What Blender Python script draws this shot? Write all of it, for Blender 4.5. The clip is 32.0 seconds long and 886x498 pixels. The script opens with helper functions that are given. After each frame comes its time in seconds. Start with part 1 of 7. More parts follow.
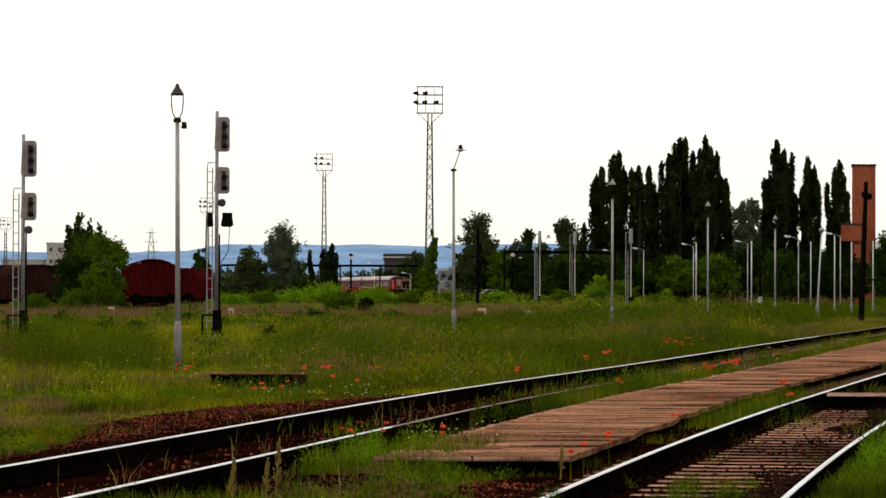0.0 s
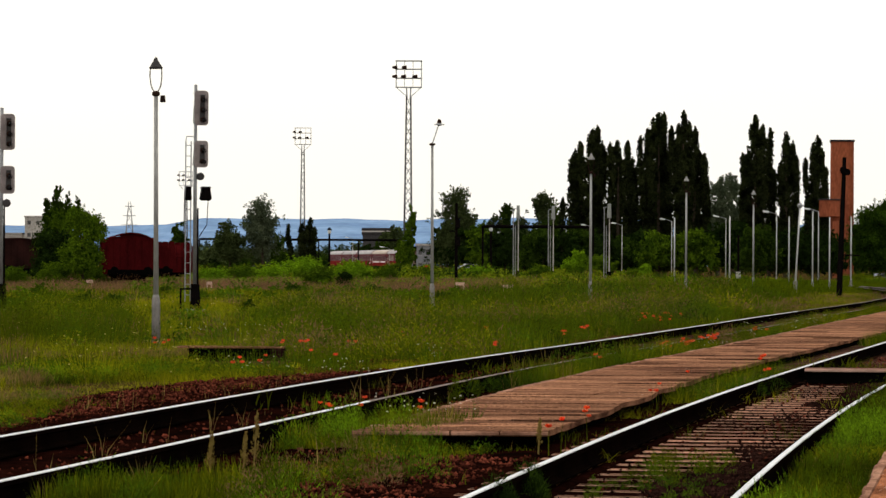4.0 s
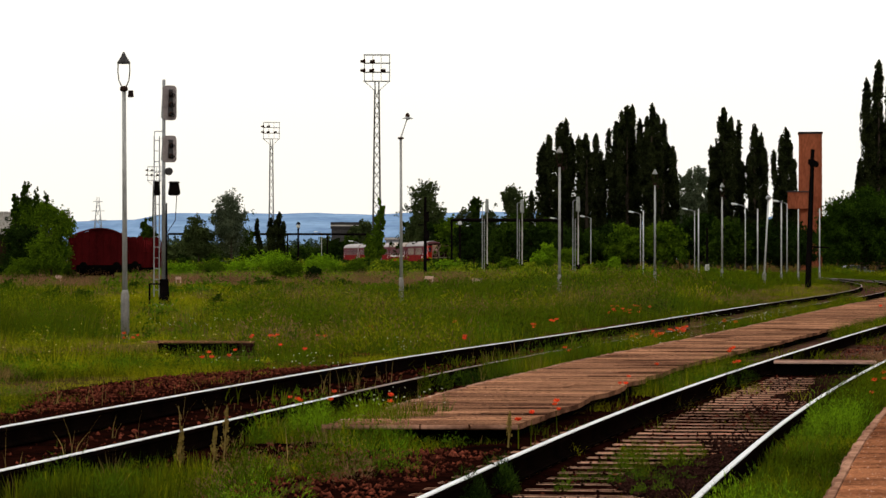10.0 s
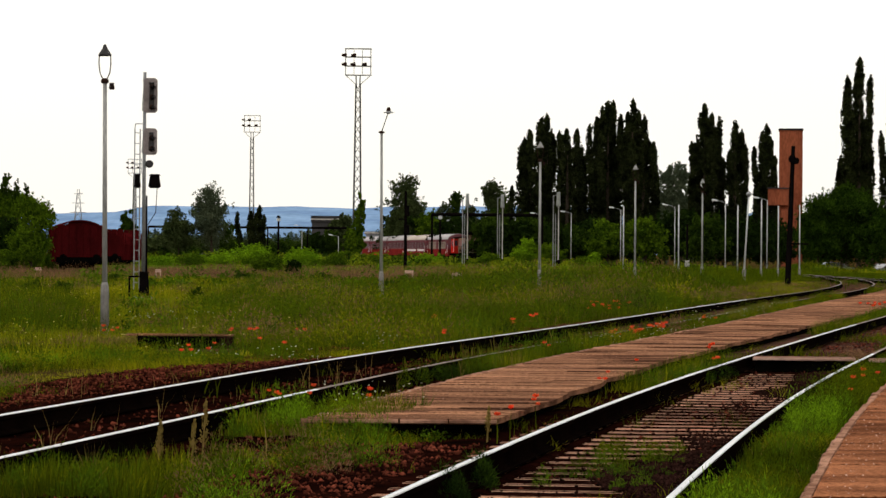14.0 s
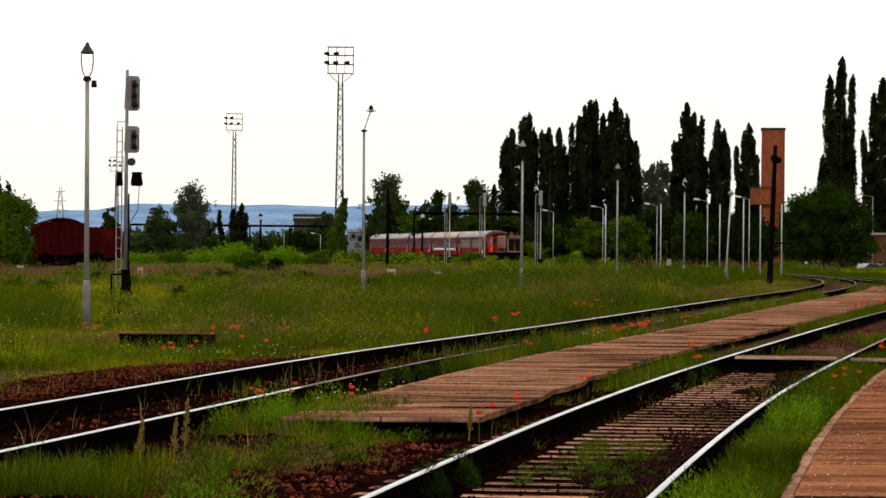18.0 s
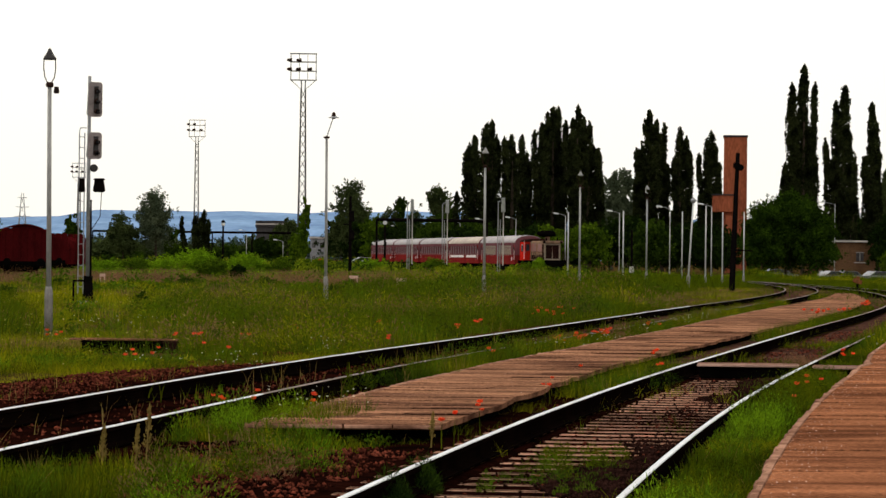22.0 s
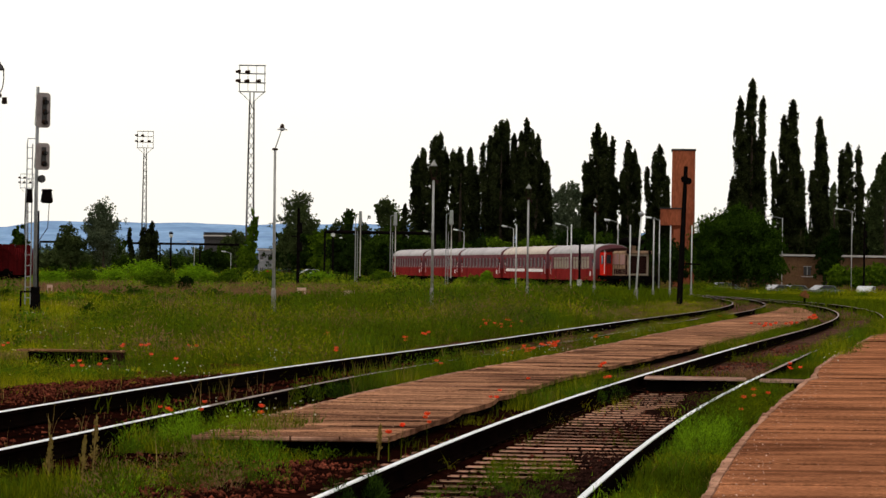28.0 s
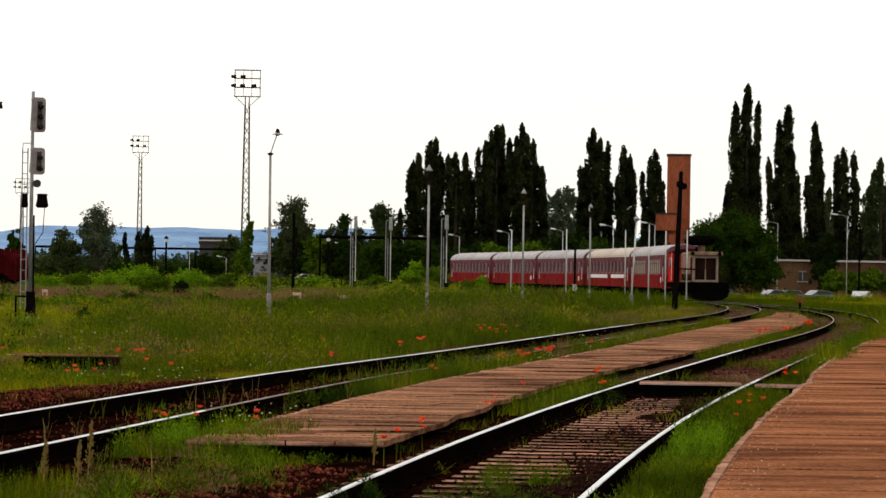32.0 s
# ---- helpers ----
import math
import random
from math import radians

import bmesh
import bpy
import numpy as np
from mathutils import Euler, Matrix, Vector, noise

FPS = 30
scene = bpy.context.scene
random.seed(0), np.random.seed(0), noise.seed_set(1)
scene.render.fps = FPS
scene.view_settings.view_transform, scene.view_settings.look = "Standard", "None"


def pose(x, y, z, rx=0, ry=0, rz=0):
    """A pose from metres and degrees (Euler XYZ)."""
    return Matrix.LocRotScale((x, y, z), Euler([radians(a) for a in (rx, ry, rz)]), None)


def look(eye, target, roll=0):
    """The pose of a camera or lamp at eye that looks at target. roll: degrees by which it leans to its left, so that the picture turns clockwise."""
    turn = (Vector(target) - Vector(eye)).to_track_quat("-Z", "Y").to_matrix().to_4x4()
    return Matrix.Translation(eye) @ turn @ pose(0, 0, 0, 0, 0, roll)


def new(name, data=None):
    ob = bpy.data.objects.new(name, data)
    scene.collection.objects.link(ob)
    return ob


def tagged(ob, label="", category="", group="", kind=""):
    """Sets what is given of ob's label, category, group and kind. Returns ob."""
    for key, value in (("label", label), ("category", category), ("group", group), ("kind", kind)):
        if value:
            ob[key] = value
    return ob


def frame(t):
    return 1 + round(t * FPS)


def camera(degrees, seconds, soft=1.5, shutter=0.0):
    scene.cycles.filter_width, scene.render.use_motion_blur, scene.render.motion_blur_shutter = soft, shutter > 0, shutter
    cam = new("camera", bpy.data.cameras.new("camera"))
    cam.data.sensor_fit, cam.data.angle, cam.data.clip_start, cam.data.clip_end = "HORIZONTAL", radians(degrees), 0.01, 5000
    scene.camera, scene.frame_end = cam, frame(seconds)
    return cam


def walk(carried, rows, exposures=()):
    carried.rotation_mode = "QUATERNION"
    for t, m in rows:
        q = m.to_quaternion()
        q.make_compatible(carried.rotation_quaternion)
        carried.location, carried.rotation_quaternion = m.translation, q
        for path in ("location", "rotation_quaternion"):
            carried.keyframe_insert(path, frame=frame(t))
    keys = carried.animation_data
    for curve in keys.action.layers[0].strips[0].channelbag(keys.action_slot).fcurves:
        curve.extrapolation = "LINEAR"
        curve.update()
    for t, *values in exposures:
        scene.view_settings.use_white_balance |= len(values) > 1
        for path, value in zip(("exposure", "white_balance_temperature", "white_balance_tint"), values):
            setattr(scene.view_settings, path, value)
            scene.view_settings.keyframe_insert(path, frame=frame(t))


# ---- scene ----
cam = camera(14.414, 32.0, soft=1.5)
# seconds, then the turn of the hand-held camera in degrees; it stands at the edge of the station platform
EYE = (0.0, 0.0, 1.50)
TURNS = [
    (0, 90.648, -0.214, -0.001),
    (0.5, 90.567, -0.317, -0.099),
    (1, 90.491, -0.297, -0.155),
    (1.5, 90.454, -0.260, -0.199),
    (2, 90.392, -0.299, -0.256),
    (2.5, 90.309, -0.466, -0.303),
    (3, 90.252, -0.647, -0.313),
    (3.5, 90.251, -0.495, -0.320),
    (5.5, 90.131, -0.262, -0.385),
    (6, 90.134, -0.355, -0.417),
    (6.5, 90.176, -0.325, -0.464),
    (7, 90.202, -0.179, -0.512),
    (7.5, 90.179, -0.113, -0.568),
    (8, 90.130, -0.024, -0.627),
    (8.5, 90.096, -0.034, -0.694),
    (9, 90.123, -0.081, -0.756),
    (9.5, 90.155, -0.070, -0.821),
    (10, 90.131, -0.092, -0.861),
    (10.5, 90.077, -0.337, -0.886),
    (11, 90.057, -0.455, -0.813),
    (11.5, 90.017, -0.482, -0.843),
    (12, 89.990, -0.484, -0.913),
    (12.5, 90.012, -0.564, -0.979),
    (13, 90.034, -0.526, -1.059),
    (13.5, 90.044, -0.559, -1.123),
    (14, 90.041, -0.450, -1.186),
    (14.5, 90.053, -0.275, -1.211),
    (16.5, 90.080, -0.358, -1.318),
    (17, 90.068, -0.391, -1.347),
    (17.5, 90.046, -0.508, -1.412),
    (18, 90.020, -0.564, -1.478),
    (18.5, 90.023, -0.510, -1.566),
    (19, 90.062, -0.367, -1.632),
    (19.5, 90.115, -0.404, -1.710),
    (20, 90.118, -0.447, -1.786),
    (20.5, 90.137, -0.630, -1.869),
    (21, 90.139, -0.609, -1.945),
    (21.5, 90.148, -0.531, -2.021),
    (22, 90.138, -0.654, -2.091),
    (22.5, 90.120, -0.703, -2.147),
    (23, 90.135, -0.559, -2.201),
    (23.5, 90.155, -0.555, -2.288),
    (24, 90.187, -0.512, -2.373),
    (24.5, 90.214, -0.401, -2.460),
    (25, 90.228, -0.468, -2.585),
    (25.5, 90.256, -0.503, -2.722),
    (27.5, 90.346, -0.820, -2.903),
    (28, 90.353, -0.880, -2.942),
    (28.5, 90.358, -0.710, -2.996),
    (29, 90.371, -0.734, -3.001),
    (29.5, 90.400, -0.736, -3.000),
    (30, 90.429, -0.736, -3.028),
    (30.5, 90.447, -0.802, -3.068),
    (31, 90.456, -0.735, -3.043),
    (31.5, 90.449, -0.911, -3.030),
    (32, 90.434, -0.915, -3.019),
]
walk(cam, [(t, pose(*EYE, rx, ry, rz)) for t, rx, ry, rz in TURNS])

# ---- world and light: bright overcast noon ----
SUN_AZ, SUN_EL = radians(-35), radians(52)
world = bpy.data.worlds.new("overcast_sky")
scene.world = world
world.use_nodes = True
wn, wl = world.node_tree.nodes, world.node_tree.links
wn.clear()
w_out = wn.new("ShaderNodeOutputWorld")
w_bg = wn.new("ShaderNodeBackground")
w_sky = wn.new("ShaderNodeTexSky")
w_sky.sky_type = "NISHITA"
w_sky.sun_disc = False
w_sky.sun_elevation, w_sky.sun_rotation = SUN_EL, SUN_AZ
w_sky.dust_density, w_sky.air_density = 4.0, 1.0
w_mix = wn.new("ShaderNodeMix")
w_mix.data_type = "RGBA"
w_mix.inputs[0].default_value = 0.62
wl.new(w_sky.outputs[0], w_mix.inputs[6])
w_mix.inputs[7].default_value = (13.9, 13.45, 12.3, 1)
wl.new(w_mix.outputs[2], w_bg.inputs[0])
w_bg.inputs[1].default_value = 0.1
wl.new(w_bg.outputs[0], w_out.inputs[0])
sun = new("sun", bpy.data.lights.new("sun", "SUN"))
sun.data.energy, sun.data.angle, sun.data.color = 0.6, radians(12), (1.0, 0.95, 0.86)
sun.matrix_world = look((math.sin(SUN_AZ) * 50, math.cos(SUN_AZ) * 50, 60), (0, 0, 0))
scene.view_settings.exposure = 0.22

# ---- materials ----
MATS = {}


def mat(name, c1, c2=None, scale=2.0, fine=30.0, rough=0.8, metal=0.0, bump=0.3, vary=0.0, island=0.0, grain=0.25, stretch=(1, 1, 1), world_space=False, thin=0.0, spec=0.35):
    """A two-scale procedural surface: c1 and c2 mixed by patches, grained, with fine relief."""
    m = bpy.data.materials.new(name)
    m.use_nodes = True
    n, l = m.node_tree.nodes, m.node_tree.links
    b = n["Principled BSDF"]
    b.inputs["Roughness"].default_value, b.inputs["Metallic"].default_value = rough, metal
    b.inputs["Specular IOR Level"].default_value = 0.0 if rough >= 0.7 else spec
    if world_space:
        pos = n.new("ShaderNodeNewGeometry").outputs["Position"]
    else:
        pos = n.new("ShaderNodeTexCoord").outputs["Object"]
    mp = n.new("ShaderNodeMapping")
    mp.inputs["Scale"].default_value = stretch
    l.new(pos, mp.inputs[0])
    big = n.new("ShaderNodeTexNoise")
    big.inputs["Scale"].default_value, big.inputs["Detail"].default_value = scale, 6
    small = n.new("ShaderNodeTexNoise")
    small.inputs["Scale"].default_value, small.inputs["Detail"].default_value = fine, 4
    l.new(mp.outputs[0], big.inputs["Vector"]), l.new(mp.outputs[0], small.inputs["Vector"])
    ramp = n.new("ShaderNodeMapRange")
    ramp.inputs[1].default_value, ramp.inputs[2].default_value = 0.35, 0.65
    l.new(big.outputs[0], ramp.inputs[0])
    mix = n.new("ShaderNodeMix")
    mix.data_type = "RGBA"
    mix.inputs[6].default_value = (*c1, 1)
    mix.inputs[7].default_value = (*(c2 or [c * 0.7 for c in c1]), 1)
    l.new(ramp.outputs[0], mix.inputs[0])
    val = n.new("ShaderNodeMapRange")
    val.inputs[1].default_value, val.inputs[2].default_value = 0.3, 0.7
    val.inputs[3].default_value, val.inputs[4].default_value = 1 - grain, 1 + grain
    l.new(small.outputs[0], val.inputs[0])
    factor = val.outputs[0]
    for amount, node, socket in ((vary, "ShaderNodeObjectInfo", "Random"), (island, "ShaderNodeNewGeometry", "Random Per Island")):
        if amount:
            rnd = n.new("ShaderNodeMapRange")
            rnd.inputs[3].default_value, rnd.inputs[4].default_value = 1 - amount, 1 + amount
            l.new(n.new(node).outputs[socket], rnd.inputs[0])
            mul = n.new("ShaderNodeMath")
            mul.operation = "MULTIPLY"
            l.new(factor, mul.inputs[0]), l.new(rnd.outputs[0], mul.inputs[1])
            factor = mul.outputs[0]
    tint = n.new("ShaderNodeVectorMath")
    tint.operation = "SCALE"
    l.new(mix.outputs[2], tint.inputs[0]), l.new(factor, tint.inputs["Scale"])
    l.new(tint.outputs[0], b.inputs["Base Color"])
    if bump:
        bp = n.new("ShaderNodeBump")
        bp.inputs["Strength"].default_value, bp.inputs["Distance"].default_value = bump, 0.02
        l.new(small.outputs[0], bp.inputs["Height"]), l.new(bp.outputs[0], b.inputs["Normal"])
    if thin:
        tr = n.new("ShaderNodeBsdfTranslucent")
        l.new(tint.outputs[0], tr.inputs[0])
        ms = n.new("ShaderNodeMixShader")
        ms.inputs[0].default_value = thin
        l.new(b.outputs[0], ms.inputs[1]), l.new(tr.outputs[0], ms.inputs[2])
        l.new(ms.outputs[0], n["Material Output"].inputs[0])
    MATS[name] = m
    return m


GALV = mat("galvanised steel", (0.3, 0.3, 0.3), (0.2, 0.2, 0.2), 3, 40, 0.55, 0.5)
PAINT_GREY = mat("light grey paint", (0.34, 0.33, 0.31), (0.2, 0.19, 0.175), 2, 25, 0.6, stretch=(1, 1, 0.2))
CONCRETE = mat("weathered concrete", (0.42, 0.40, 0.36), (0.26, 0.24, 0.21), 1.5, 30, 0.9, bump=0.5)
CONCRETE_PALE = mat("pale concrete", (0.5, 0.46, 0.42), (0.33, 0.3, 0.26), 2.0, 30, 0.9)
BLACK = mat("black paint", (0.0035, 0.003, 0.003), (0.007, 0.005, 0.0045), 4, 30, 0.5, spec=0.0)
DARK_STEEL = mat("dark rusty steel", (0.02, 0.013, 0.011), (0.04, 0.02, 0.014), 3, 40, 0.7, 0.0, spec=0.0)
GREEN_GREY = mat("grey green signal housing", (0.3, 0.31, 0.28), (0.2, 0.2, 0.18), 3, 30, 0.5)
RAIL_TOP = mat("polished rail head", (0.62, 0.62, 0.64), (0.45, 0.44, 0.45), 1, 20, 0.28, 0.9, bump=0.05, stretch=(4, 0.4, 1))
# rust taken almost to black, so that shade below the head is included
RAIL_WEB = mat("rusty rail web with shade in its black", (0.0042, 0.0022, 0.0016), (0.002, 0.0012, 0.001), 2, 40, 0.9)
SLEEPER = mat("weathered concrete sleeper", (0.66, 0.37, 0.25), (0.17, 0.083, 0.054), 3, 25, 0.9, bump=0.6, vary=0.3)
BALLAST = mat("oily brown ballast", (0.0125, 0.0032, 0.002), (0.0022, 0.0008, 0.0006), 1.2, 14, 0.95, bump=1.0, grain=0.6, world_space=True)
STONE = mat("ballast stone", (0.16, 0.039, 0.022), (0.014, 0.0036, 0.0025), 3, 40, 0.9, island=0.7)
SLAB = mat("brown worn paving slab", (0.32, 0.125, 0.058), (0.1, 0.037, 0.018), 1.1, 45, 0.9, bump=0.9, vary=0.1, grain=0.7, stretch=(0.6, 1.5, 1), world_space=True)
SLAB_OLD = mat("weathered brown slab", (0.35, 0.168, 0.093), (0.09, 0.04, 0.024), 0.9, 60, 0.9, bump=0.9, vary=0.2, grain=0.75, stretch=(0.5, 1.6, 1), world_space=True)
KERB = mat("pinkish kerb stone", (0.38, 0.205, 0.135), (0.17, 0.082, 0.052), 3, 25, 0.9, bump=0.7, vary=0.12)
RUST_RED = mat("rust red wagon paint", (0.072, 0.0055, 0.006), (0.036, 0.003, 0.0035), 1.2, 20, 0.75, stretch=(1, 1, 0.3))
WAGON_BROWN = mat("dark brown wagon paint", (0.03, 0.011, 0.009), (0.016, 0.007, 0.006), 1.2, 20, 0.8)
COACH_RED = mat("dull crimson coach paint", (0.21, 0.022, 0.019), (0.14, 0.014, 0.013), 1.0, 20, 0.5, bump=0.1, grain=0.15, spec=0.0)
COACH_UPPER = mat("dusty maroon coach paint", (0.17, 0.066, 0.074), (0.12, 0.046, 0.052), 1.0, 20, 0.55, bump=0.1, grain=0.15, spec=0.0)
ROOF_GREY = mat("light grey coach roof", (0.3, 0.27, 0.27), (0.2, 0.175, 0.175), 0.6, 14, 0.6, bump=0.1)
ROOF_BEIGE = mat("beige coach roof", (0.38, 0.31, 0.24), (0.29, 0.22, 0.17), 0.6, 14, 0.6, bump=0.1)
STRIPE = mat("cream stripe paint", (0.75, 0.7, 0.68), (0.6, 0.55, 0.52), 2, 20, 0.6)
LOCO_RED = mat("bright red loco paint", (0.55, 0.018, 0.01), (0.4, 0.014, 0.008), 1, 20, 0.45, bump=0.1, spec=0.0)
LOCO_ORANGE = mat("orange loco paint", (0.2, 0.045, 0.025), (0.1, 0.025, 0.016), 1, 20, 0.5, bump=0.1)
LOCO_BEIGE = mat("grimy beige loco paint", (0.3, 0.19, 0.12), (0.17, 0.1, 0.065), 2, 20, 0.6, spec=0.0)
GLASS = mat("dark window glass", (0.03, 0.03, 0.035), (0.02, 0.02, 0.024), 1, 5, 0.12, bump=0.0)
BRICK_ORANGE = mat("orange brick tower wall", (0.3, 0.085, 0.04), (0.2, 0.055, 0.028), 0.25, 5, 0.9, stretch=(1, 1, 0.35), bump=0.2)
WALL_OCHRE = mat("stained ochre plaster", (0.14, 0.075, 0.038), (0.065, 0.035, 0.019), 0.4, 6, 0.9)
WALL_PALE = mat("pale plaster", (0.27, 0.27, 0.28), (0.17, 0.17, 0.18), 0.4, 6, 0.9)
ROOF_DARK = mat("dark roofing", (0.05, 0.045, 0.045), (0.03, 0.028, 0.028), 0.6, 8, 0.85)
CAR_PALE = mat("silver car paint", (0.2, 0.2, 0.21), (0.14, 0.14, 0.15), 0.5, 5, 0.3, 0.4, bump=0)
CAR_WHITE = mat("white car paint", (0.45, 0.45, 0.45), (0.35, 0.35, 0.35), 0.5, 5, 0.3, bump=0)
TYRE = mat("tyre rubber", (0.02, 0.02, 0.02), None, 3, 30, 0.9)
LAMP_GLASS = mat("opal lamp glass", (0.75, 0.75, 0.72), (0.6, 0.6, 0.57), 4, 20, 0.25, bump=0)
BARK = mat("bark", (0.07, 0.05, 0.035), (0.04, 0.03, 0.022), 3, 15, 0.95, bump=0.8)
LEAF_POPLAR = mat("dark poplar leaves", (0.03, 0.037, 0.011), (0.0035, 0.0052, 0.002), 0.7, 6, 0.7, bump=0, island=0.5, thin=0.06)
LEAF_BUSH = mat("fresh green leaves", (0.085, 0.14, 0.006), (0.034, 0.066, 0.004), 0.5, 6, 0.7, bump=0, island=0.5, thin=0.2)
LEAF_DARK = mat("deep green leaves", (0.018, 0.034, 0.005), (0.006, 0.013, 0.0025), 0.4, 6, 0.7, bump=0, island=0.5, thin=0.15)
# greyed and lightened: air haze is painted into the leaf colour
LEAF_GREY = mat("grey green leaves paled by painted haze", (0.1, 0.12, 0.066), (0.05, 0.066, 0.036), 0.4, 6, 0.7, bump=0, island=0.4, thin=0.15)
LEAF_LIGHT = mat("light green leaves", (0.17, 0.29, 0.008), (0.08, 0.155, 0.006), 0.5, 6, 0.7, bump=0, island=0.4, thin=0.2)
GRASS = mat("grass blades", (0.135, 0.15, 0.004), (0.018, 0.03, 0.002), 0.8, 3, 0.75, bump=0, island=0.6, thin=0.25, world_space=True)
GRASS_TALL = mat("tall meadow grass", (0.15, 0.168, 0.005), (0.05, 0.068, 0.003), 0.2, 2, 0.8, bump=0, island=0.5, thin=0.25, world_space=True)
GRASS_DRY = mat("dry straw stalks", (0.26, 0.18, 0.055), (0.16, 0.105, 0.03), 0.4, 3, 0.8, bump=0, island=0.4, thin=0.2)
HEATH = mat("brownish seeding weeds", (0.23, 0.122, 0.06), (0.125, 0.07, 0.034), 0.15, 2, 0.85, bump=0, island=0.4, thin=0.2, world_space=True)
POPPY = mat("poppy petals", (0.85, 0.1, 0.02), (0.75, 0.05, 0.012), 8, 30, 0.6, bump=0, island=0.2, thin=0.3)
PETAL_WHITE = mat("white petals", (0.85, 0.83, 0.68), None, 8, 30, 0.7, bump=0, thin=0.2)
SOIL = mat("weedy soil", (0.04, 0.034, 0.006), (0.06, 0.027, 0.013), 0.12, 4, 0.95, bump=0.6, grain=0.4, world_space=True)
# the haze of distance is mixed into this blue base colour
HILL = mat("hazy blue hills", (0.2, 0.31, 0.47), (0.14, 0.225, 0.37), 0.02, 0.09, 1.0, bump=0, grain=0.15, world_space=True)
SIGN_ORANGE = mat("faded orange board", (0.24, 0.09, 0.03), (0.1, 0.04, 0.02), 6, 30, 0.7)
WEED_LIME = mat("yellow green weed leaves", (0.17, 0.2, 0.008), (0.09, 0.12, 0.006), 0.6, 6, 0.75, bump=0, island=0.45, thin=0.25)
CREAM_SPIKE = mat("yellowish flower spikes", (0.27, 0.19, 0.05), (0.17, 0.11, 0.03), 6, 30, 0.8, bump=0)
LEAF_MID = mat("mid green leaves", (0.04, 0.07, 0.006), (0.013, 0.027, 0.0035), 0.5, 6, 0.7, bump=0, island=0.5, thin=0.15)
PINK_GREY = mat("faded pinkish grey enamel", (0.3, 0.25, 0.24), (0.2, 0.165, 0.16), 3, 30, 0.6, spec=0.15)
TIMBER_PALE = mat("bleached timber", (0.5, 0.32, 0.25), (0.32, 0.19, 0.145), 2, 25, 0.9, stretch=(0.3, 2, 1), vary=0.15)
DARK_GREY = mat("dark grey enamel", (0.06, 0.055, 0.055), (0.04, 0.037, 0.036), 3, 30, 0.6, spec=0.1)
LOCO_FRAME = mat("pale beige frame paint", (0.3, 0.235, 0.17), (0.19, 0.14, 0.1), 2, 20, 0.6, spec=0.1)
# beige that paints the glint along the coach window sills
SILL_GLINT = mat("beige sill glint colour", (0.36, 0.27, 0.22), (0.26, 0.19, 0.15), 2, 20, 0.7)
BALLAST_DRY = mat("dry brown ballast and silt", (0.085, 0.04, 0.027), (0.03, 0.014, 0.01), 0.8, 12, 0.95, bump=0.8, grain=0.4, world_space=True)
GRASS_LIME = mat("fresh yellow-green grass", (0.3, 0.285, 0.007), (0.13, 0.14, 0.004), 0.4, 2, 0.8, bump=0, island=0.5, thin=0.25, world_space=True)
GRASS_DARK = mat("deep green tall grass", (0.08, 0.108, 0.003), (0.03, 0.048, 0.002), 0.3, 2, 0.8, bump=0, island=0.5, thin=0.2, world_space=True)
POST_FOOT = mat("stained grey post foot", (0.27, 0.25, 0.23), (0.13, 0.115, 0.1), 3, 25, 0.8, stretch=(1, 1, 0.5))
STONE_OILY = mat("oily dark stone", (0.03, 0.012, 0.009), (0.005, 0.0025, 0.002), 8, 40, 0.8, island=0.5)
PETAL_YELLOW = mat("pale yellow petals", (0.75, 0.62, 0.2), None, 8, 30, 0.7, bump=0, thin=0.2)
POST_PALE = mat("whitish post paint", (0.52, 0.51, 0.48), (0.33, 0.32, 0.3), 2, 25, 0.6, stretch=(1, 1, 0.2))
FASCIA = mat("pale roof edge", (0.55, 0.5, 0.46), (0.4, 0.36, 0.33), 2, 25, 0.7)
LEAF_BIG = mat("dark bush leaves", (0.034, 0.066, 0.005), (0.008, 0.018, 0.0025), 0.6, 6, 0.7, bump=0, island=0.5, thin=0.12)
LEAF_OLIVE = mat("olive green leaves", (0.06, 0.078, 0.024), (0.03, 0.042, 0.013), 0.5, 6, 0.7, bump=0, island=0.5, thin=0.15)
RAIL_DIM_GLEAM = mat("rail head with weaker gleam painted in", (0.24, 0.165, 0.14), (0.13, 0.085, 0.07), 1, 20, 0.6, stretch=(4, 0.4, 1), spec=0.2)
COACH_GLASS = mat("dusty coach glass", (0.04, 0.02, 0.022), (0.02, 0.011, 0.012), 0.7, 5, 0.35, bump=0.0, spec=0.2)
# saloon panes: the reflection on the glass is given as an olive colour
GLASS_OLIVE = mat("olive glass with its reflection painted in", (0.2, 0.145, 0.08), (0.13, 0.09, 0.05), 0.8, 5, 0.4, bump=0.0, spec=0.2)
MAST_GREY = mat("weathered mast steel", (0.1, 0.095, 0.09), (0.06, 0.055, 0.05), 1, 20, 0.7)
# leaf colour shifted to pale blue-green to paint haze over the far wood
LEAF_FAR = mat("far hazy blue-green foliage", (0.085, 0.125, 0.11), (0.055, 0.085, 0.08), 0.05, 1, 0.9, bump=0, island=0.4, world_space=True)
# soot black; on platform cores and crossing bearers it paints the shade beneath
SOOT_SHADE_BLACK = mat("sooty steel and painted undershade", (0.0018, 0.0015, 0.0014), (0.0036, 0.003, 0.0026), 4, 30, 0.9)


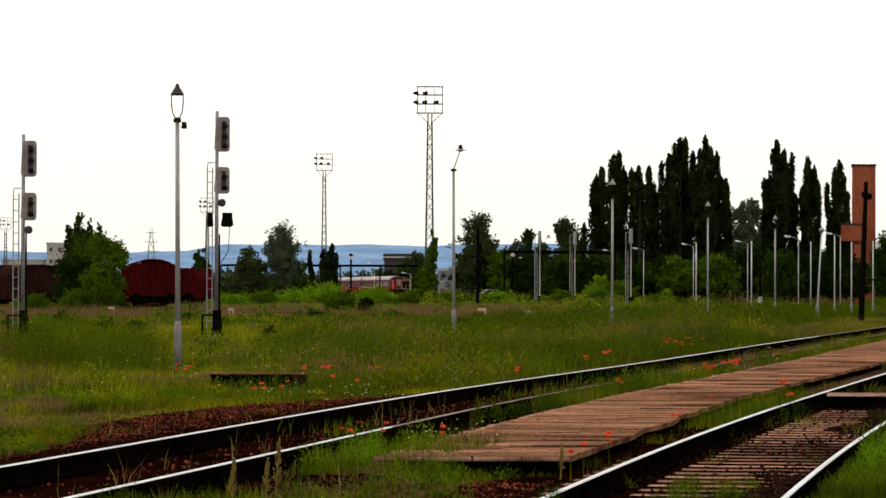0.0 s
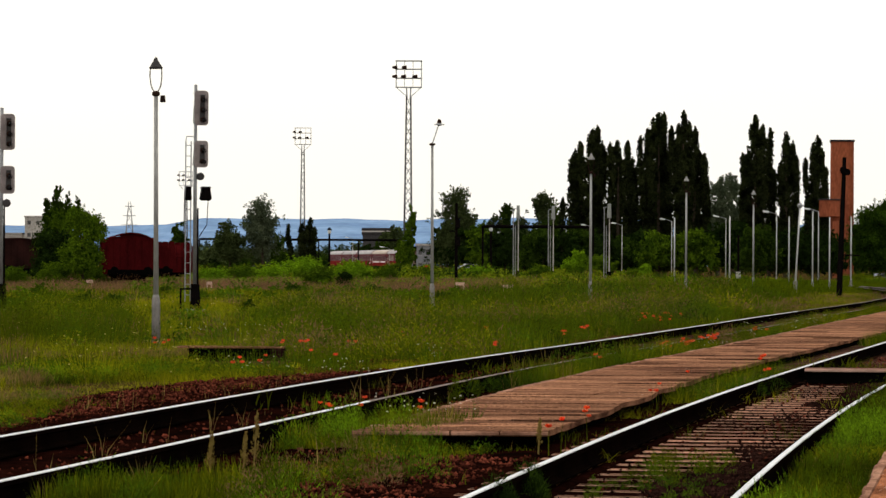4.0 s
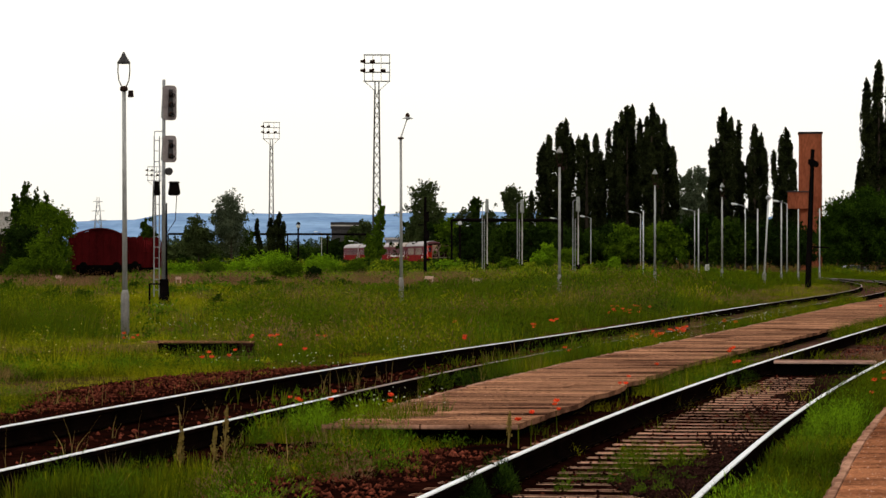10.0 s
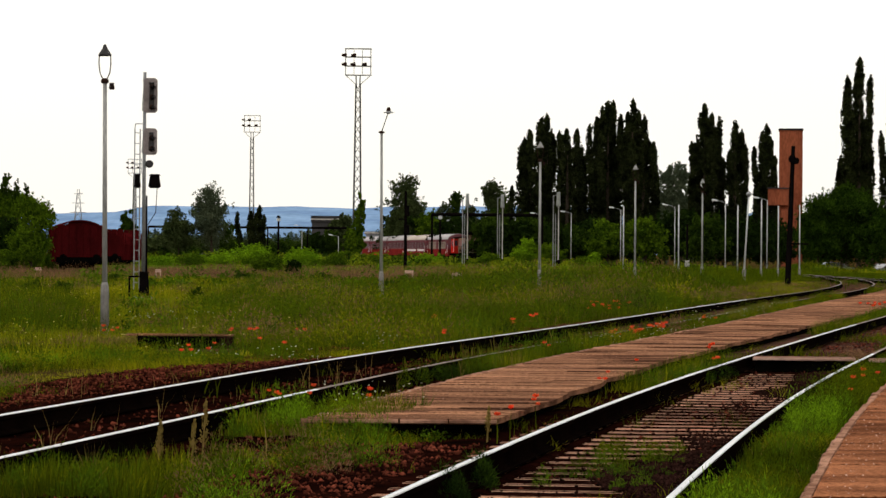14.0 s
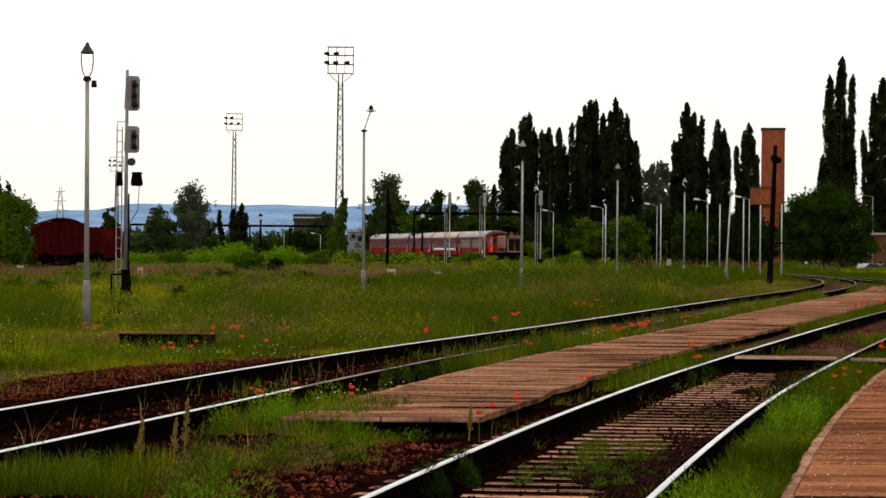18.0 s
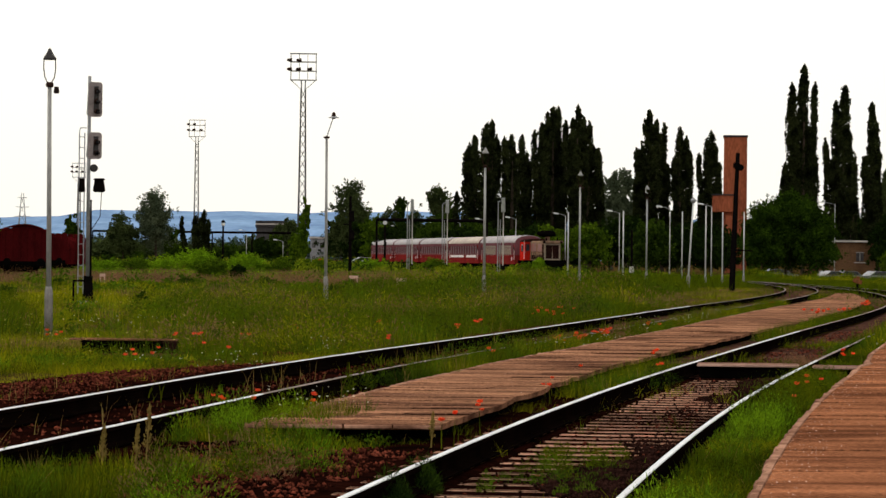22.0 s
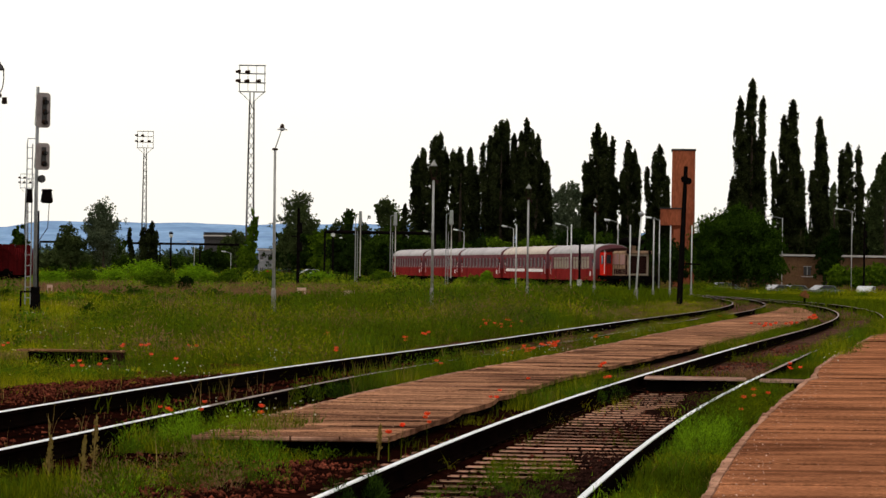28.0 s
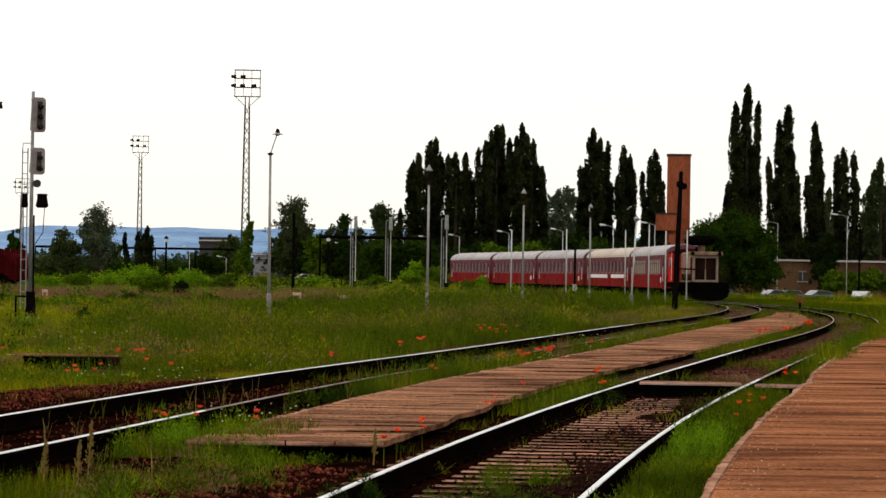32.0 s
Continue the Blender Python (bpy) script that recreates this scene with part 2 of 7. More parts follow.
# ---- mesh builder ----
class Mesh:
    def __init__(self):
        self.v, self.f = [], []

    def add(self, verts, faces):
        k = len(self.v)
        self.v += [tuple(p) for p in verts]
        self.f += [tuple(k + i for i in q) for q in faces]
        return self

    def box(self, c, s, bevel=0.0, m=None):
        x, y, z = s[0] / 2, s[1] / 2, s[2] / 2
        if bevel:
            b = min(bevel, x * 0.9, y * 0.9, z * 0.9)
            pts = []
            for sz in (-1, 1):
                for inner in ((0, 1) if sz < 0 else (1, 0)):
                    dx, dy, zz = (b, b, sz * z) if (inner == 0) == (sz < 0) else (0, 0, sz * (z - b))
                    a, d = x - dx, y - dy
                    e = b * 0.6
                    pts.append([(-a + e, -d, zz), (a - e, -d, zz), (a, -d + e, zz), (a, d - e, zz), (a - e, d, zz), (-a + e, d, zz), (-a, d - e, zz), (-a, -d + e, zz)])
            verts = [p for ring in pts for p in ring]
            faces = [tuple(reversed(range(8))), tuple(range(24, 32))]
            for r in range(3):
                for i in range(8):
                    j = (i + 1) % 8
                    faces.append((r * 8 + i, r * 8 + j, r * 8 + 8 + j, r * 8 + 8 + i))
        else:
            verts = [(-x, -y, -z), (x, -y, -z), (x, y, -z), (-x, y, -z), (-x, -y, z), (x, -y, z), (x, y, z), (-x, y, z)]
            faces = [(3, 2, 1, 0), (4, 5, 6, 7), (0, 1, 5, 4), (1, 2, 6, 5), (2, 3, 7, 6), (3, 0, 4, 7)]
        m = m or Matrix()
        t = Matrix.Translation(c) @ m
        return self.add([t @ Vector(p) for p in verts], faces)

    def rod(self, a, b, r0, r1=None, n=8, caps=True):
        a, b = Vector(a), Vector(b)
        r1 = r0 if r1 is None else r1
        q = (b - a).to_track_quat("Z", "Y").to_matrix()
        verts = []
        for p, r in ((a, r0), (b, r1)):
            verts += [p + q @ Vector((math.cos(2 * math.pi * i / n) * r, math.sin(2 * math.pi * i / n) * r, 0)) for i in range(n)]
        faces = [(i, (i + 1) % n, n + (i + 1) % n, n + i) for i in range(n)]
        if caps:
            faces += [tuple(reversed(range(n))), tuple(range(n, 2 * n))]
        return self.add(verts, faces)

    def pipe(self, pts, r, n=8):
        for a, b in zip(pts, pts[1:]):
            self.rod(a, b, r, n=n)
        return self

    def lathe(self, c, profile, n=12, axis="Z"):
        c = Vector(c)
        turn = {"Z": Matrix(), "Y": Matrix.Rotation(radians(90), 4, "X"), "X": Matrix.Rotation(radians(90), 4, "Y")}[axis]
        verts = [c + turn @ Vector((r * math.cos(2 * math.pi * i / n), r * math.sin(2 * math.pi * i / n), z)) for r, z in profile for i in range(n)]
        faces = []
        for k in range(len(profile) - 1):
            faces += [(k * n + i, k * n + (i + 1) % n, k * n + n + (i + 1) % n, k * n + n + i) for i in range(n)]
        faces += [tuple(reversed(range(n))), tuple(range((len(profile) - 1) * n, len(profile) * n))]
        return self.add(verts, faces)

    def prism(self, outline, y0, y1):
        """Extrudes an outline of (x, z), counter-clockwise seen from -y, along y."""
        n = len(outline)
        verts = [(x, y0, z) for x, z in outline] + [(x, y1, z) for x, z in outline]
        faces = [(i, i + n, (i + 1) % n + n, (i + 1) % n) for i in range(n)]
        faces += [tuple(range(n)), tuple(reversed(range(n, 2 * n)))]
        return self.add(verts, faces)

    def data(self, name, material, smooth=False):
        me = bpy.data.meshes.new(name)
        me.from_pydata(self.v, [], self.f)
        me.materials.append(material)
        if smooth:
            me.polygons.foreach_set("use_smooth", [True] * len(me.polygons))
        me.validate()
        return me


def part(name, mesh, material, parent, label="", smooth=False):
    ob = new(name, mesh.data(name, material, smooth) if isinstance(mesh, Mesh) else mesh)
    ob.parent = parent
    return tagged(ob, label)


def thing(name, m, label, category, group=""):
    ob = new(name)
    ob.empty_display_size = 0.2
    ob.matrix_basis = m
    return tagged(ob, label, category, group)


def structure(name, mesh, material, label, smooth=False):
    return tagged(new(name, mesh.data(name, material, smooth) if isinstance(mesh, Mesh) else mesh), label, kind="structure")


def cloud(name, verts, faces, material):
    """A mesh from numpy arrays of vertices and equal-sided faces."""
    me = bpy.data.meshes.new(name)
    nf, k = faces.shape
    me.vertices.add(len(verts)), me.loops.add(nf * k), me.polygons.add(nf)
    me.vertices.foreach_set("co", np.ascontiguousarray(verts, dtype=np.float32).ravel())
    me.loops.foreach_set("vertex_index", np.ascontiguousarray(faces, dtype=np.int32).ravel())
    me.polygons.foreach_set("loop_start", np.arange(0, nf * k, k, dtype=np.int32))
    me.polygons.foreach_set("loop_total", np.full(nf, k, dtype=np.int32))
    me.update(calc_edges=True)
    me.materials.append(material)
    return me


# ---- lines of the two tracks, seen in plan: x at each y ----
MAIN_LINE = [(-13, -40), (-6.6, 0), (-2.5, 25), (-1.65, 30), (-0.15, 40), (3.9, 60), (7.7, 80), (11.56, 100), (17.5, 130), (22.35, 160), (25.6, 190), (27.0, 220),
             (27.43, 250), (24.63, 300), (20.0, 350), (15.3, 400), (10.4, 450), (5.5, 500), (-4.6, 600), (-17.2, 700), (-31.5, 800), (-48, 900)]
SIDE_LINE = [(-8.0, -40), (-1.98, 0), (0.9, 19), (2.37, 28), (4.06, 37), (5.88, 46), (7.92, 56), (10.38, 68), (13.39, 82), (16.65, 98), (19.79, 115), (22.45, 132), (24.7, 150), (26.2, 168), (26.9, 185), (27.1, 202), (27.1, 228)]


def spline(points, step=1.0):
    """A smooth line through points (x at rising y), as rows of x, y."""
    p = np.array(points, float)
    y, x = p[:, 1], p[:, 0]
    d = np.gradient(x, y)
    out = []
    for i in range(len(p) - 1):
        h = y[i + 1] - y[i]
        for s in np.arange(0, 1, step / h):
            a, b, c, e = 2 * s**3 - 3 * s**2 + 1, s**3 - 2 * s**2 + s, -2 * s**3 + 3 * s**2, s**3 - s**2
            out.append((a * x[i] + b * h * d[i] + c * x[i + 1] + e * h * d[i + 1], y[i] + s * h))
    out.append(tuple(p[-1]))
    return np.array(out)


def eased(line, reach):
    """The line with its bends smoothed over some metres."""
    k = np.hanning(2 * reach + 1)
    k /= k.sum()
    y = np.arange(line[0, 1], line[-1, 1], 1.0)
    x = np.interp(y, line[:, 1], line[:, 0])
    a = np.concatenate([x[0] - (x[1] - x[0]) * np.arange(reach, 0, -1), x, x[-1] + (x[-1] - x[-2]) * np.arange(1, reach + 1)])
    return np.column_stack([np.convolve(a, k, "valid"), y])


MAIN, SIDE = eased(spline(MAIN_LINE), 18), eased(spline(SIDE_LINE), 18)


def line_x(line, y):
    return np.interp(y, line[:, 1], line[:, 0])


def offset(line, d):
    """The line moved d metres to its right."""
    g = np.gradient(line, axis=0)
    g /= np.linalg.norm(g, axis=1)[:, None]
    return line + np.stack([g[:, 1], -g[:, 0]], 1) * d


def sweep(line, outline, z=0.0):
    """A closed outline of (across, up) carried along a line."""
    k = len(outline)
    rings = [offset(line, a) for a, _ in outline]
    verts = np.stack([np.column_stack([r, np.full(len(r), z + u)]) for r, (_, u) in zip(rings, outline)], 1)
    n = len(line)
    m = Mesh()
    m.v = [tuple(p) for p in verts.reshape(-1, 3)]
    m.f = [(i * k + j, i * k + (j + 1) % k, (i + 1) * k + (j + 1) % k, (i + 1) * k + j) for i in range(n - 1) for j in range(k)]
    m.f += [tuple(reversed(range(k))), tuple((n - 1) * k + j for j in range(k))]
    return m


def along(line, step, start=0.0, stop=1e9):
    """Places and headings every step metres along a line, for start < y < stop."""
    seg = np.linalg.norm(np.diff(line, axis=0), axis=1)
    s = np.concatenate([[0], np.cumsum(seg)])
    q = np.arange(0, s[-1], step)
    x, y = np.interp(q, s, line[:, 0]), np.interp(q, s, line[:, 1])
    h = np.arctan2(np.gradient(x), np.gradient(y))
    return [(a, b, c) for a, b, c in zip(x, y, h) if start < b < stop]


# ---- ground, hills, tracks, platforms ----
def dip(x, y):
    """The forecourt of the low building lies in a shallow hollow beyond the tracks."""
    a = np.clip((y - 262) / 100, 0, 1) * np.clip((412 - y) / 16, 0, 1) * np.clip((x - 0.125 * y) / 4, 0, 1) * np.clip((110 - x) / 8, 0, 1)
    return 0.9 * a * a * (3 - 2 * a)


def make_ground():
    ys = np.concatenate([np.arange(-60, 430, 3.0), np.geomspace(430, 4800, 36)])
    xs = np.concatenate([-np.geomspace(2400, 80, 24), np.arange(-77, 100, 3.0), np.geomspace(100, 2400, 24)])
    gx, gy = np.meshgrid(xs, ys)
    z = np.array([noise.noise(Vector((a * 0.11, b * 0.11, 3))) for a, b in zip(gx.ravel(), gy.ravel())]) * 0.05 - 0.03
    d1 = np.abs(gx.ravel() - line_x(MAIN, gy.ravel()))
    d2 = np.abs(gx.ravel() - line_x(SIDE, gy.ravel()))
    z = np.where(np.minimum(d1, d2) < 6, -0.03, z) - dip(gx.ravel(), gy.ravel())
    n = len(xs)
    idx = np.arange(len(ys) * n).reshape(len(ys), n)
    faces = np.stack([idx[:-1, :-1], idx[:-1, 1:], idx[1:, 1:], idx[1:, :-1]], -1).reshape(-1, 4)
    structure("ground", cloud("ground", np.column_stack([gx.ravel(), gy.ravel(), z]), faces, SOIL), None, "weedy soil of the rail yard reaching to the horizon")
    # far hills, one long ridge
    m = Mesh()
    k = 160
    for i in range(k + 1):
        x = -1500 + 3000 * i / k
        h = 44 + 5 * noise.noise(Vector((x * 0.004, 1, 0))) + 2.0 * noise.noise(Vector((x * 0.02, 5, 0))) + 0.8 * noise.noise(Vector((x * 0.09, 7, 0))) - 6.5 * min(1, max(0, (-228 - x) / 34))
        m.v += [(x, 3300, -2), (x, 3420, h * 0.6), (x, 3600, h + 1.8), (x, 3900, -2)]
    for i in range(k):
        a, b = i * 4, i * 4 + 4
        m.f += [(a + j, b + j, b + j + 1, a + j + 1) for j in range(3)]
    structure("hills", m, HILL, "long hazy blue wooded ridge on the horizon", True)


make_ground()

RAIL = [(-0.07, 0.0), (0.07, 0.0), (0.07, 0.012), (0.012, 0.03), (0.012, 0.105), (0.036, 0.118), (0.036, 0.146), (-0.036, 0.146), (-0.036, 0.118), (-0.012, 0.105), (-0.012, 0.03), (-0.07, 0.012)]
HEAD = [(-0.021, 0.0), (0.021, 0.0), (0.019, 0.007), (-0.019, 0.007)]


def make_track(name, line, label, single, shoulder, fill, dry):
    track = thing(name, Matrix(), label, "railway track")
    track["kind"] = "structure"
    for side in (-0.735, 0.735):
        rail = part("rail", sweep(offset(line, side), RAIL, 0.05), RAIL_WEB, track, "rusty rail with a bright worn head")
        run = offset(line, side)
        # beyond this distance the head's colour imitates a weaker reflection of the sky
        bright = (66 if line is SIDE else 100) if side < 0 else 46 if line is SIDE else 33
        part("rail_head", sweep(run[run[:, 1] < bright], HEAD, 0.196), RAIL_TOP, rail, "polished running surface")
        part("rail_head", sweep(run[run[:, 1] >= bright - 1], HEAD, 0.196), RAIL_DIM_GLEAM, rail, "brownish running surface painted with a weaker gleam")
    bed = [(-shoulder, -0.02), (-1.5, fill + 0.01), (-1.3, fill), (-0.1, fill), (0.35, fill + 0.002), (1.3, fill + 0.002), (1.5, fill + 0.01), (2.1, -0.035)]
    bed += [(2.1, -0.2), (-shoulder, -0.2)]
    part("ballast_bed", sweep(line[line[:, 1] < dry + 1], bed), BALLAST, track, "oily dark ballast")
    part("ballast_bed", sweep(line[line[:, 1] >= dry], bed), BALLAST_DRY, track, "dry brown silted ballast")
    if line is SIDE:
        # dark strip added to paint the shade at the foot of the rail
        strip = [(-0.7, -0.02), (-0.58, -0.02), (-0.6, 0.022), (-0.63, 0.034), (-0.69, 0.034)]
        part("oil_crust", sweep(line[line[:, 1] < 44], strip), BALLAST, track, "black strip standing in for shade along the rail")
    proto = Mesh().box((0, 0, -0.05), (2.5, 0.15, 0.14), 0.006).data("sleeper", SLEEPER)
    for i, (x, y, h) in enumerate(along(line, 0.6, 8, 230)):
        j = math.sin(i * 12.9898) * 0.5
        m = Matrix.Translation((x, y, 0.007 * j)) @ Matrix.Rotation(-h + 0.012 * j, 4, "Z")
        if single[0] < y < single[1]:
            s = part("sleeper", proto, None, track)
            s.matrix_basis = m
    return track


make_track("railway_track", MAIN, "curved main track on brown ballast, shiny rail heads, weeds between the rails", (14, 58), 3.7, 0.032, 62)
make_track("railway_track", SIDE, "curved siding beside the platform with concrete sleepers and oily ballast", (14, 43.5), 2.1, 0.013, 44)


def make_platform(name, left, right, top, y0, y1, depths, gaps, cols, label, slab_mat, kerbs, tuck, lifts):
    """A low platform between two lines: rows of worn slabs over a recessed core blackened to paint shade, with edge
    stones on some sides.
    """
    ys = np.arange(y0 + 0.3, y1, 1.0)
    lx, rx = line_x(left, ys), line_x(right, ys)
    m = Mesh()
    for a, b, y in zip(lx, rx, ys):
        m.v += [(a + tuck, y, -0.2), (a + tuck, y, top - 0.05), (b - tuck, y, top - 0.05), (b - tuck, y, -0.2)]
    for i in range(len(ys) - 1):
        p, q = i * 4, i * 4 + 4
        m.f += [(p + j, p + j + 1, q + j + 1, q + j) for j in range(3)]
    m.f += [(3, 2, 1, 0), tuple(len(ys) * 4 - 4 + j for j in range(4))]
    plat = structure(name, m, SOOT_SHADE_BLACK, label)
    rng = random.Random(7)
    y = y0
    rim_l, rim_r = offset(left, 0.052 if "left" in kerbs else 0.0), offset(right, -0.052 if "right" in kerbs else 0.0)
    while y < y1 - depths[1]:
        d = rng.uniform(*depths) * (1 if y < 60 else 1.5 if y < 90 else 3)
        a0, a1, b0, b1 = (float(line_x(s, v)) for s in (rim_l, rim_r) for v in (y, y + d))
        wob = [0.0 if tuck < 0.1 else 0.07 * noise.noise(Vector((v * 0.55, 2, 0))) + 0.03 * noise.noise(Vector((v * 2.1, 4, 0))) for v in (y, y + d)]
        split = rng.uniform(0.3, 0.7) if cols > 1 else 1.0
        for c in range(cols):
            u0, u1 = (0.0, split) if c == 0 else (split, 1.0)
            skew = rng.uniform(-0.03, 0.03)
            k = [(a0 + (b0 - a0) * u0, y), (a0 + (b0 - a0) * u1 + wob[0] * c, y + skew), (a1 + (b1 - a1) * u1 + wob[1] * c, y + d + skew), (a1 + (b1 - a1) * u0, y + d)]
            cx, cy = sum(p[0] for p in k) / 4, sum(p[1] for p in k) / 4
            g = 1 - rng.choice(gaps) / d
            h = rng.uniform(-0.006, 0.006)
            tilt = rng.choice(lifts)
            s = Mesh()
            # the front and back rims are chipped: each slab has six points along them
            rows = []
            for inset, z, under in ((0.0, top - 0.05, 0.06), (0.0, top - 0.006, 0.0), (0.006, top, 0.0)):
                ring = []
                for p, q, sgn in ((k[0], k[1], 1), (k[2], k[3], -1)):
                    for i in range(6):
                        f = i / 5
                        px, py = p[0] + (q[0] - p[0]) * f - cx, p[1] + (q[1] - p[1]) * f - cy
                        chip = 0.022 * noise.noise(Vector((cx + px * 2.2, cy + sgn * 3.7, 1))) if z > top - 0.05 else 0
                        ring.append((px * (1 - inset * 0.6), py * g + sgn * (inset + max(0, chip)) + (under if sgn > 0 else 0.0), z + h + (tilt * sgn * (0.6 + 1.3 * noise.noise(Vector((cx + px * 0.9, cy, 6)))) if z > top - 0.05 else 0)))
                rows.append(ring)
            s.v = rows[0] + rows[1] + rows[2]
            n = 12
            s.f = [(r * n + i, r * n + (i + 1) % n, r * n + n + (i + 1) % n, r * n + n + i) for r in range(2) for i in range(n)]
            s.f += [(24 + i, 25 + i, 34 - i, 35 - i) for i in range(5)]
            slab = part("slab", s, slab_mat, plat)
            slab.location = (cx, cy, 0)
        y += d
    # broken edge stones, laid end to end; their crumbling face wavers along the edge
    for line, sgn, side in ((left, 1, "left"), (right, -1, "right")):
        if side not in kerbs:
            continue
        y = y0
        while y < min(y1, 105):
            d = rng.uniform(1.1, 2.6) * (1 if y < 60 else 1.6)
            s, n = Mesh(), 22
            lift = rng.uniform(-0.008, 0.003)
            for k in range(n + 1):
                yy = y + 0.006 + (d - 0.012) * k / n
                x = float(line_x(line, yy))
                a = 0.03 * noise.noise(Vector((yy * 0.9, 3, top))) + 0.04 * noise.noise(Vector((yy * 7.0, 8, top))) - (0.03 if rng.random() < 0.04 else 0)
                t = top + 0.004 + lift + 0.011 * noise.noise(Vector((yy * 5.0, 5, top)))
                s.v += [(x - sgn * (0.01 + a) + sgn * 0.015, yy, -0.12), (x - sgn * (0.01 + a), yy, t - 0.03), (x - sgn * a + sgn * 0.004, yy, t), (x + sgn * 0.046, yy, t), (x + sgn * 0.055, yy, t - 0.02), (x + sgn * 0.055, yy, -0.12)]
            for k in range(n):
                s.f += [(k * 6 + j, k * 6 + (j + 1) % 6, k * 6 + 6 + (j + 1) % 6, k * 6 + 6 + j) for j in range(6)]
            s.f += [tuple(reversed(range(6))), tuple(n * 6 + j for j in range(6))]
            part("edge_stone", s, KERB, plat)
            y += d
    return plat


def bent(line, d0, *steps):
    """The line moved to its right by d0 metres, then by other amounts beyond some distances, eased over a few metres."""
    y = line[:, 1]
    d = np.interp(y, [line[0, 1]] + [p for p, _ in steps], [d0] + [q for _, q in steps])
    out = np.array([offset(line, v)[i] for i, v in enumerate(d)])
    return out[np.argsort(out[:, 1])]


ISLE_L = offset(MAIN, 1.45)
ISLE_R = bent(SIDE, -1.38, (28, -1.38), (36, -1.52), (42, -1.68), (52, -1.7), (58, -1.62))
QUAY_L = bent(SIDE, 1.45, (40, 1.42), (44.3, 1.38), (44.7, 1.5), (46, 1.38), (50, 1.26), (60, 1.2), (80, 1.15))
QUAY_R = offset(SIDE, 7.0)
isle = make_platform("platform", ISLE_L, ISLE_R, 0.16, 28.0, 150, (0.4, 1.0), (0.006, 0.008, 0.01, 0.012, 0.03, 0.04, 0.1), 2, "narrow low island platform of brown worn slabs between the two tracks", SLAB_OLD, ("left",), 0.12, (-0.001, 0.001, 0.003, 0.005, 0.009))
xa, xb = float(line_x(ISLE_L, 28.0)), float(line_x(ISLE_R, 28.0))
end = Mesh()
for k in range(4):
    u0, u1 = xa + (xb - xa) * k / 4, xa + (xb - xa) * (k + 1) / 4
    end.box(((u0 + u1) / 2, 27.92 + 0.012 * (k % 2), 0.145), (u1 - u0 - 0.012, 0.14, 0.032), 0.008)
part("end_stone", end, KERB, isle, "thin pale end slab over a dark hollow")
make_platform("station_platform", QUAY_L, QUAY_R, 0.2, -14, 110, (0.45, 2.1), (0.008, 0.012, 0.02, 0.03, 0.09), 2, "station platform of brown worn slabs with a broken stone edge", SLAB, ("left",), 0.05, (-0.001, 0.0, 0.0005, 0.001, 0.0015, 0.003, 0.005, 0.012))

# crossing boards over the siding; black bearers paint the shade of their front
cx, cy = float(line_x(SIDE, 44.1)), 44.1
ch = math.degrees(math.atan2(float(line_x(SIDE, 45.1)) - cx, 1.0))
crossing = thing("foot_crossing", pose(cx, cy, 0.0, 0, 0, -ch + 4.0), "weathered pale timber foot crossing laid over the siding", "foot crossing")
for u, w, drop in ((-0.02, 1.28, 0.0), (1.16, 0.74, 0.012)):
    for j in range(3):
        part("board", Mesh().box((u + 0.01 * (j % 2), j * 0.24 - 0.1, 0.18 - drop), (w, 0.225, 0.032), 0.007), TIMBER_PALE, crossing, "pale worn board" if j == 0 else "")
    part("bearer", Mesh().box((u, 0.16, 0.08), (w - 0.04, 0.6, 0.15), 0.02), SOOT_SHADE_BLACK, crossing, "near-black bearer painting the shaded board front")


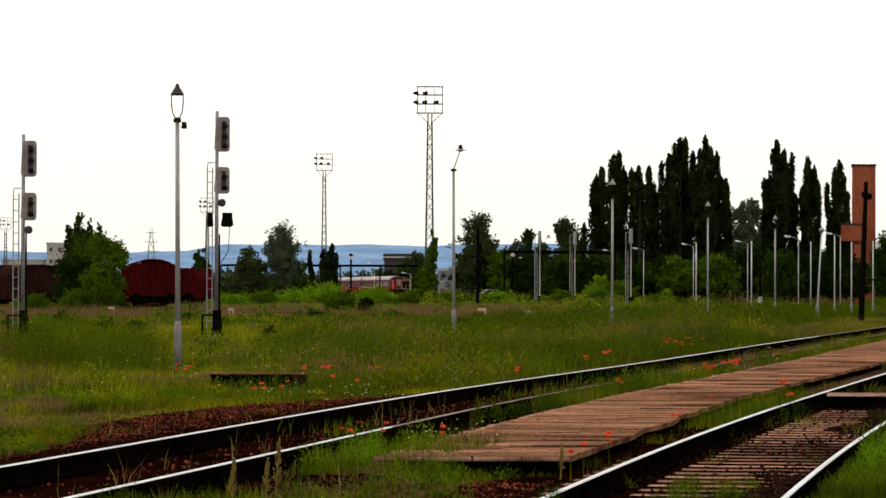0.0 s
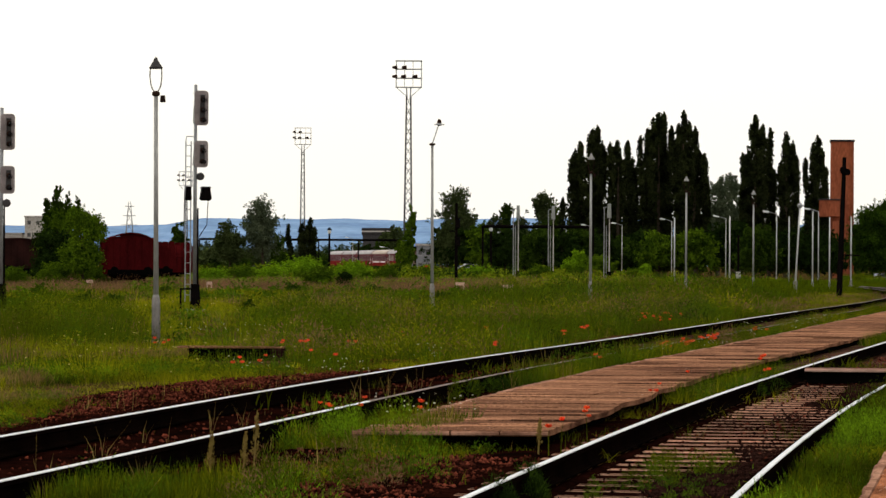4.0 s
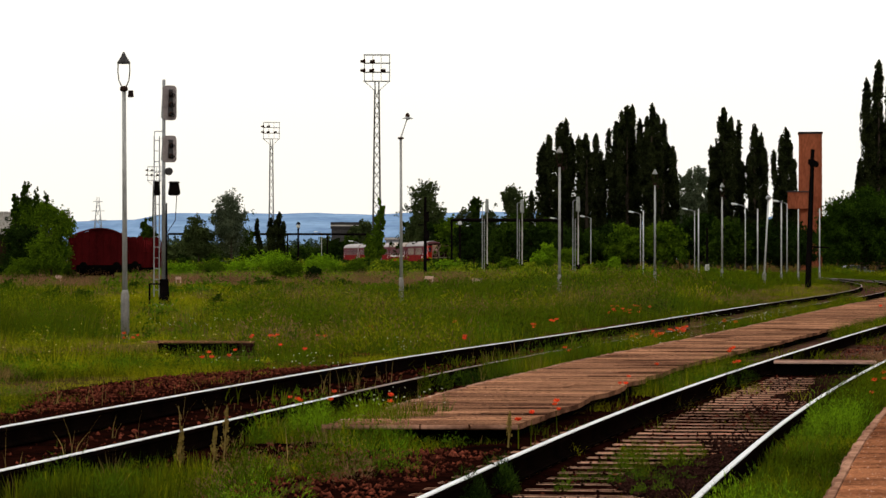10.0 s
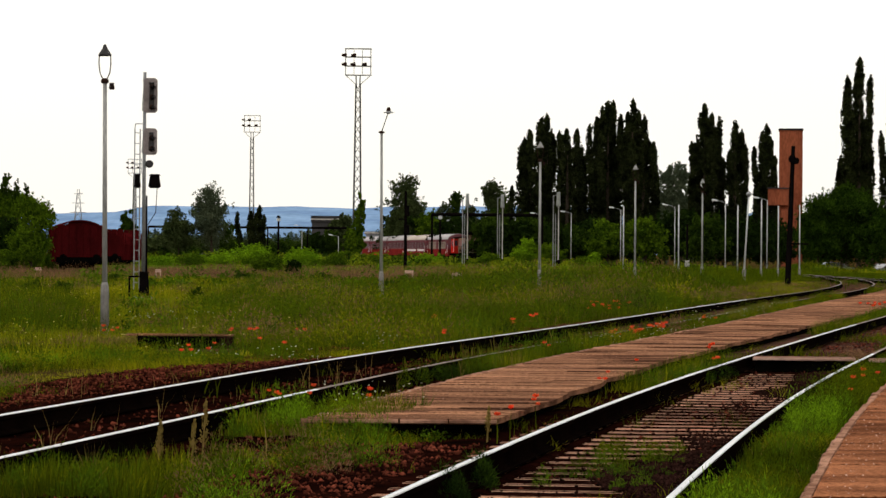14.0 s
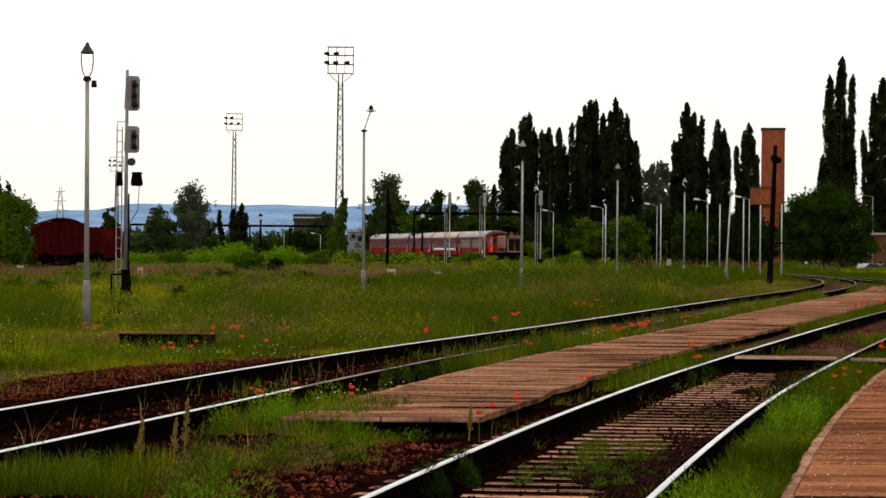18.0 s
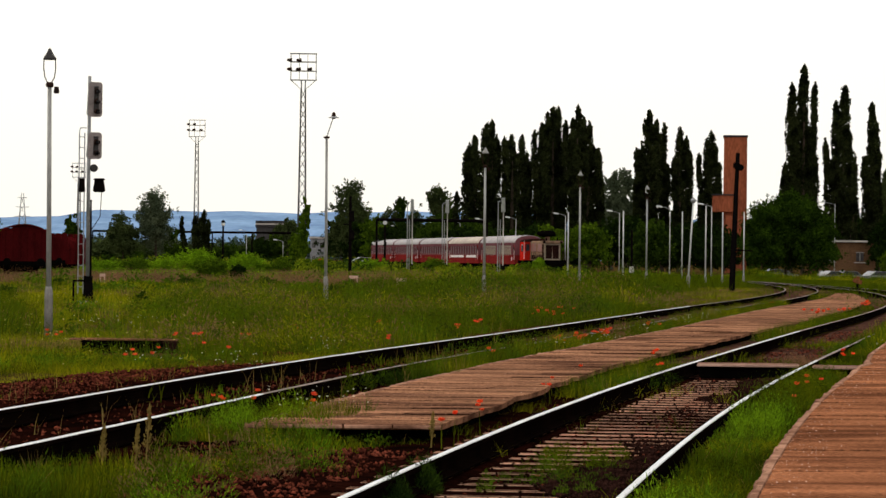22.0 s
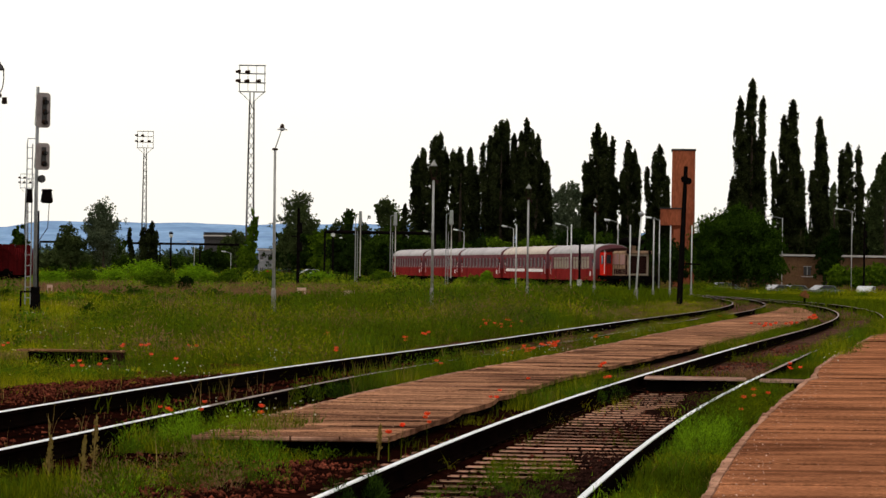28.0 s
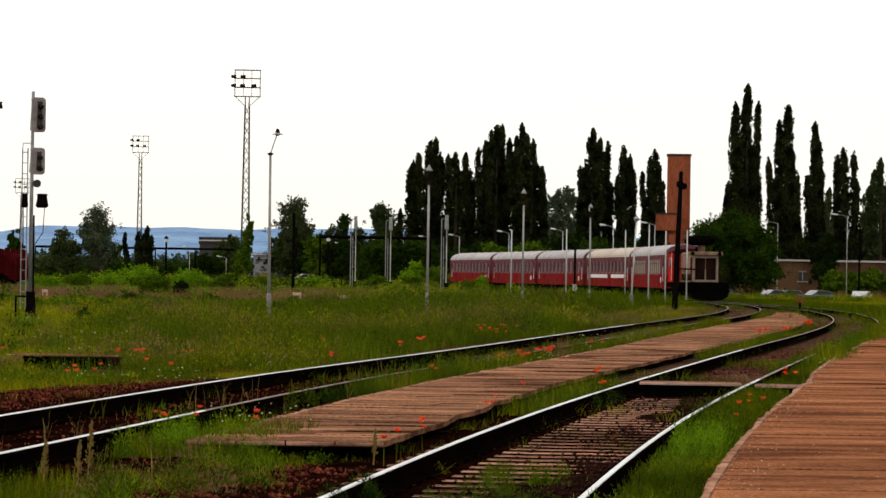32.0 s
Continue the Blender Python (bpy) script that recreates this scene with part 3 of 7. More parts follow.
# ---- yard posts, signals, masts ----
def lantern_post(x, y, top, lean=0.0, arm=False):
    """A concrete-footed steel lamp post; with arm, its lantern sits on a slanting rod."""
    t = thing("lamp_post", pose(x, y, 0, 0, lean, 0), "slim grey lamp post with " + ("lantern on a slanting rod" if arm else "lantern in an oval loop"), "lamp post", "yard lamp posts")
    shaft_top = top - (0.02 if arm else 0.62)
    part("foot", Mesh().lathe((0, 0, -0.15), [(0.075, 0), (0.072, 0.95), (0.065, 1.0), (0.05, 1.06)], 10), POST_FOOT, t, "thicker stained foot", True)
    part("shaft", Mesh().rod((0, 0, 0.7), (0, 0, shaft_top), 0.046, 0.036, 10), PAINT_GREY, t, "", True)
    if arm:
        part("cap", Mesh().lathe((0, 0, shaft_top - 0.04), [(0.06, 0), (0.09, 0.02), (0.09, 0.05), (0.03, 0.07)], 10), DARK_STEEL, t)
        part("arm", Mesh().rod((0, 0, shaft_top), (0.2, 0, shaft_top + 0.6), 0.02, 0.016, 6), GALV, t)
        head = part("lantern", Mesh().lathe((0.2, 0, shaft_top + 0.52), [(0.03, 0), (0.07, 0.03), (0.06, 0.14), (0.03, 0.2)], 10), DARK_STEEL, t)
        part("shade", Mesh().lathe((0.2, 0, shaft_top + 0.55), [(0.16, 0), (0.15, 0.015), (0.05, 0.06)], 10), GALV, head)
    else:
        z0 = shaft_top
        for s in (-1, 1):
            pts = [(s * 0.03, 0, z0), (s * 0.085, 0, z0 + 0.12), (s * 0.105, 0, z0 + 0.28), (s * 0.1, 0, z0 + 0.44)]
            part("loop", Mesh().pipe(pts, 0.011, 6), DARK_STEEL, t)
        part("bowl", Mesh().lathe((0, 0, z0 + 0.42), [(0.11, 0), (0.12, 0.02), (0.1, 0.05), (0.045, 0.14), (0.03, 0.18), (0.008, 0.21)], 12), DARK_GREY if y < 100 else PAINT_GREY, t, "dark pointed lantern hood" if y < 100 else "whitish lantern glass", True)
        part("collar", Mesh().lathe((0, 0, z0 - 0.06), [(0.055, 0), (0.07, 0.02), (0.07, 0.06), (0.03, 0.09)], 10), DARK_STEEL, t)
        part("fuse_box", Mesh().box((0.12, 0, z0 - 0.11), (0.1, 0.09, 0.12), 0.015), DARK_STEEL, t)
    return t


lantern_post(-4.66, 61.7, 5.09, -0.4)
lantern_post(0.32, 101, 4.95, -0.3, arm=True)
lantern_post(5.7, 118, 5.22)
lantern_post(11.11, 147, 5.2)
lantern_post(16.02, 169, 5.1)


def colour_signal(x, y, top, turn, extra):
    t = thing("railway_signal", pose(x, y, 0, 0, 0, turn), "tall grey colour-light railway signal with two heads and a ladder", "railway signal", "tall yard signals")
    part("mast", Mesh().rod((0, 0, 0.3), (0, 0, top), 0.062, 0.05, 10), GALV, t, "", True)
    part("cable_duct", Mesh().box((0.09, 0.03, 1.9), (0.07, 0.08, 2.4), 0.015), BLACK, t, "dark cable duct along the mast")
    part("base", Mesh().box((0.02, 0, 0.38), (0.3, 0.34, 0.9), 0.04), BLACK, t, "black relay cabinet at the foot")
    part("footing", Mesh().box((0, 0, -0.02), (0.6, 0.6, 0.2), 0.03), CONCRETE, t)
    for z, h, w, lamps in ((top - 0.2, 1.0, 0.42, 3), (top - 1.7, 0.76, 0.42, 2)):
        head = part("signal_head", Mesh().box((0.05, 0.02, z - h / 2), (0.24, 0.2, h - 0.04), 0.04), GREEN_GREY, t, "grey-green signal lamp housing")
        out = []
        for ux, uz in ((1, 1), (-1, 1), (-1, -1), (1, -1)):
            for k in range(4):
                a = math.atan2(uz, ux) + (k - 1.5) * math.pi / 6
                out.append((0.16 + ux * (w / 2 - 0.1) + 0.1 * math.cos(a), z - h / 2 + uz * (h / 2 + 0.02 - 0.1) + 0.1 * math.sin(a)))
        out = list(reversed(out))
        part("backing_plate", Mesh().prism(list(reversed(out)), -0.1, -0.07), PINK_GREY, head, "rounded backing plate with a pinkish rim")
        part("lamp_panel", Mesh().box((0.19, -0.12, z - h / 2), (0.17, 0.06, h - 0.2), 0.03), DARK_GREY, head, "dark lamp panel")
        for i in range(lamps):
            zz = z - 0.06 - h * (i + 0.62) / (lamps + 0.3)
            part("hood", Mesh().rod((0.2, -0.14, zz), (0.2, -0.32, zz - 0.02), 0.085, 0.075, 10, False), DARK_STEEL, head, "dark lamp hood")
            part("lens", Mesh().lathe((0.2, -0.155, zz), [(0.07, 0), (0.05, 0.02), (0.02, 0.03)], 10, "Y"), GLASS, head)
    part("round_lamp", Mesh().lathe((0.14, 0.08, top - 2.75), [(0.05, 0), (0.11, 0.03), (0.12, 0.2), (0.09, 0.24)], 12, "Y"), DARK_GREY, t, "round dark auxiliary lamp")
    if extra:
        part("route_box", Mesh().box((0.32, 0, top - 3.26), (0.34, 0.3, 0.42), 0.05), BLACK, t, "black route indicator box")
        part("route_box", Mesh().box((-0.2, 0.05, top - 3.26), (0.18, 0.3, 0.42), 0.03), BLACK, t, "black route indicator box")
        part("cable", Mesh().pipe([(0.4, 0, top - 3.4), (0.36, 0, top - 4.2), (0.1, 0, top - 4.6)], 0.012, 5), DARK_STEEL, t)
    ladder = part("ladder", Mesh().rod((-0.12, 0.05, 0.3), (-0.12, 0.05, top - 1.7), 0.018, n=6).rod((-0.28, 0.05, 0.3), (-0.28, 0.05, top - 1.7), 0.018, n=6), GALV, t, "narrow steel ladder")
    z = 0.5
    while z < top - 1.7:
        part("rung", Mesh().rod((-0.28, 0.05, z), (-0.12, 0.05, z), 0.012, n=5), GALV, ladder)
        z += 0.32
    part("ladder_hoop", Mesh().pipe([(-0.28, 0.05, top - 1.7), (-0.26, 0.05, top - 1.55), (-0.05, 0.05, top - 1.55)], 0.014, 5), GALV, ladder)
    part("step_frame", Mesh().rod((-0.42, 0.0, 0), (-0.42, 0, 0.7), 0.03, n=6).rod((-0.42, 0, 0.68), (0, 0, 0.68), 0.03, n=6), BLACK, t)
    return t


colour_signal(-6.79, 105, 6.8, 14, True)
colour_signal(-12.11, 101, 5.9, 14, False)


def flood_mast(x, y, top, width):
    t = thing("floodlight_mast", pose(x, y, 0), "tall slender steel lattice mast with a rack of floodlights", "floodlight mast", "yard floodlight masts")
    k = width / 3.2
    neck = top - 4.6 * k
    tower = Mesh()
    b0, b1 = 0.52 * k, 0.27 * k
    cn = [(-1, -1), (1, -1), (1, 1), (-1, 1)]
    for i, (a, b) in enumerate(cn):
        part("leg", Mesh().rod((a * b0, b * b0, 0), (a * b1, b * b1, neck), 0.13 * k, 0.1 * k, 6), MAST_GREY, t)
    nb = 18
    for i in range(nb):
        z0, z1 = neck * i / nb, neck * (i + 1) / nb
        r0, r1 = b0 + (b1 - b0) * i / nb, b0 + (b1 - b0) * (i + 1) / nb
        for (a, b), (c, d) in zip(cn, cn[1:] + cn[:1]):
            p, q = ((a, b), (c, d)) if i % 2 else ((c, d), (a, b))
            tower.rod((p[0] * r0, p[1] * r0, z0), (q[0] * r1, q[1] * r1, z1), 0.042 * k, n=4)
    part("bracing", tower, MAST_GREY, t)
    w = width / 2
    for z in (0, 1.15, 2.3, 3.35):
        part("rack_bar", Mesh().rod((-w - 0.1, 0, neck + 1.2 * k + z * k), (w + 0.1, 0, neck + 1.2 * k + z * k), 0.08 * k, n=6).rod((-w, 0.9 * k, neck + 1.2 * k + z * k), (w, 0.9 * k, neck + 1.2 * k + z * k), 0.05 * k, n=6), GALV, t)
    for x2 in (-w, -w / 3, w / 3, w):
        part("rack_post", Mesh().rod((x2, 0, neck + 1.2 * k), (x2, 0, top), (0.06 if abs(x2) == w else 0.035) * k, n=6), GALV, t)
    for s in (-1, 1):
        part("strut", Mesh().rod((s * b1, 0, neck), (s * w, 0, neck + 1.2 * k), 0.05 * k, n=6).rod((s * b1 * 0.8, 0, neck - 0.2 * k), (s * b1, 0, neck + 1.2 * k), 0.1 * k, n=6), GALV, t)
    for z, xs in ((2.35, (-1.25, -0.5)), (1.2, (-1.25, -0.55, 0.35))):
        for u in xs:
            part("floodlight", Mesh().lathe((u * w, -0.25 * k, neck + (1.35 + z) * k), [(0.14 * k, -0.1), (0.22 * k, 0.25 * k), (0.26 * k, 0.5 * k), (0.1 * k, 0.55 * k)], 10, "X"), DARK_STEEL, t, "dark floodlight")
    part("control_box", Mesh().box((0.3, -b0 - 0.35, 0.75), (0.75, 0.5, 1.5), 0.04), PAINT_GREY, t, "grey control cabinet at the foot")
    return t


flood_mast(-1.63, 417, 25.6, 3.0)
flood_mast(-23.45, 690, 28.0, 3.1)
flood_mast(-60.6, 900, 24.6, 3.4)
flood_mast(-124.9, 1000, 21.3, 3.0)


def arm_lamp(x, y, top, reach=-1.3, pale=True, head=True):
    t = thing("street_lamp", pose(x, y, 0), "thin whitish lamp post with a short arm" if head else "plain thin whitish post", "lamp post" if head else "post", "slim pale yard posts")
    part("post", Mesh().rod((0, 0, -0.1), (0, 0, top), 0.048 if head else 0.04, 0.034, 8), POST_PALE if pale else GALV, t, "", True)
    part("foot", Mesh().lathe((0, 0, -0.1), [(0.07, 0), (0.07, 0.7), (0.05, 0.75)], 8), POST_FOOT if pale else BLACK, t)
    if head:
        part("arm", Mesh().pipe([(0, 0, top - 0.05), (reach * 0.35, 0, top + 0.12), (reach * 0.7, 0, top + 0.18)], 0.03, 6), GALV, t)
        part("lamp_head", Mesh().box((reach * 0.85, 0, top + 0.2), (abs(reach) * 0.5, 0.22, 0.15), 0.05, Matrix.Rotation(radians(8 if reach < 0 else -8), 4, "Y")), LAMP_GLASS, t, "pale lamp head")
    return t


def lean_post(x, y, top, lean):
    t = thing("lamp_post", pose(x, y, 0, 0, lean, 0), "leaning thin whitish lamp post with a small lantern", "lamp post", "slim pale yard posts")
    part("post", Mesh().rod((0, 0, -0.1), (0, 0, top), 0.048, 0.036, 8), POST_PALE, t, "", True)
    part("foot", Mesh().lathe((0, 0, -0.1), [(0.11, 0), (0.1, 0.8), (0.07, 0.85)], 8), POST_FOOT, t)
    part("lantern", Mesh().lathe((0, 0, top), [(0.05, 0), (0.13, 0.08), (0.15, 0.16), (0.03, 0.28)], 8), GALV, t)


# ---- rows of slim posts before the train line: x, y, top ----
for x, y, top in ((14.45, 200, 4.17), (17.17, 195, 4.21), (21.52, 205, 4.36), (21.01, 188, 4.43), (21.92, 188, 4.1), (25.16, 205, 4.38)):
    arm_lamp(x, y, top, head=False)
for x, y, top in ((24.87, 348, 5.81), (28.43, 327, 5.83), (30.33, 299, 5.87), (32.09, 283, 5.87), (21.82, 381, 5.77), (19.32, 398, 5.75), (17.68, 428, 5.71), (15.62, 442, 5.7), (11.68, 489, 5.65), (9.82, 507, 5.63), (7.81, 526, 5.6), (3.71, 559, 5.57)):
    arm_lamp(x, y, top, -1.1)
arm_lamp(-4.41, 480, 3.45, -1.2)
arm_lamp(-11.76, 600, 5.60, -1.2)
arm_lamp(59.54, 400, 8.12, -1.9)
arm_lamp(69.27, 410, 9.28, -1.9)
lean_post(18.35, 172, 4.31, 3.1)


def dark_post(x, y, top, lamp):
    t = thing("signal_post", pose(x, y, 0), "dark rusty signal post standing in the weeds", "signal post", "dark yard posts")
    part("mast", Mesh().rod((0, 0, -0.1), (0, 0, top), 0.13, 0.1, 8), BLACK, t)
    if lamp:
        part("lamp", Mesh().lathe((0, 0, top - 0.6), [(0.1, 0), (0.22, 0.1), (0.2, 0.35), (0.1, 0.4)], 10), LAMP_GLASS, t, "white lamp glass")
        part("hood", Mesh().lathe((0, 0, top - 0.2), [(0.3, 0), (0.24, 0.12), (0.06, 0.3)], 10), BLACK, t)
    else:
        part("head", Mesh().box((0.1, -0.1, top - 1.5), (0.4, 0.35, 0.8), 0.05), BLACK, t)
        part("head", Mesh().box((0.1, -0.1, top - 2.9), (0.4, 0.35, 0.7), 0.05), BLACK, t)
        part("arm", Mesh().box((-0.25, 0, top - 2.1), (0.6, 0.06, 0.1), 0.01), BLACK, t)


dark_post(2.62, 263, 6.01, False)
dark_post(-10.51, 400, 5.39, True)
dark_post(7.54, 380, 5.58, True)
dark_post(69.04, 400, 7.95, False)


def back_signal(x, y, top):
    """A signal seen from behind: a lattice of two rods with a tall narrow head."""
    t = thing("railway_signal", pose(x, y, 0), "pale signal post with a tall narrow head and ladder", "railway signal", "distant signals")
    part("mast", Mesh().box((0.12, 0, (top - 0.2) / 2), (0.11, 0.11, top - 0.2), 0.02), CONCRETE_PALE, t)
    part("head", Mesh().box((0.1, -0.1, top - 0.55), (0.34, 0.3, 1.15), 0.05), GREEN_GREY, t, "grey signal lamp housing")
    part("ladder", Mesh().rod((-0.3, 0, 0.2), (-0.3, 0, top - 1.7), 0.04, n=6).rod((-0.12, 0, 0.2), (-0.12, 0, top - 1.7), 0.03, n=6), GALV, t)
    for k in range(1, int((top - 1.8) / 0.42)):
        part("rung", Mesh().rod((-0.3, 0, k * 0.42), (0.1, 0, k * 0.42), 0.014, n=6), GALV, t)
    part("hoop", Mesh().pipe([(-0.3, 0, top - 1.7), (-0.3, 0, top - 0.3), (0, 0, top - 0.2)], 0.035, 6), GALV, t)
    part("cabinet", Mesh().box((0.1, -0.1, 0.45), (0.4, 0.4, 0.9), 0.04), BLACK, t, "black cabinet at the foot")


back_signal(8.17, 300, 6.45)
back_signal(11.17, 300, 6.4)
back_signal(14.9, 280, 6.3)

# leaning black post with a round lamp
t = thing("signal_post", pose(19.28, 161.5, 0, 0, 1.9, 0), "black leaning timber post carrying two round black lamps", "post")
part("post", Mesh().rod((0, 0, -0.2), (0, 0, 3.5), 0.145, 0.12, 10).rod((0, 0, 3.5), (0, 0, 6.5), 0.12, 0.09, 10), BLACK, t)
part("lamp", Mesh().lathe((-0.06, -0.14, 5.9), [(0.08, 0), (0.17, 0.04), (0.18, 0.1), (0.15, 0.14), (0.13, 0.1), (0.06, 0.12)], 16, "Y").lathe((0.13, -0.1, 5.82), [(0.08, 0), (0.15, 0.04), (0.16, 0.1), (0.12, 0.14)], 14, "Y"), BLACK, t, "pair of round black lamps")
part("bracket", Mesh().rod((0.0, 0, 2.0), (0.9, 0, 2.0), 0.04, n=6), BLACK, t)

# point lever with an orange board beside the siding
t = thing("point_indicator", pose(24.98, 160.6, 0), "small faded orange point indicator board on a black stand", "point indicator")
part("stand", Mesh().rod((0, 0, -0.05), (0, 0, 0.5), 0.06, n=8), BLACK, t)
part("board", Mesh().box((0, 0, 0.62), (0.46, 0.05, 0.2), 0.02, Matrix.Rotation(radians(18), 4, "Y")).box((0.02, 0.03, 0.69), (0.2, 0.05, 0.3), 0.02), SIGN_ORANGE, t, "faded orange board")


def marker(x, y, w):
    t = thing("cable_marker", pose(x, y, 0), "small pale weathered cable marker on two legs in the grass", "marker stone", "pale marker stones")
    part("top", Mesh().box((0, 0, 0.5), (w, 0.2, 0.14), 0.02), TIMBER_PALE, t)
    for s in (-1, 1):
        part("leg", Mesh().box((s * w * 0.36, 0, 0.2), (w * 0.26, 0.18, 0.55), 0.015), TIMBER_PALE, t)


marker(3.76, 152, 0.46), marker(1.88, 169, 0.46), marker(-16.12, 170.4, 0.33), marker(-9.81, 162.3, 0.28)
t = thing("relay_box", pose(17.2, 190, 0), "small concrete-topped relay post standing in tall grass", "relay box")
part("post", Mesh().box((0, 0, 0.35), (0.16, 0.16, 0.8), 0.02), DARK_STEEL, t)
part("cap", Mesh().box((0, 0, 0.95), (0.27, 0.27, 0.36), 0.04), CONCRETE, t)
part("pole", Mesh().rod((0, 0, 1.1), (0, 0, 3.1), 0.065, 0.06, 8), BLACK, t, "black upper pole")

# low broken concrete slab on stub feet in the meadow
t = thing("concrete_slab", pose(-2.95, 54.6, 0, 0, 0, -2), "low weathered concrete slab on a dark sunken base in the grass", "concrete slab")
part("slab", Mesh().box((0, 0, 0.17), (1.66, 0.42, 0.028), 0.01), SLAB_OLD, t, "mossy concrete top slab")
part("base", Mesh().box((0.02, 0.04, 0.04), (1.4, 0.3, 0.22), 0.03), SOOT_SHADE_BLACK, t, "dark sunken base")
part("end_block", Mesh().box((0.72, -0.02, 0.05), (0.26, 0.44, 0.24), 0.05), WAGON_BROWN, t, "dark crumbling end block")

# dead branch lying in the meadow
t = thing("fallen_branch", pose(-0.79, 114.50, 0.0), "dead bare branch lying in the meadow grass", "branch")
part("limb", Mesh().rod((-1.9, 0, 0.06), (-0.4, 0.1, 0.16), 0.05, 0.045, 6).rod((-0.4, 0.1, 0.16), (1.3, 0, 0.1), 0.045, 0.03, 6).rod((1.3, 0, 0.1), (2.4, 0.1, 0.2), 0.03, 0.015, 6), BARK, t)
for a, b in (((-1.1, 0, 0.1), (-0.5, -0.2, 0.42)), ((0.2, 0, 0.13), (0.9, -0.1, 0.4)), ((0.9, 0, 0.1), (0.4, 0.2, 0.36)), ((-0.4, 0.1, 0.14), (-1.0, 0.3, 0.5))):
    part("twig", Mesh().rod(a, b, 0.022, 0.008, 5), BARK, t)

t = thing("tool_box", pose(0.62, 408, 0), "small orange-red cabinet near the mast", "cabinet")
part("body", Mesh().box((0, 0, 0.55), (0.8, 0.5, 1.1), 0.06), LOCO_ORANGE, t)
part("lid", Mesh().box((0, 0, 1.13), (0.9, 0.6, 0.08), 0.02), LOCO_RED, t)


# ---- goods wagons ----
def arc_roof(w, z0, z1, n=10):
    """The outline of a van: straight sides to z0, then a round roof to z1."""
    return [(w / 2 * math.cos(math.pi * i / n), z0 + (z1 - z0) * math.sin(math.pi * i / n)) for i in range(n + 1)]


def wagon(x, y, turn, length, paint, top, label):
    t = thing("goods_wagon", pose(x, y, 0.05, 0, 0, turn), label, "goods wagon", "parked goods wagons")
    w = 2.8
    out = [(-w / 2, 0.75), (w / 2, 0.75)] + arc_roof(w, top - 0.85, top - 0.12)
    part("body", Mesh().prism(out, -length / 2, length / 2), paint, t)
    r = [(a * 1.03, b) for a, b in arc_roof(w, top - 0.82, top)]
    part("roof", Mesh().prism(r + [(a * 0.97, b - 0.08) for a, b in reversed(arc_roof(w, top - 0.82, top))], -length / 2 - 0.12, length / 2 + 0.12), paint, t)
    for e in (-1, 1):
        for k in range(7):
            part("end_board", Mesh().box(((k - 3) * 0.38, e * (length / 2 + 0.02), 1.75), (0.36, 0.05, 1.9), 0.012), paint, t)
        for s in (-1, 1):
            part("corner_post", Mesh().box((s * (w / 2 - 0.03), e * (length / 2 + 0.04), 1.6), (0.1, 0.1, 1.7), 0.01), paint, t)
            part("buffer", Mesh().lathe((s * 0.88, e * (length / 2 + 0.1), 0.95), [(0.08, 0), (0.08, 0.35), (0.22, 0.36), (0.22, 0.4)], 12, "Y") if e < 0 else Mesh().rod((s * 0.88, length / 2, 0.95), (s * 0.88, length / 2 + 0.45, 0.95), 0.1), SOOT_SHADE_BLACK, t)
        part("headstock", Mesh().box((0, e * (length / 2 + 0.04), 0.85), (2.5, 0.14, 0.3), 0.02), SOOT_SHADE_BLACK, t)
    part("underframe", Mesh().box((0, 0, 0.7), (2.2, length - 0.3, 0.22), 0.03), SOOT_SHADE_BLACK, t)
    for yy in (-length * 0.32, length * 0.32):
        axle = part("wheelset", Mesh().rod((-0.85, yy, 0.5), (0.85, yy, 0.5), 0.08), SOOT_SHADE_BLACK, t)
        for s in (-1, 1):
            part("wheel", Mesh().lathe((s * 0.75, yy, 0.48), [(0.44, -0.07), (0.47, -0.03), (0.45, 0.06), (0.15, 0.07)], 18, "X"), SOOT_SHADE_BLACK, axle)
    for s in (-1, 1):
        part("door", Mesh().box((s * (w / 2 + 0.03), 0, 1.75), (0.06, 2.2, 1.8), 0.02), paint, t)
        for k in range(8):
            part("side_rib", Mesh().box((s * (w / 2 + 0.02), -length / 2 + (k + 0.5) * length / 8, 1.65), (0.06, 0.08, 1.7), 0.01), paint, t)
    return t


wagon(-16.03, 191.5, 6.5, 11, RUST_RED, 2.98, "rust red round-roofed goods wagon standing in weeds")
wagon(-16.75, 227, -2, 11, RUST_RED, 2.55, "rust red covered goods wagon standing behind another")
wagon(-25.2, 205, 25, 11, WAGON_BROWN, 2.75, "dark brown round-roofed goods wagon parked beyond a tree")
wagon(-28.6, 209, 25, 11, WAGON_BROWN, 2.7, "dark brown round-roofed goods wagon parked beyond a tree")


# ---- train ----
CAR = 25.43


def running_gear(t, ys, bogie=True):
    for yb in ys:
        b = part("bogie", Mesh().box((0, yb, 0.55), (2.1, 2.9, 0.25), 0.05).box((0.98, yb, 0.5), (0.12, 3.2, 0.3), 0.04).box((-0.98, yb, 0.5), (0.12, 3.2, 0.3), 0.04), SOOT_SHADE_BLACK, t)
        for dy in (-1.25, 1.25):
            for s in (-1, 1):
                part("wheel", Mesh().lathe((s * 0.75, yb + dy, 0.46), [(0.42, -0.07), (0.46, -0.03), (0.44, 0.06), (0.15, 0.07)], 18, "X"), DARK_STEEL, b)


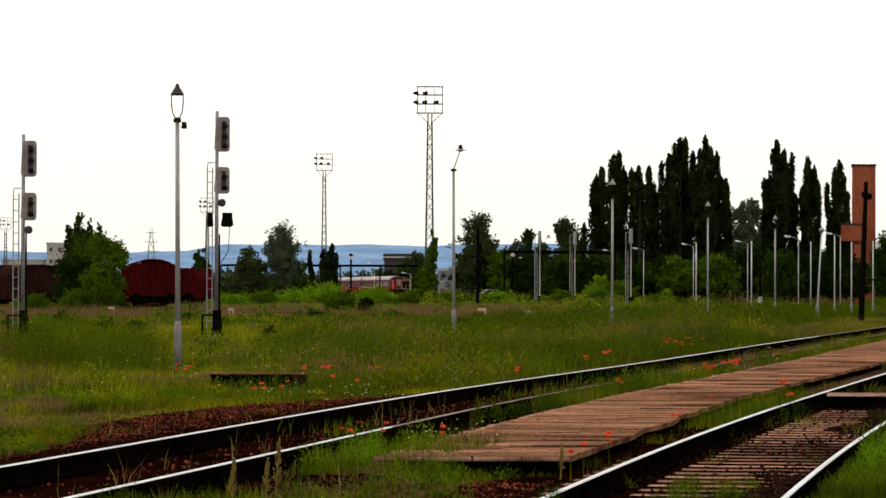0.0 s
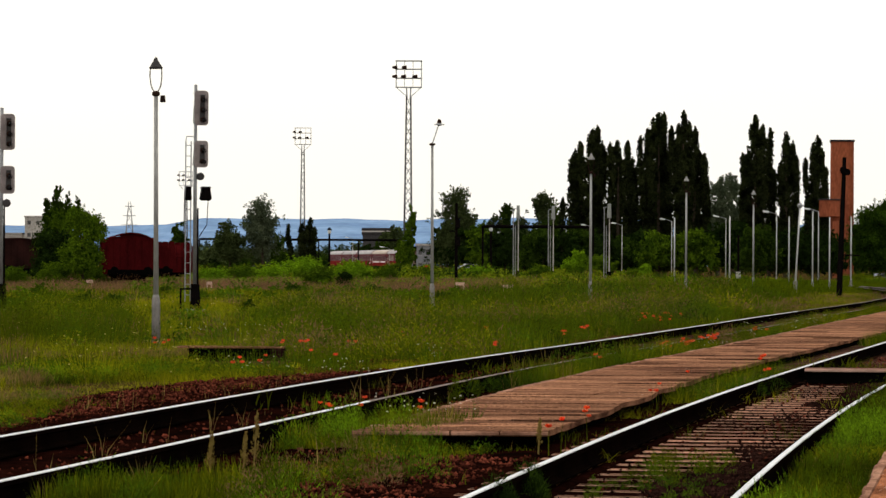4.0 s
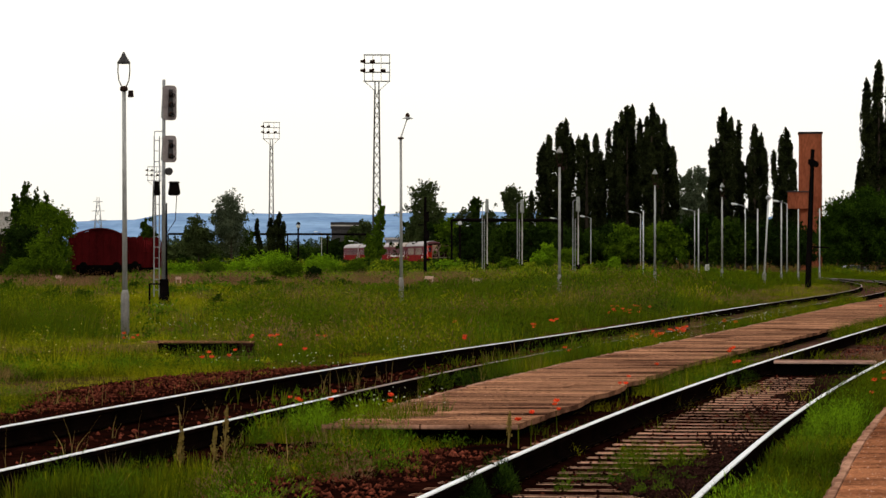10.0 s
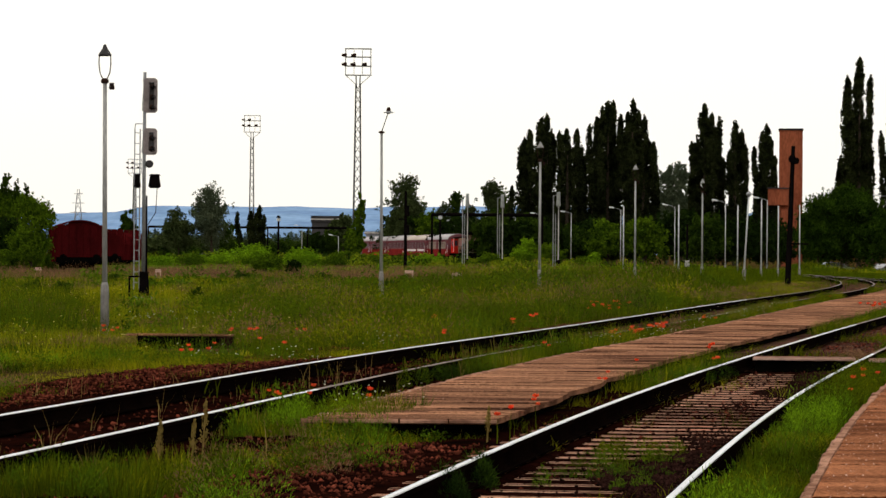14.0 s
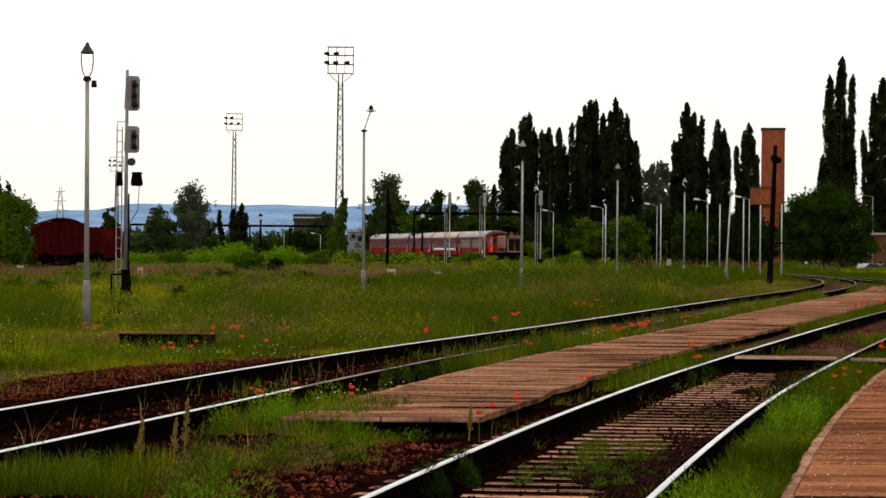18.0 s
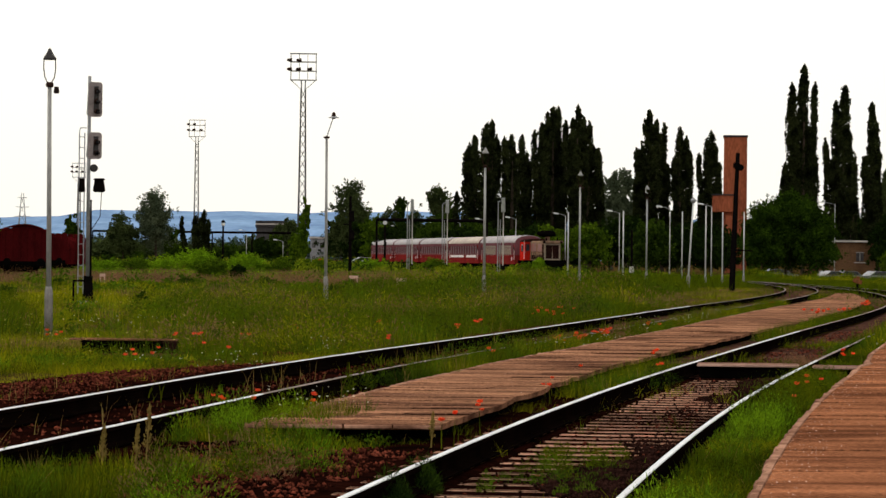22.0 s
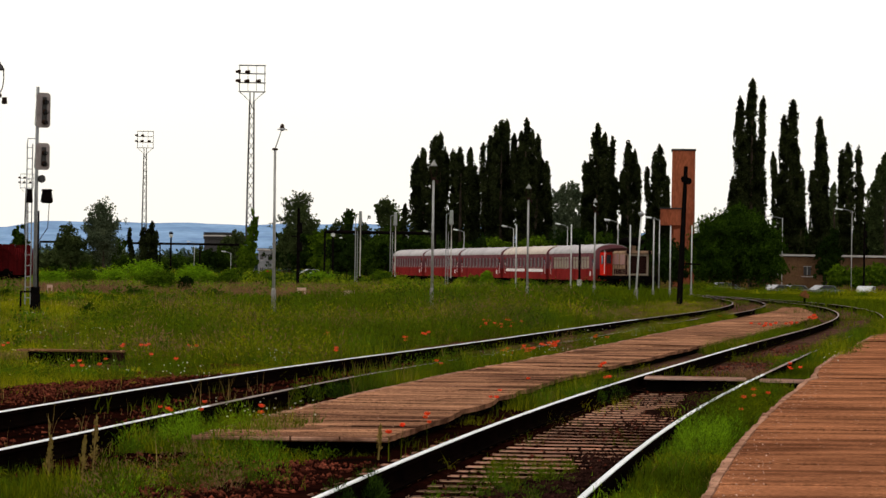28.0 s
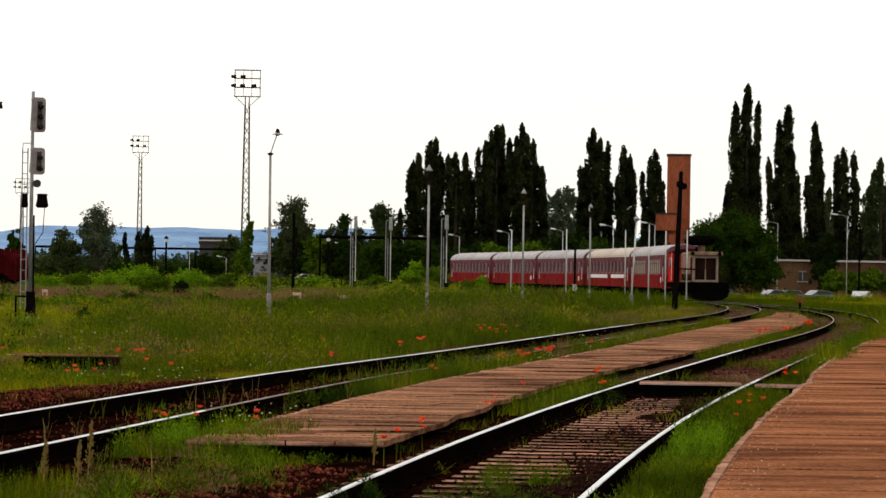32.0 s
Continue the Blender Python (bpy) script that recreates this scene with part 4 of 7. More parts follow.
def buffers(t, length, ends=(-1, 1)):
    for e in ends:
        for s in (-1, 1):
            part("buffer", Mesh().rod((s * 0.88, e * length / 2, 1.0), (s * 0.88, e * (length / 2 + 0.5), 1.0), 0.1).rod((s * 0.88, e * (length / 2 + 0.5), 1.0), (s * 0.88, e * (length / 2 + 0.54), 1.0), 0.23, n=14), SOOT_SHADE_BLACK, t)
        part("coupling", Mesh().rod((0, e * length / 2, 0.95), (0, e * (length / 2 + 0.6), 0.9), 0.06), SOOT_SHADE_BLACK, t)


def coach(stripe=False, saloon=False):
    t = thing("passenger_coach", Matrix(), "crimson passenger coach with " + ("beige roof and broken cream stripe" if stripe else "two long olive-tinted windows" if saloon else "pale grey roof and maroon window band"), "railway coach", "coaches of the train")
    L, w = 24.7, 2.85
    body = part("body", Mesh().prism([(-w / 2, 0.75), (w / 2, 0.75), (w / 2, 1.66), (-w / 2, 1.66)], -L / 2, L / 2), COACH_RED, t)
    upper = Mesh()
    zs, ze, sill, head = 1.66, 2.95, (1.74 if saloon else 1.84), (2.66 if saloon else 2.62)
    half = 4.3 if saloon else 0.62
    wins = [-5.0, 5.6] if saloon else [-L / 2 + 2.6 + 2.0 * k for k in range(11)]
    # the window band is built of posts, so that the windows are real openings with glass set back
    edges = [-L / 2] + [v for c in wins for v in (c - half, c + half)] + [L / 2]
    for s in (-1, 1):
        for a, b in zip(edges[0::2], edges[1::2]):
            upper.box((s * (w / 2 - 0.05), (a + b) / 2, (zs + ze) / 2), (0.1, b - a, ze - zs))
        for c in wins:
            upper.box((s * (w / 2 - 0.05), c, (zs + sill) / 2), (0.1, 2 * half, sill - zs))
            upper.box((s * (w / 2 - 0.05), c, (head + ze) / 2), (0.1, 2 * half, ze - head))
    for e in (-1, 1):
        upper.box((0, e * (L / 2 - 0.05), (zs + ze) / 2), (w - 0.2, 0.1, ze - zs))
    part("window_band", upper, COACH_UPPER, t, "dusty maroon window band")
    part("interior", Mesh().box((0, 0, 2.3), (1.6, L - 0.6, 0.9)), SOOT_SHADE_BLACK, t)
    for s in (-1, 1):
        for c in wins:
            p = part("window", Mesh().box((s * (w / 2 - 0.07), c, (sill + head) / 2), (0.02, 2 * half, head - sill)), GLASS_OLIVE if saloon else COACH_GLASS, t, "olive-tinted long window" if saloon else "dusty coach window")
            part("window_bar", Mesh().box((s * (w / 2 - 0.05), c, head - 0.25), (0.03, 2 * half, 0.04)), COACH_UPPER, p)
            for dy in ((-2.9, -1.45, 0, 1.45, 2.9) if saloon else ()):
                part("window_pillar", Mesh().box((s * (w / 2 - 0.045), c + dy, (sill + head) / 2), (0.03, 0.07, head - sill)), COACH_UPPER, p)
            for dy in ((-2.9, -1.3, 1.3, 2.9) if saloon else (0,)):
                part("sill", Mesh().box((s * (w / 2 + 0.01), c + dy, sill - 0.06), (0.04, 0.75, 0.05)), SILL_GLINT, p, "thin sill with its glint painted on")
        for yd in (-L / 2 + 0.95, L / 2 - 0.95):
            d = part("door", Mesh().box((s * (w / 2 + 0.005), yd, 1.75), (0.03, 0.8, 1.95), 0.01), COACH_RED, t, "recessed crimson coach door")
            part("door_window", Mesh().box((s * (w / 2 + 0.022), yd, 2.2), (0.012, 0.5, 0.6)), GLASS, d)
            part("handrail", Mesh().rod((s * (w / 2 + 0.06), yd - 0.5, 1.2), (s * (w / 2 + 0.06), yd - 0.5, 2.2), 0.02, n=6), STRIPE, d, "pale handrail")
            part("step", Mesh().box((s * (w / 2 - 0.1), yd, 0.55), (0.3, 0.75, 0.06)), SOOT_SHADE_BLACK, d)
        if stripe:
            for a, b in ((-L / 2 + 1.8, -2.6), (-0.4, L / 2 - 1.8)):
                part("stripe", Mesh().box((s * (w / 2 + 0.012), (a + b) / 2, 1.52), (0.02, b - a, 0.26)), STRIPE, t, "cream stripe")
        part("number_panel", Mesh().box((s * (w / 2 + 0.012), -L / 2 + 2.3, 1.3), (0.02, 0.5, 0.35)), STRIPE if not stripe else COACH_UPPER, t)
    outline = arc_roof(w + 0.06, 2.95, 3.7, 16)
    part("roof", Mesh().prism(outline, -L / 2, L / 2), ROOF_BEIGE if stripe else ROOF_GREY, t)
    for k in range(5):
        part("roof_vent", Mesh().lathe((0.25, -L / 2 + 3.4 + k * 4.4, 3.66), [(0.12, 0), (0.14, 0.05), (0.1, 0.09)], 10), ROOF_GREY, t)
    for e in (-1, 1):
        part("roof_end", Mesh().prism(arc_roof(w, 2.95, 3.64, 16), L / 2 + 0.005, L / 2 + 0.06) if e > 0 else Mesh().prism(arc_roof(w, 2.95, 3.64, 16), -L / 2 - 0.06, -L / 2 - 0.005), COACH_UPPER, t, "maroon roof end")
    for e in (-1, 1):
        part("gangway", Mesh().box((0, e * (L / 2 + 0.2), 2.05), (1.3, 0.42, 2.2), 0.06), SOOT_SHADE_BLACK, t, "black corridor bellows")
    part("underframe", Mesh().box((0, 0, 0.68), (2.3, L - 1, 0.2), 0.03), SOOT_SHADE_BLACK, t)
    part("battery_box", Mesh().box((0.7, 1.5, 0.42), (0.8, 2.6, 0.5), 0.05), SOOT_SHADE_BLACK, t)
    part("battery_box", Mesh().box((-0.7, -1.0, 0.42), (0.8, 3.2, 0.5), 0.05), SOOT_SHADE_BLACK, t)
    running_gear(t, (-8.6, 8.6))
    buffers(t, L)
    return t


def locomotive():
    """A shunting diesel: long bonnet towards -y, red cab at the coach end."""
    t = thing("diesel_locomotive", Matrix(), "grimy diesel shunting locomotive with red cab and beige bonnet", "locomotive")
    L = 13.6
    part("underframe", Mesh().box((0, 0, 1.02), (2.85, L, 0.3), 0.05), SOOT_SHADE_BLACK, t)
    for s in (-1, 1):
        part("side_tank", Mesh().box((s * 1.05, 0.4, 0.62), (0.6, 4.2, 0.6), 0.06), SOOT_SHADE_BLACK, t)
    part("skirt", Mesh().box((0, -L / 2 + 0.25, 0.72), (2.75, 0.5, 0.95), 0.1), SOOT_SHADE_BLACK, t, "black buffer beam skirt")
    hood = part("bonnet", Mesh().prism([(-0.82, 1.17), (0.82, 1.17), (0.82, 2.95), (0.7, 3.08), (-0.7, 3.08), (-0.82, 2.95)], -L / 2 + 0.9, 2.4), LOCO_BEIGE, t)
    front = -L / 2 + 0.88
    for a, b, c, d in ((-0.8, -0.68, 1.22, 2.86), (0.68, 0.8, 1.22, 2.86), (-0.045, 0.045, 1.34, 2.0), (-0.68, 0.68, 2.7, 2.8), (-0.68, 0.68, 1.22, 1.34)):
        part("grille_frame", Mesh().box(((a + b) / 2, front - 0.03, (c + d) / 2), (b - a, 0.1, d - c), 0.01), LOCO_FRAME, hood, "pale grille frame")
    part("lamp_beam", Mesh().box((0, front - 0.1, 2.97), (2.15, 0.3, 0.24), 0.05), LOCO_BEIGE, hood, "broad beam carrying the headlamps")
    for s in (-1, 1):
        g = part("grille", Mesh().box((s * 0.33, front + 0.005, 2.02), (0.62, 0.03, 1.34)), WAGON_BROWN, hood, "dark brown radiator grille")
        for k in range(8):
            part("slat", Mesh().box((s * 0.33, front - 0.02, 1.45 + k * 0.16), (0.6, 0.02, 0.03)), SOOT_SHADE_BLACK, g)
        part("headlamp", Mesh().lathe((s * 0.85, front - 0.24, 2.97), [(0.12, 0), (0.13, 0.1), (0.1, 0.12)], 12, "Y"), BLACK, hood, "round headlamp")
        part("side_panel", Mesh().box((s * 0.835, -3.4, 2.4), (0.03, 2.6, 0.8), 0.01), LOCO_ORANGE, hood, "orange side panel")
        part("side_gap", Mesh().box((s * 0.835, -5.35, 2.0), (0.03, 0.8, 1.5), 0.01), WAGON_BROWN, hood, "dark louvred opening")
        part("side_panel", Mesh().box((s * 0.835, 0.3, 2.45), (0.03, 3.4, 0.8), 0.01), LOCO_ORANGE, hood, "orange side panel")
        for k in range(7):
            part("louvre", Mesh().box((s * 0.845, -5.4 + k * 1.05, 1.5), (0.03, 0.7, 0.4), 0.01), WAGON_BROWN, hood)
        rail = part("railing", Mesh().pipe([(s * 1.35, -L / 2 + 0.1, 1.15), (s * 1.35, -L / 2 + 0.1, 2.0), (s * 1.35, 2.0, 2.0)], 0.02, 6), DARK_STEEL, t)
        for k in range(6):
            part("stanchion", Mesh().rod((s * 1.35, -L / 2 + 1.4 + k * 1.3, 1.15), (s * 1.35, -L / 2 + 1.4 + k * 1.3, 2.0), 0.018, n=6), DARK_STEEL, rail)
        part("end_rail", Mesh().pipe([(s * 1.35, -L / 2 + 0.08, 2.0), (s * 0.95, -L / 2 + 0.08, 2.0), (s * 0.95, -L / 2 + 0.08, 1.15)], 0.02, 6), DARK_STEEL, t)
    cab = part("cab", Mesh().prism([(-1.38, 1.17), (1.38, 1.17), (1.38, 2.9), (1.25, 3.1), (-1.25, 3.1), (-1.38, 2.9)], 2.4, 5.6), LOCO_RED, t, "bright red driver's cab")
    part("cab_roof", Mesh().prism([(a, b) for a, b in arc_roof(2.75, 3.0, 3.35, 12)], 2.2, 5.8), WAGON_BROWN, cab, "grimy brown cab roof")
    for s in (-1, 1):
        part("cab_window", Mesh().box((s * 1.385, 4.1, 2.4), (0.03, 1.3, 0.7), 0.01), GLASS, cab)
        part("front_window", Mesh().box((s * 1.1, 2.39, 2.45), (0.4, 0.03, 0.7), 0.01), GLASS, cab)
        part("white_band", Mesh().box((s * 1.39, 2.75, 2.2), (0.03, 0.22, 1.8), 0.01), STRIPE, cab, "white upright band")
    part("rear_bonnet", Mesh().box((0, 6.1, 1.9), (2.0, 1.1, 1.45), 0.06), LOCO_RED, t)
    stack = part("exhaust_stack", Mesh().lathe((0.0, -3.0, 3.05), [(0.24, 0), (0.24, 0.6), (0.2, 0.65)], 12), LOCO_BEIGE, t, "short exhaust stack")
    part("exhaust_hood", Mesh().lathe((-0.1, -3.0, 3.5), [(0.5, 0), (0.92, 0.12), (1.0, 0.3), (0.86, 0.5), (0.5, 0.62)], 14), SOOT_SHADE_BLACK, stack, "sooty black exhaust hood", True)
    part("horn", Mesh().rod((0.55, -5.6, 3.1), (0.55, -5.6, 3.4), 0.09, 0.06, 8).rod((-0.55, -5.6, 3.1), (-0.55, -5.6, 3.4), 0.09, 0.06, 8), SOOT_SHADE_BLACK, t)
    plough = [(1.36, 0.95), (1.4, 0.6), (1.3, 0.3), (1.0, 0.12), (0.5, 0.05), (-0.5, 0.05), (-1.0, 0.12), (-1.3, 0.3), (-1.4, 0.6), (-1.36, 0.95)]
    part("plough", Mesh().prism(list(reversed(plough)), -L / 2 - 0.15, -L / 2 + 0.4), SOOT_SHADE_BLACK, t, "rounded black plough under the buffer beam")
    running_gear(t, (-4.2, 4.2))
    buffers(t, L)
    return t


TRAIN = [locomotive(), coach(saloon=True), coach(True), coach(), coach(), coach()]
for ob in TRAIN:
    ob.scale = (0.95, 0.975, 0.96)


# ---- buildings, tower, pipe bridges ----
def tower():
    t = thing("brick_tower", pose(50.4, 420, 0, 0, 0, -6), "tall narrow orange brick tower with a dark coping", "tower")
    part("shaft", Mesh().box((0, 0, 8.1), (2.8, 5.0, 16.4), 0.05), BRICK_ORANGE, t)
    part("coping", Mesh().box((0, 0, 16.42), (2.95, 5.15, 0.22), 0.04), ROOF_DARK, t)
    part("rib", Mesh().box((1.3, -2.55, 8.1), (0.2, 0.14, 16.2), 0.03), BRICK_ORANGE, t)
    c = part("cabin", Mesh().box((-1.5, -3.1, 8.3), (2.5, 1.6, 2.0), 0.05), BRICK_ORANGE, t, "small projecting orange box")
    part("cabin_roof", Mesh().box((-1.5, -3.1, 9.36), (2.7, 1.8, 0.14), 0.03), ROOF_DARK, c)
    part("lean_to", Mesh().box((-0.2, -3.4, 3.4), (2.0, 2.2, 6.8), 0.05), BRICK_ORANGE, t)


tower()


def pipe_bridge(x0, x1, y, z, step):
    t = thing("pipe_bridge", pose(x0, y, 0), "long dark pipe bridge carried on thin steel posts", "pipe bridge", "pipe bridges")
    part("pipe", Mesh().rod((0, 0, z), (x1 - x0, 0, z), 0.17, n=10), BLACK, t)
    part("girder", Mesh().box(((x1 - x0) / 2, 0.4, z - 0.12), (x1 - x0, 0.2, 0.2), 0.02), BLACK, t)
    k = int((x1 - x0) / step)
    for i in range(k + 1):
        part("post", Mesh().rod((i * (x1 - x0) / k, 0, -0.1), (i * (x1 - x0) / k, 0, z), 0.12, n=8), BLACK, t)


pipe_bridge(-38, -4, 600, 5.4, 6.8)
pipe_bridge(7.0, 19.6, 400, 5.75, 12.6)


def house(x, y, w, d, h, roof, wall, label, wins, floors=1, turn=0.0, over=0.4):
    t = thing("building", pose(x, y, 0, 0, 0, turn), label, "building")
    part("wall", Mesh().box((0, 0, h / 2), (w, d, h), 0.03), wall, t)
    part("roof", Mesh().box((0, 0, h + roof / 2), (w + over, d + over, roof), 0.05), ROOF_DARK, t)
    part("fascia", Mesh().box((0, -d / 2 - over / 2 - 0.03, h + roof * 0.5), (w + over, 0.05, min(0.28, roof * 0.8)), 0.01), FASCIA, t, "pale roof edge")
    for f in range(floors):
        for k in range(wins):
            wx = -w / 2 + (k + 0.5) * w / wins
            wz = h * (f + 0.55) / floors
            p = part("window", Mesh().box((wx, -d / 2 - 0.01, wz), (min(0.9, w / wins * 0.4), 0.06, min(1.1, h / floors * 0.4))), DARK_GREY, t, "dark window")
            part("window_frame", Mesh().box((wx, -d / 2 - 0.05, wz), (0.09, 0.04, min(1.1, h / floors * 0.4)), 0.01).box((wx, -d / 2 - 0.045, wz + min(1.1, h / floors * 0.4) / 2), (min(1.0, w / wins * 0.45), 0.05, 0.09), 0.01), PAINT_GREY, p)
            part("window_sill", Mesh().box((wx, -d / 2 - 0.06, wz - min(1.3, h / floors * 0.45) / 2 - 0.05), (min(1.4, w / wins * 0.6), 0.16, 0.08)), CONCRETE_PALE, p)
    return t


house(72.5, 433, 22, 8, 3.9, 0.3, WALL_OCHRE, "long low stained ochre building with a flat dark roof", 6)
house(0.4, 560, 2.4, 4, 4.2, 0.4, WALL_PALE, "narrow pale signal cabin with dark windows", 2, 2)
house(-9.8, 770, 6.2, 8, 7.6, 1.5, DARK_GREY, "pale loading hall with a heavy dark roof edge", 3, 1)
house(-109, 1000, 7.5, 8, 13.8, 0.4, CONCRETE_PALE, "grey concrete block far across the yard", 3, 4)
house(-120, 1004, 12, 8, 9.0, 0.4, CONCRETE_PALE, "low grey warehouse far across the yard", 4, 2)

t = thing("pylon", pose(-125, 1500, 0), "distant thin steel lattice power pylon", "pylon")
for s in (-1, 1):
    for u in (-1, 1):
        part("leg", Mesh().rod((s * 2.6, u * 2.6, 0), (s * 0.4, u * 0.4, 27), 0.16, 0.1, 5), GALV, t)
for z, w in ((17, 3.4), (21, 2.8), (25, 2.0)):
    part("crossarm", Mesh().rod((-w, 0, z), (w, 0, z), 0.14, n=5), GALV, t)
for k in range(7):
    z0, w0, w1 = k * 3.6, 2.6 - k * 0.3, 2.3 - k * 0.3
    part("brace", Mesh().rod((-w0, -w0, z0), (w1, -w1, z0 + 3.6), 0.1, n=4).rod((w0, -w0, z0), (-w1, -w1, z0 + 3.6), 0.1, n=4), GALV, t)


def parked_car(x, y, turn, paint, label):
    t = thing("parked_car", pose(x, y, -float(dip(x, y)) - 0.02, 0, 0, turn), label, "car", "parked cars")
    out = [(-2.1, 0.3), (2.1, 0.3), (2.12, 0.75), (1.9, 0.88), (1.1, 0.95), (0.55, 1.4), (-0.9, 1.45), (-1.7, 0.98), (-2.1, 0.9)]
    part("body", Mesh().prism(out, -0.82, 0.82), paint, t)
    part("window", Mesh().prism([(0.95, 0.97), (0.5, 1.36), (-0.85, 1.4), (-1.5, 0.99)], -0.835, 0.835), GLASS, t, "dark car windows")
    for px in (-1.3, 1.3):
        for s in (-1, 1):
            w = part("wheel", Mesh().lathe((px, s * 0.78, 0.31), [(0.31, -0.1), (0.33, 0), (0.31, 0.1)], 14, "Y"), TYRE, t)
            part("rim", Mesh().lathe((px, s * 0.87, 0.31), [(0.2, -0.02), (0.18, 0.02)], 12, "Y"), GALV, w)


parked_car(7.2, 500, 8, CAR_WHITE, "white saloon car parked far across the yard")
parked_car(51.0, 384, 20, CAR_PALE, "silver saloon car parked behind tall weeds")
parked_car(56.3, 380, 35, CAR_PALE, "silver saloon car parked on the grass")
parked_car(58.9, 384, 12, CAR_PALE, "grey saloon car parked on the grass")
parked_car(62.4, 386, 25, CAR_PALE, "grey saloon car parked further off on the grass")
parked_car(65.6, 378, 68, CAR_WHITE, "white saloon car parked on the grass")


# ---- trees and shrubs ----
def tuft_leaves(rng, base, tip, sigma, count, size):
    """Leaf quads along many short upright tufts, each tapering to its tip."""
    n = len(base) * count
    u = rng.uniform(0, 1, n)[:, None]
    b, t = np.repeat(base, count, 0), np.repeat(tip, count, 0)
    sg = np.repeat(sigma, count)[:, None] * (1.05 - u ** 1.6)
    c = b + (t - b) * u + np.clip(rng.normal(size=(n, 3)), -1.5, 1.5) * sg
    d = rng.normal(size=(n, 3)) + np.array([0, 0, 1.1])
    d /= np.linalg.norm(d, axis=1)[:, None]
    e = np.cross(d, rng.normal(size=(n, 3)))
    e /= np.linalg.norm(e, axis=1)[:, None]
    z = size * rng.uniform(0.6, 1.5, (n, 1))
    return np.stack([c - d * z, c + e * z * 0.6, c + d * z, c - e * z * 0.6], 1).reshape(-1, 3)


def poplar(x, y, seed, *shoots, leaf=None, low=0.06, full=1.0, label="tall narrow dark green poplar with upright branches"):
    """Upright shoots (place across, top, width), each clad in short leafy tufts that leave small gaps."""
    rng = np.random.default_rng(seed + 900)
    t = thing("poplar", pose(x, y, 0), label, "tree", "poplars beyond the yard")
    high = max(s[1] for s in shoots)
    trunk = Mesh().rod((0, 0, -0.2), (0, 0, high * 0.5), 0.3, 0.2, 8).rod((0, 0, high * 0.5), (0, 0, high * 0.8), 0.2, 0.06, 8)
    v = []
    for k, (sx, top, w) in enumerate(shoots):
        dx, dy, r = sx - x, rng.uniform(-0.7, 0.7), w * 0.56
        foot = top * low
        n = int((top - foot) * (5.0 + 9.0 * r) * full)
        s = rng.uniform(0, 1, n) ** 0.95
        wide = r * np.clip((1 - s ** 4.5), 0.05, 1) ** 0.7 * (0.5 + 0.5 * np.clip(s * 2.4, 0, 1)) * (1 + 0.22 * np.sin(s * (top / 2.6) * 6.28 + k) * rng.uniform(0.3, 1, n))
        ang, rad = rng.uniform(0, 6.28, n), np.sqrt(rng.uniform(0.0, 1, n)) * wide
        bend = dx * (1 - 0.22 * (1 - s) ** 2) + 0.12 * np.sin(s * 7 + seed + k)
        base = np.column_stack([bend + np.cos(ang) * rad * 0.55, dy + np.sin(ang) * rad * 0.55, foot + (top - foot - 0.5) * s - 0.35])
        rise = rng.uniform(0.7, 1.7, n) * (1 - 0.35 * s)
        tip = base + np.column_stack([np.cos(ang) * rad * 0.45, np.sin(ang) * rad * 0.45, rise])
        tip[:, 2] = np.minimum(tip[:, 2], top)
        v.append(tuft_leaves(rng, base, tip, rng.uniform(0.14, 0.27, n), 34, 0.16))
        limb = Mesh().rod((dx * 0.3, dy * 0.3, foot), (dx * 0.95, dy, foot + (top - foot) * 0.45), 0.11, 0.07, 5)
        part("limb", limb.rod((dx * 0.95, dy, foot + (top - foot) * 0.45), (dx, dy, top - 0.7), 0.07, 0.02, 5), BARK, t)
    v = np.concatenate(v)
    part("crown", cloud("crown", v, np.arange(len(v)).reshape(-1, 4), leaf or LEAF_POPLAR), None, t)
    part("trunk", trunk, BARK, t)
    return t


poplar(19.95, 438, 1, (17.54, 9.8, 0.75), (18.74, 15.1, 1.64), (19.24, 16.0, 0.75), (19.95, 16.9, 1.79))
poplar(22.31, 444, 2, (21.23, 18.1, 1.36), (21.67, 18.7, 1.21), (22.31, 19.1, 1.36), (22.96, 17.3, 1.97))
poplar(24.68, 440, 3, (23.68, 17.0, 1.2), (24.68, 17.2, 1.8), (25.33, 14.7, 0.75))
poplar(26.02, 442, 4, (26.02, 17.2, 1.05), (26.59, 15.1, 0.75), (26.95, 13.8, 1.36))
poplar(28.9, 440, 5, (27.54, 17.8, 0.75), (28.4, 18.7, 1.35), (28.9, 20.1, 0.82), (28.75, 15.1, 1.95))
poplar(29.89, 442, 6, (29.89, 20.8, 1.81), (30.46, 20.8, 1.13), (31.4, 19.1, 1.66), (30.68, 16.6, 1.96))
poplar(32.67, 438, 7, (32.03, 19.3, 1.34), (32.67, 20.8, 1.64), (33.46, 19.7, 0.9), (32.75, 15.8, 2.09))
poplar(34.56, 444, 8, (34.56, 19.4, 1.13), (35.14, 16.4, 1.36), (35.86, 15.9, 1.21), (36.22, 13.2, 0.68))
poplar(42.92, 450, 12, (42.92, 20.9, 2.45), (41.82, 16.3, 1.69), (43.65, 19.6, 2.15), (41.24, 15.9, 0.69))
poplar(44.97, 453, 13, (44.97, 19.3, 1.16), (45.48, 13.9, 0.93))
poplar(46.79, 450, 14, (46.79, 18.7, 1.84), (47.66, 17.5, 1.53), (48.25, 15.7, 0.61), (46.2, 14.9, 0.77))
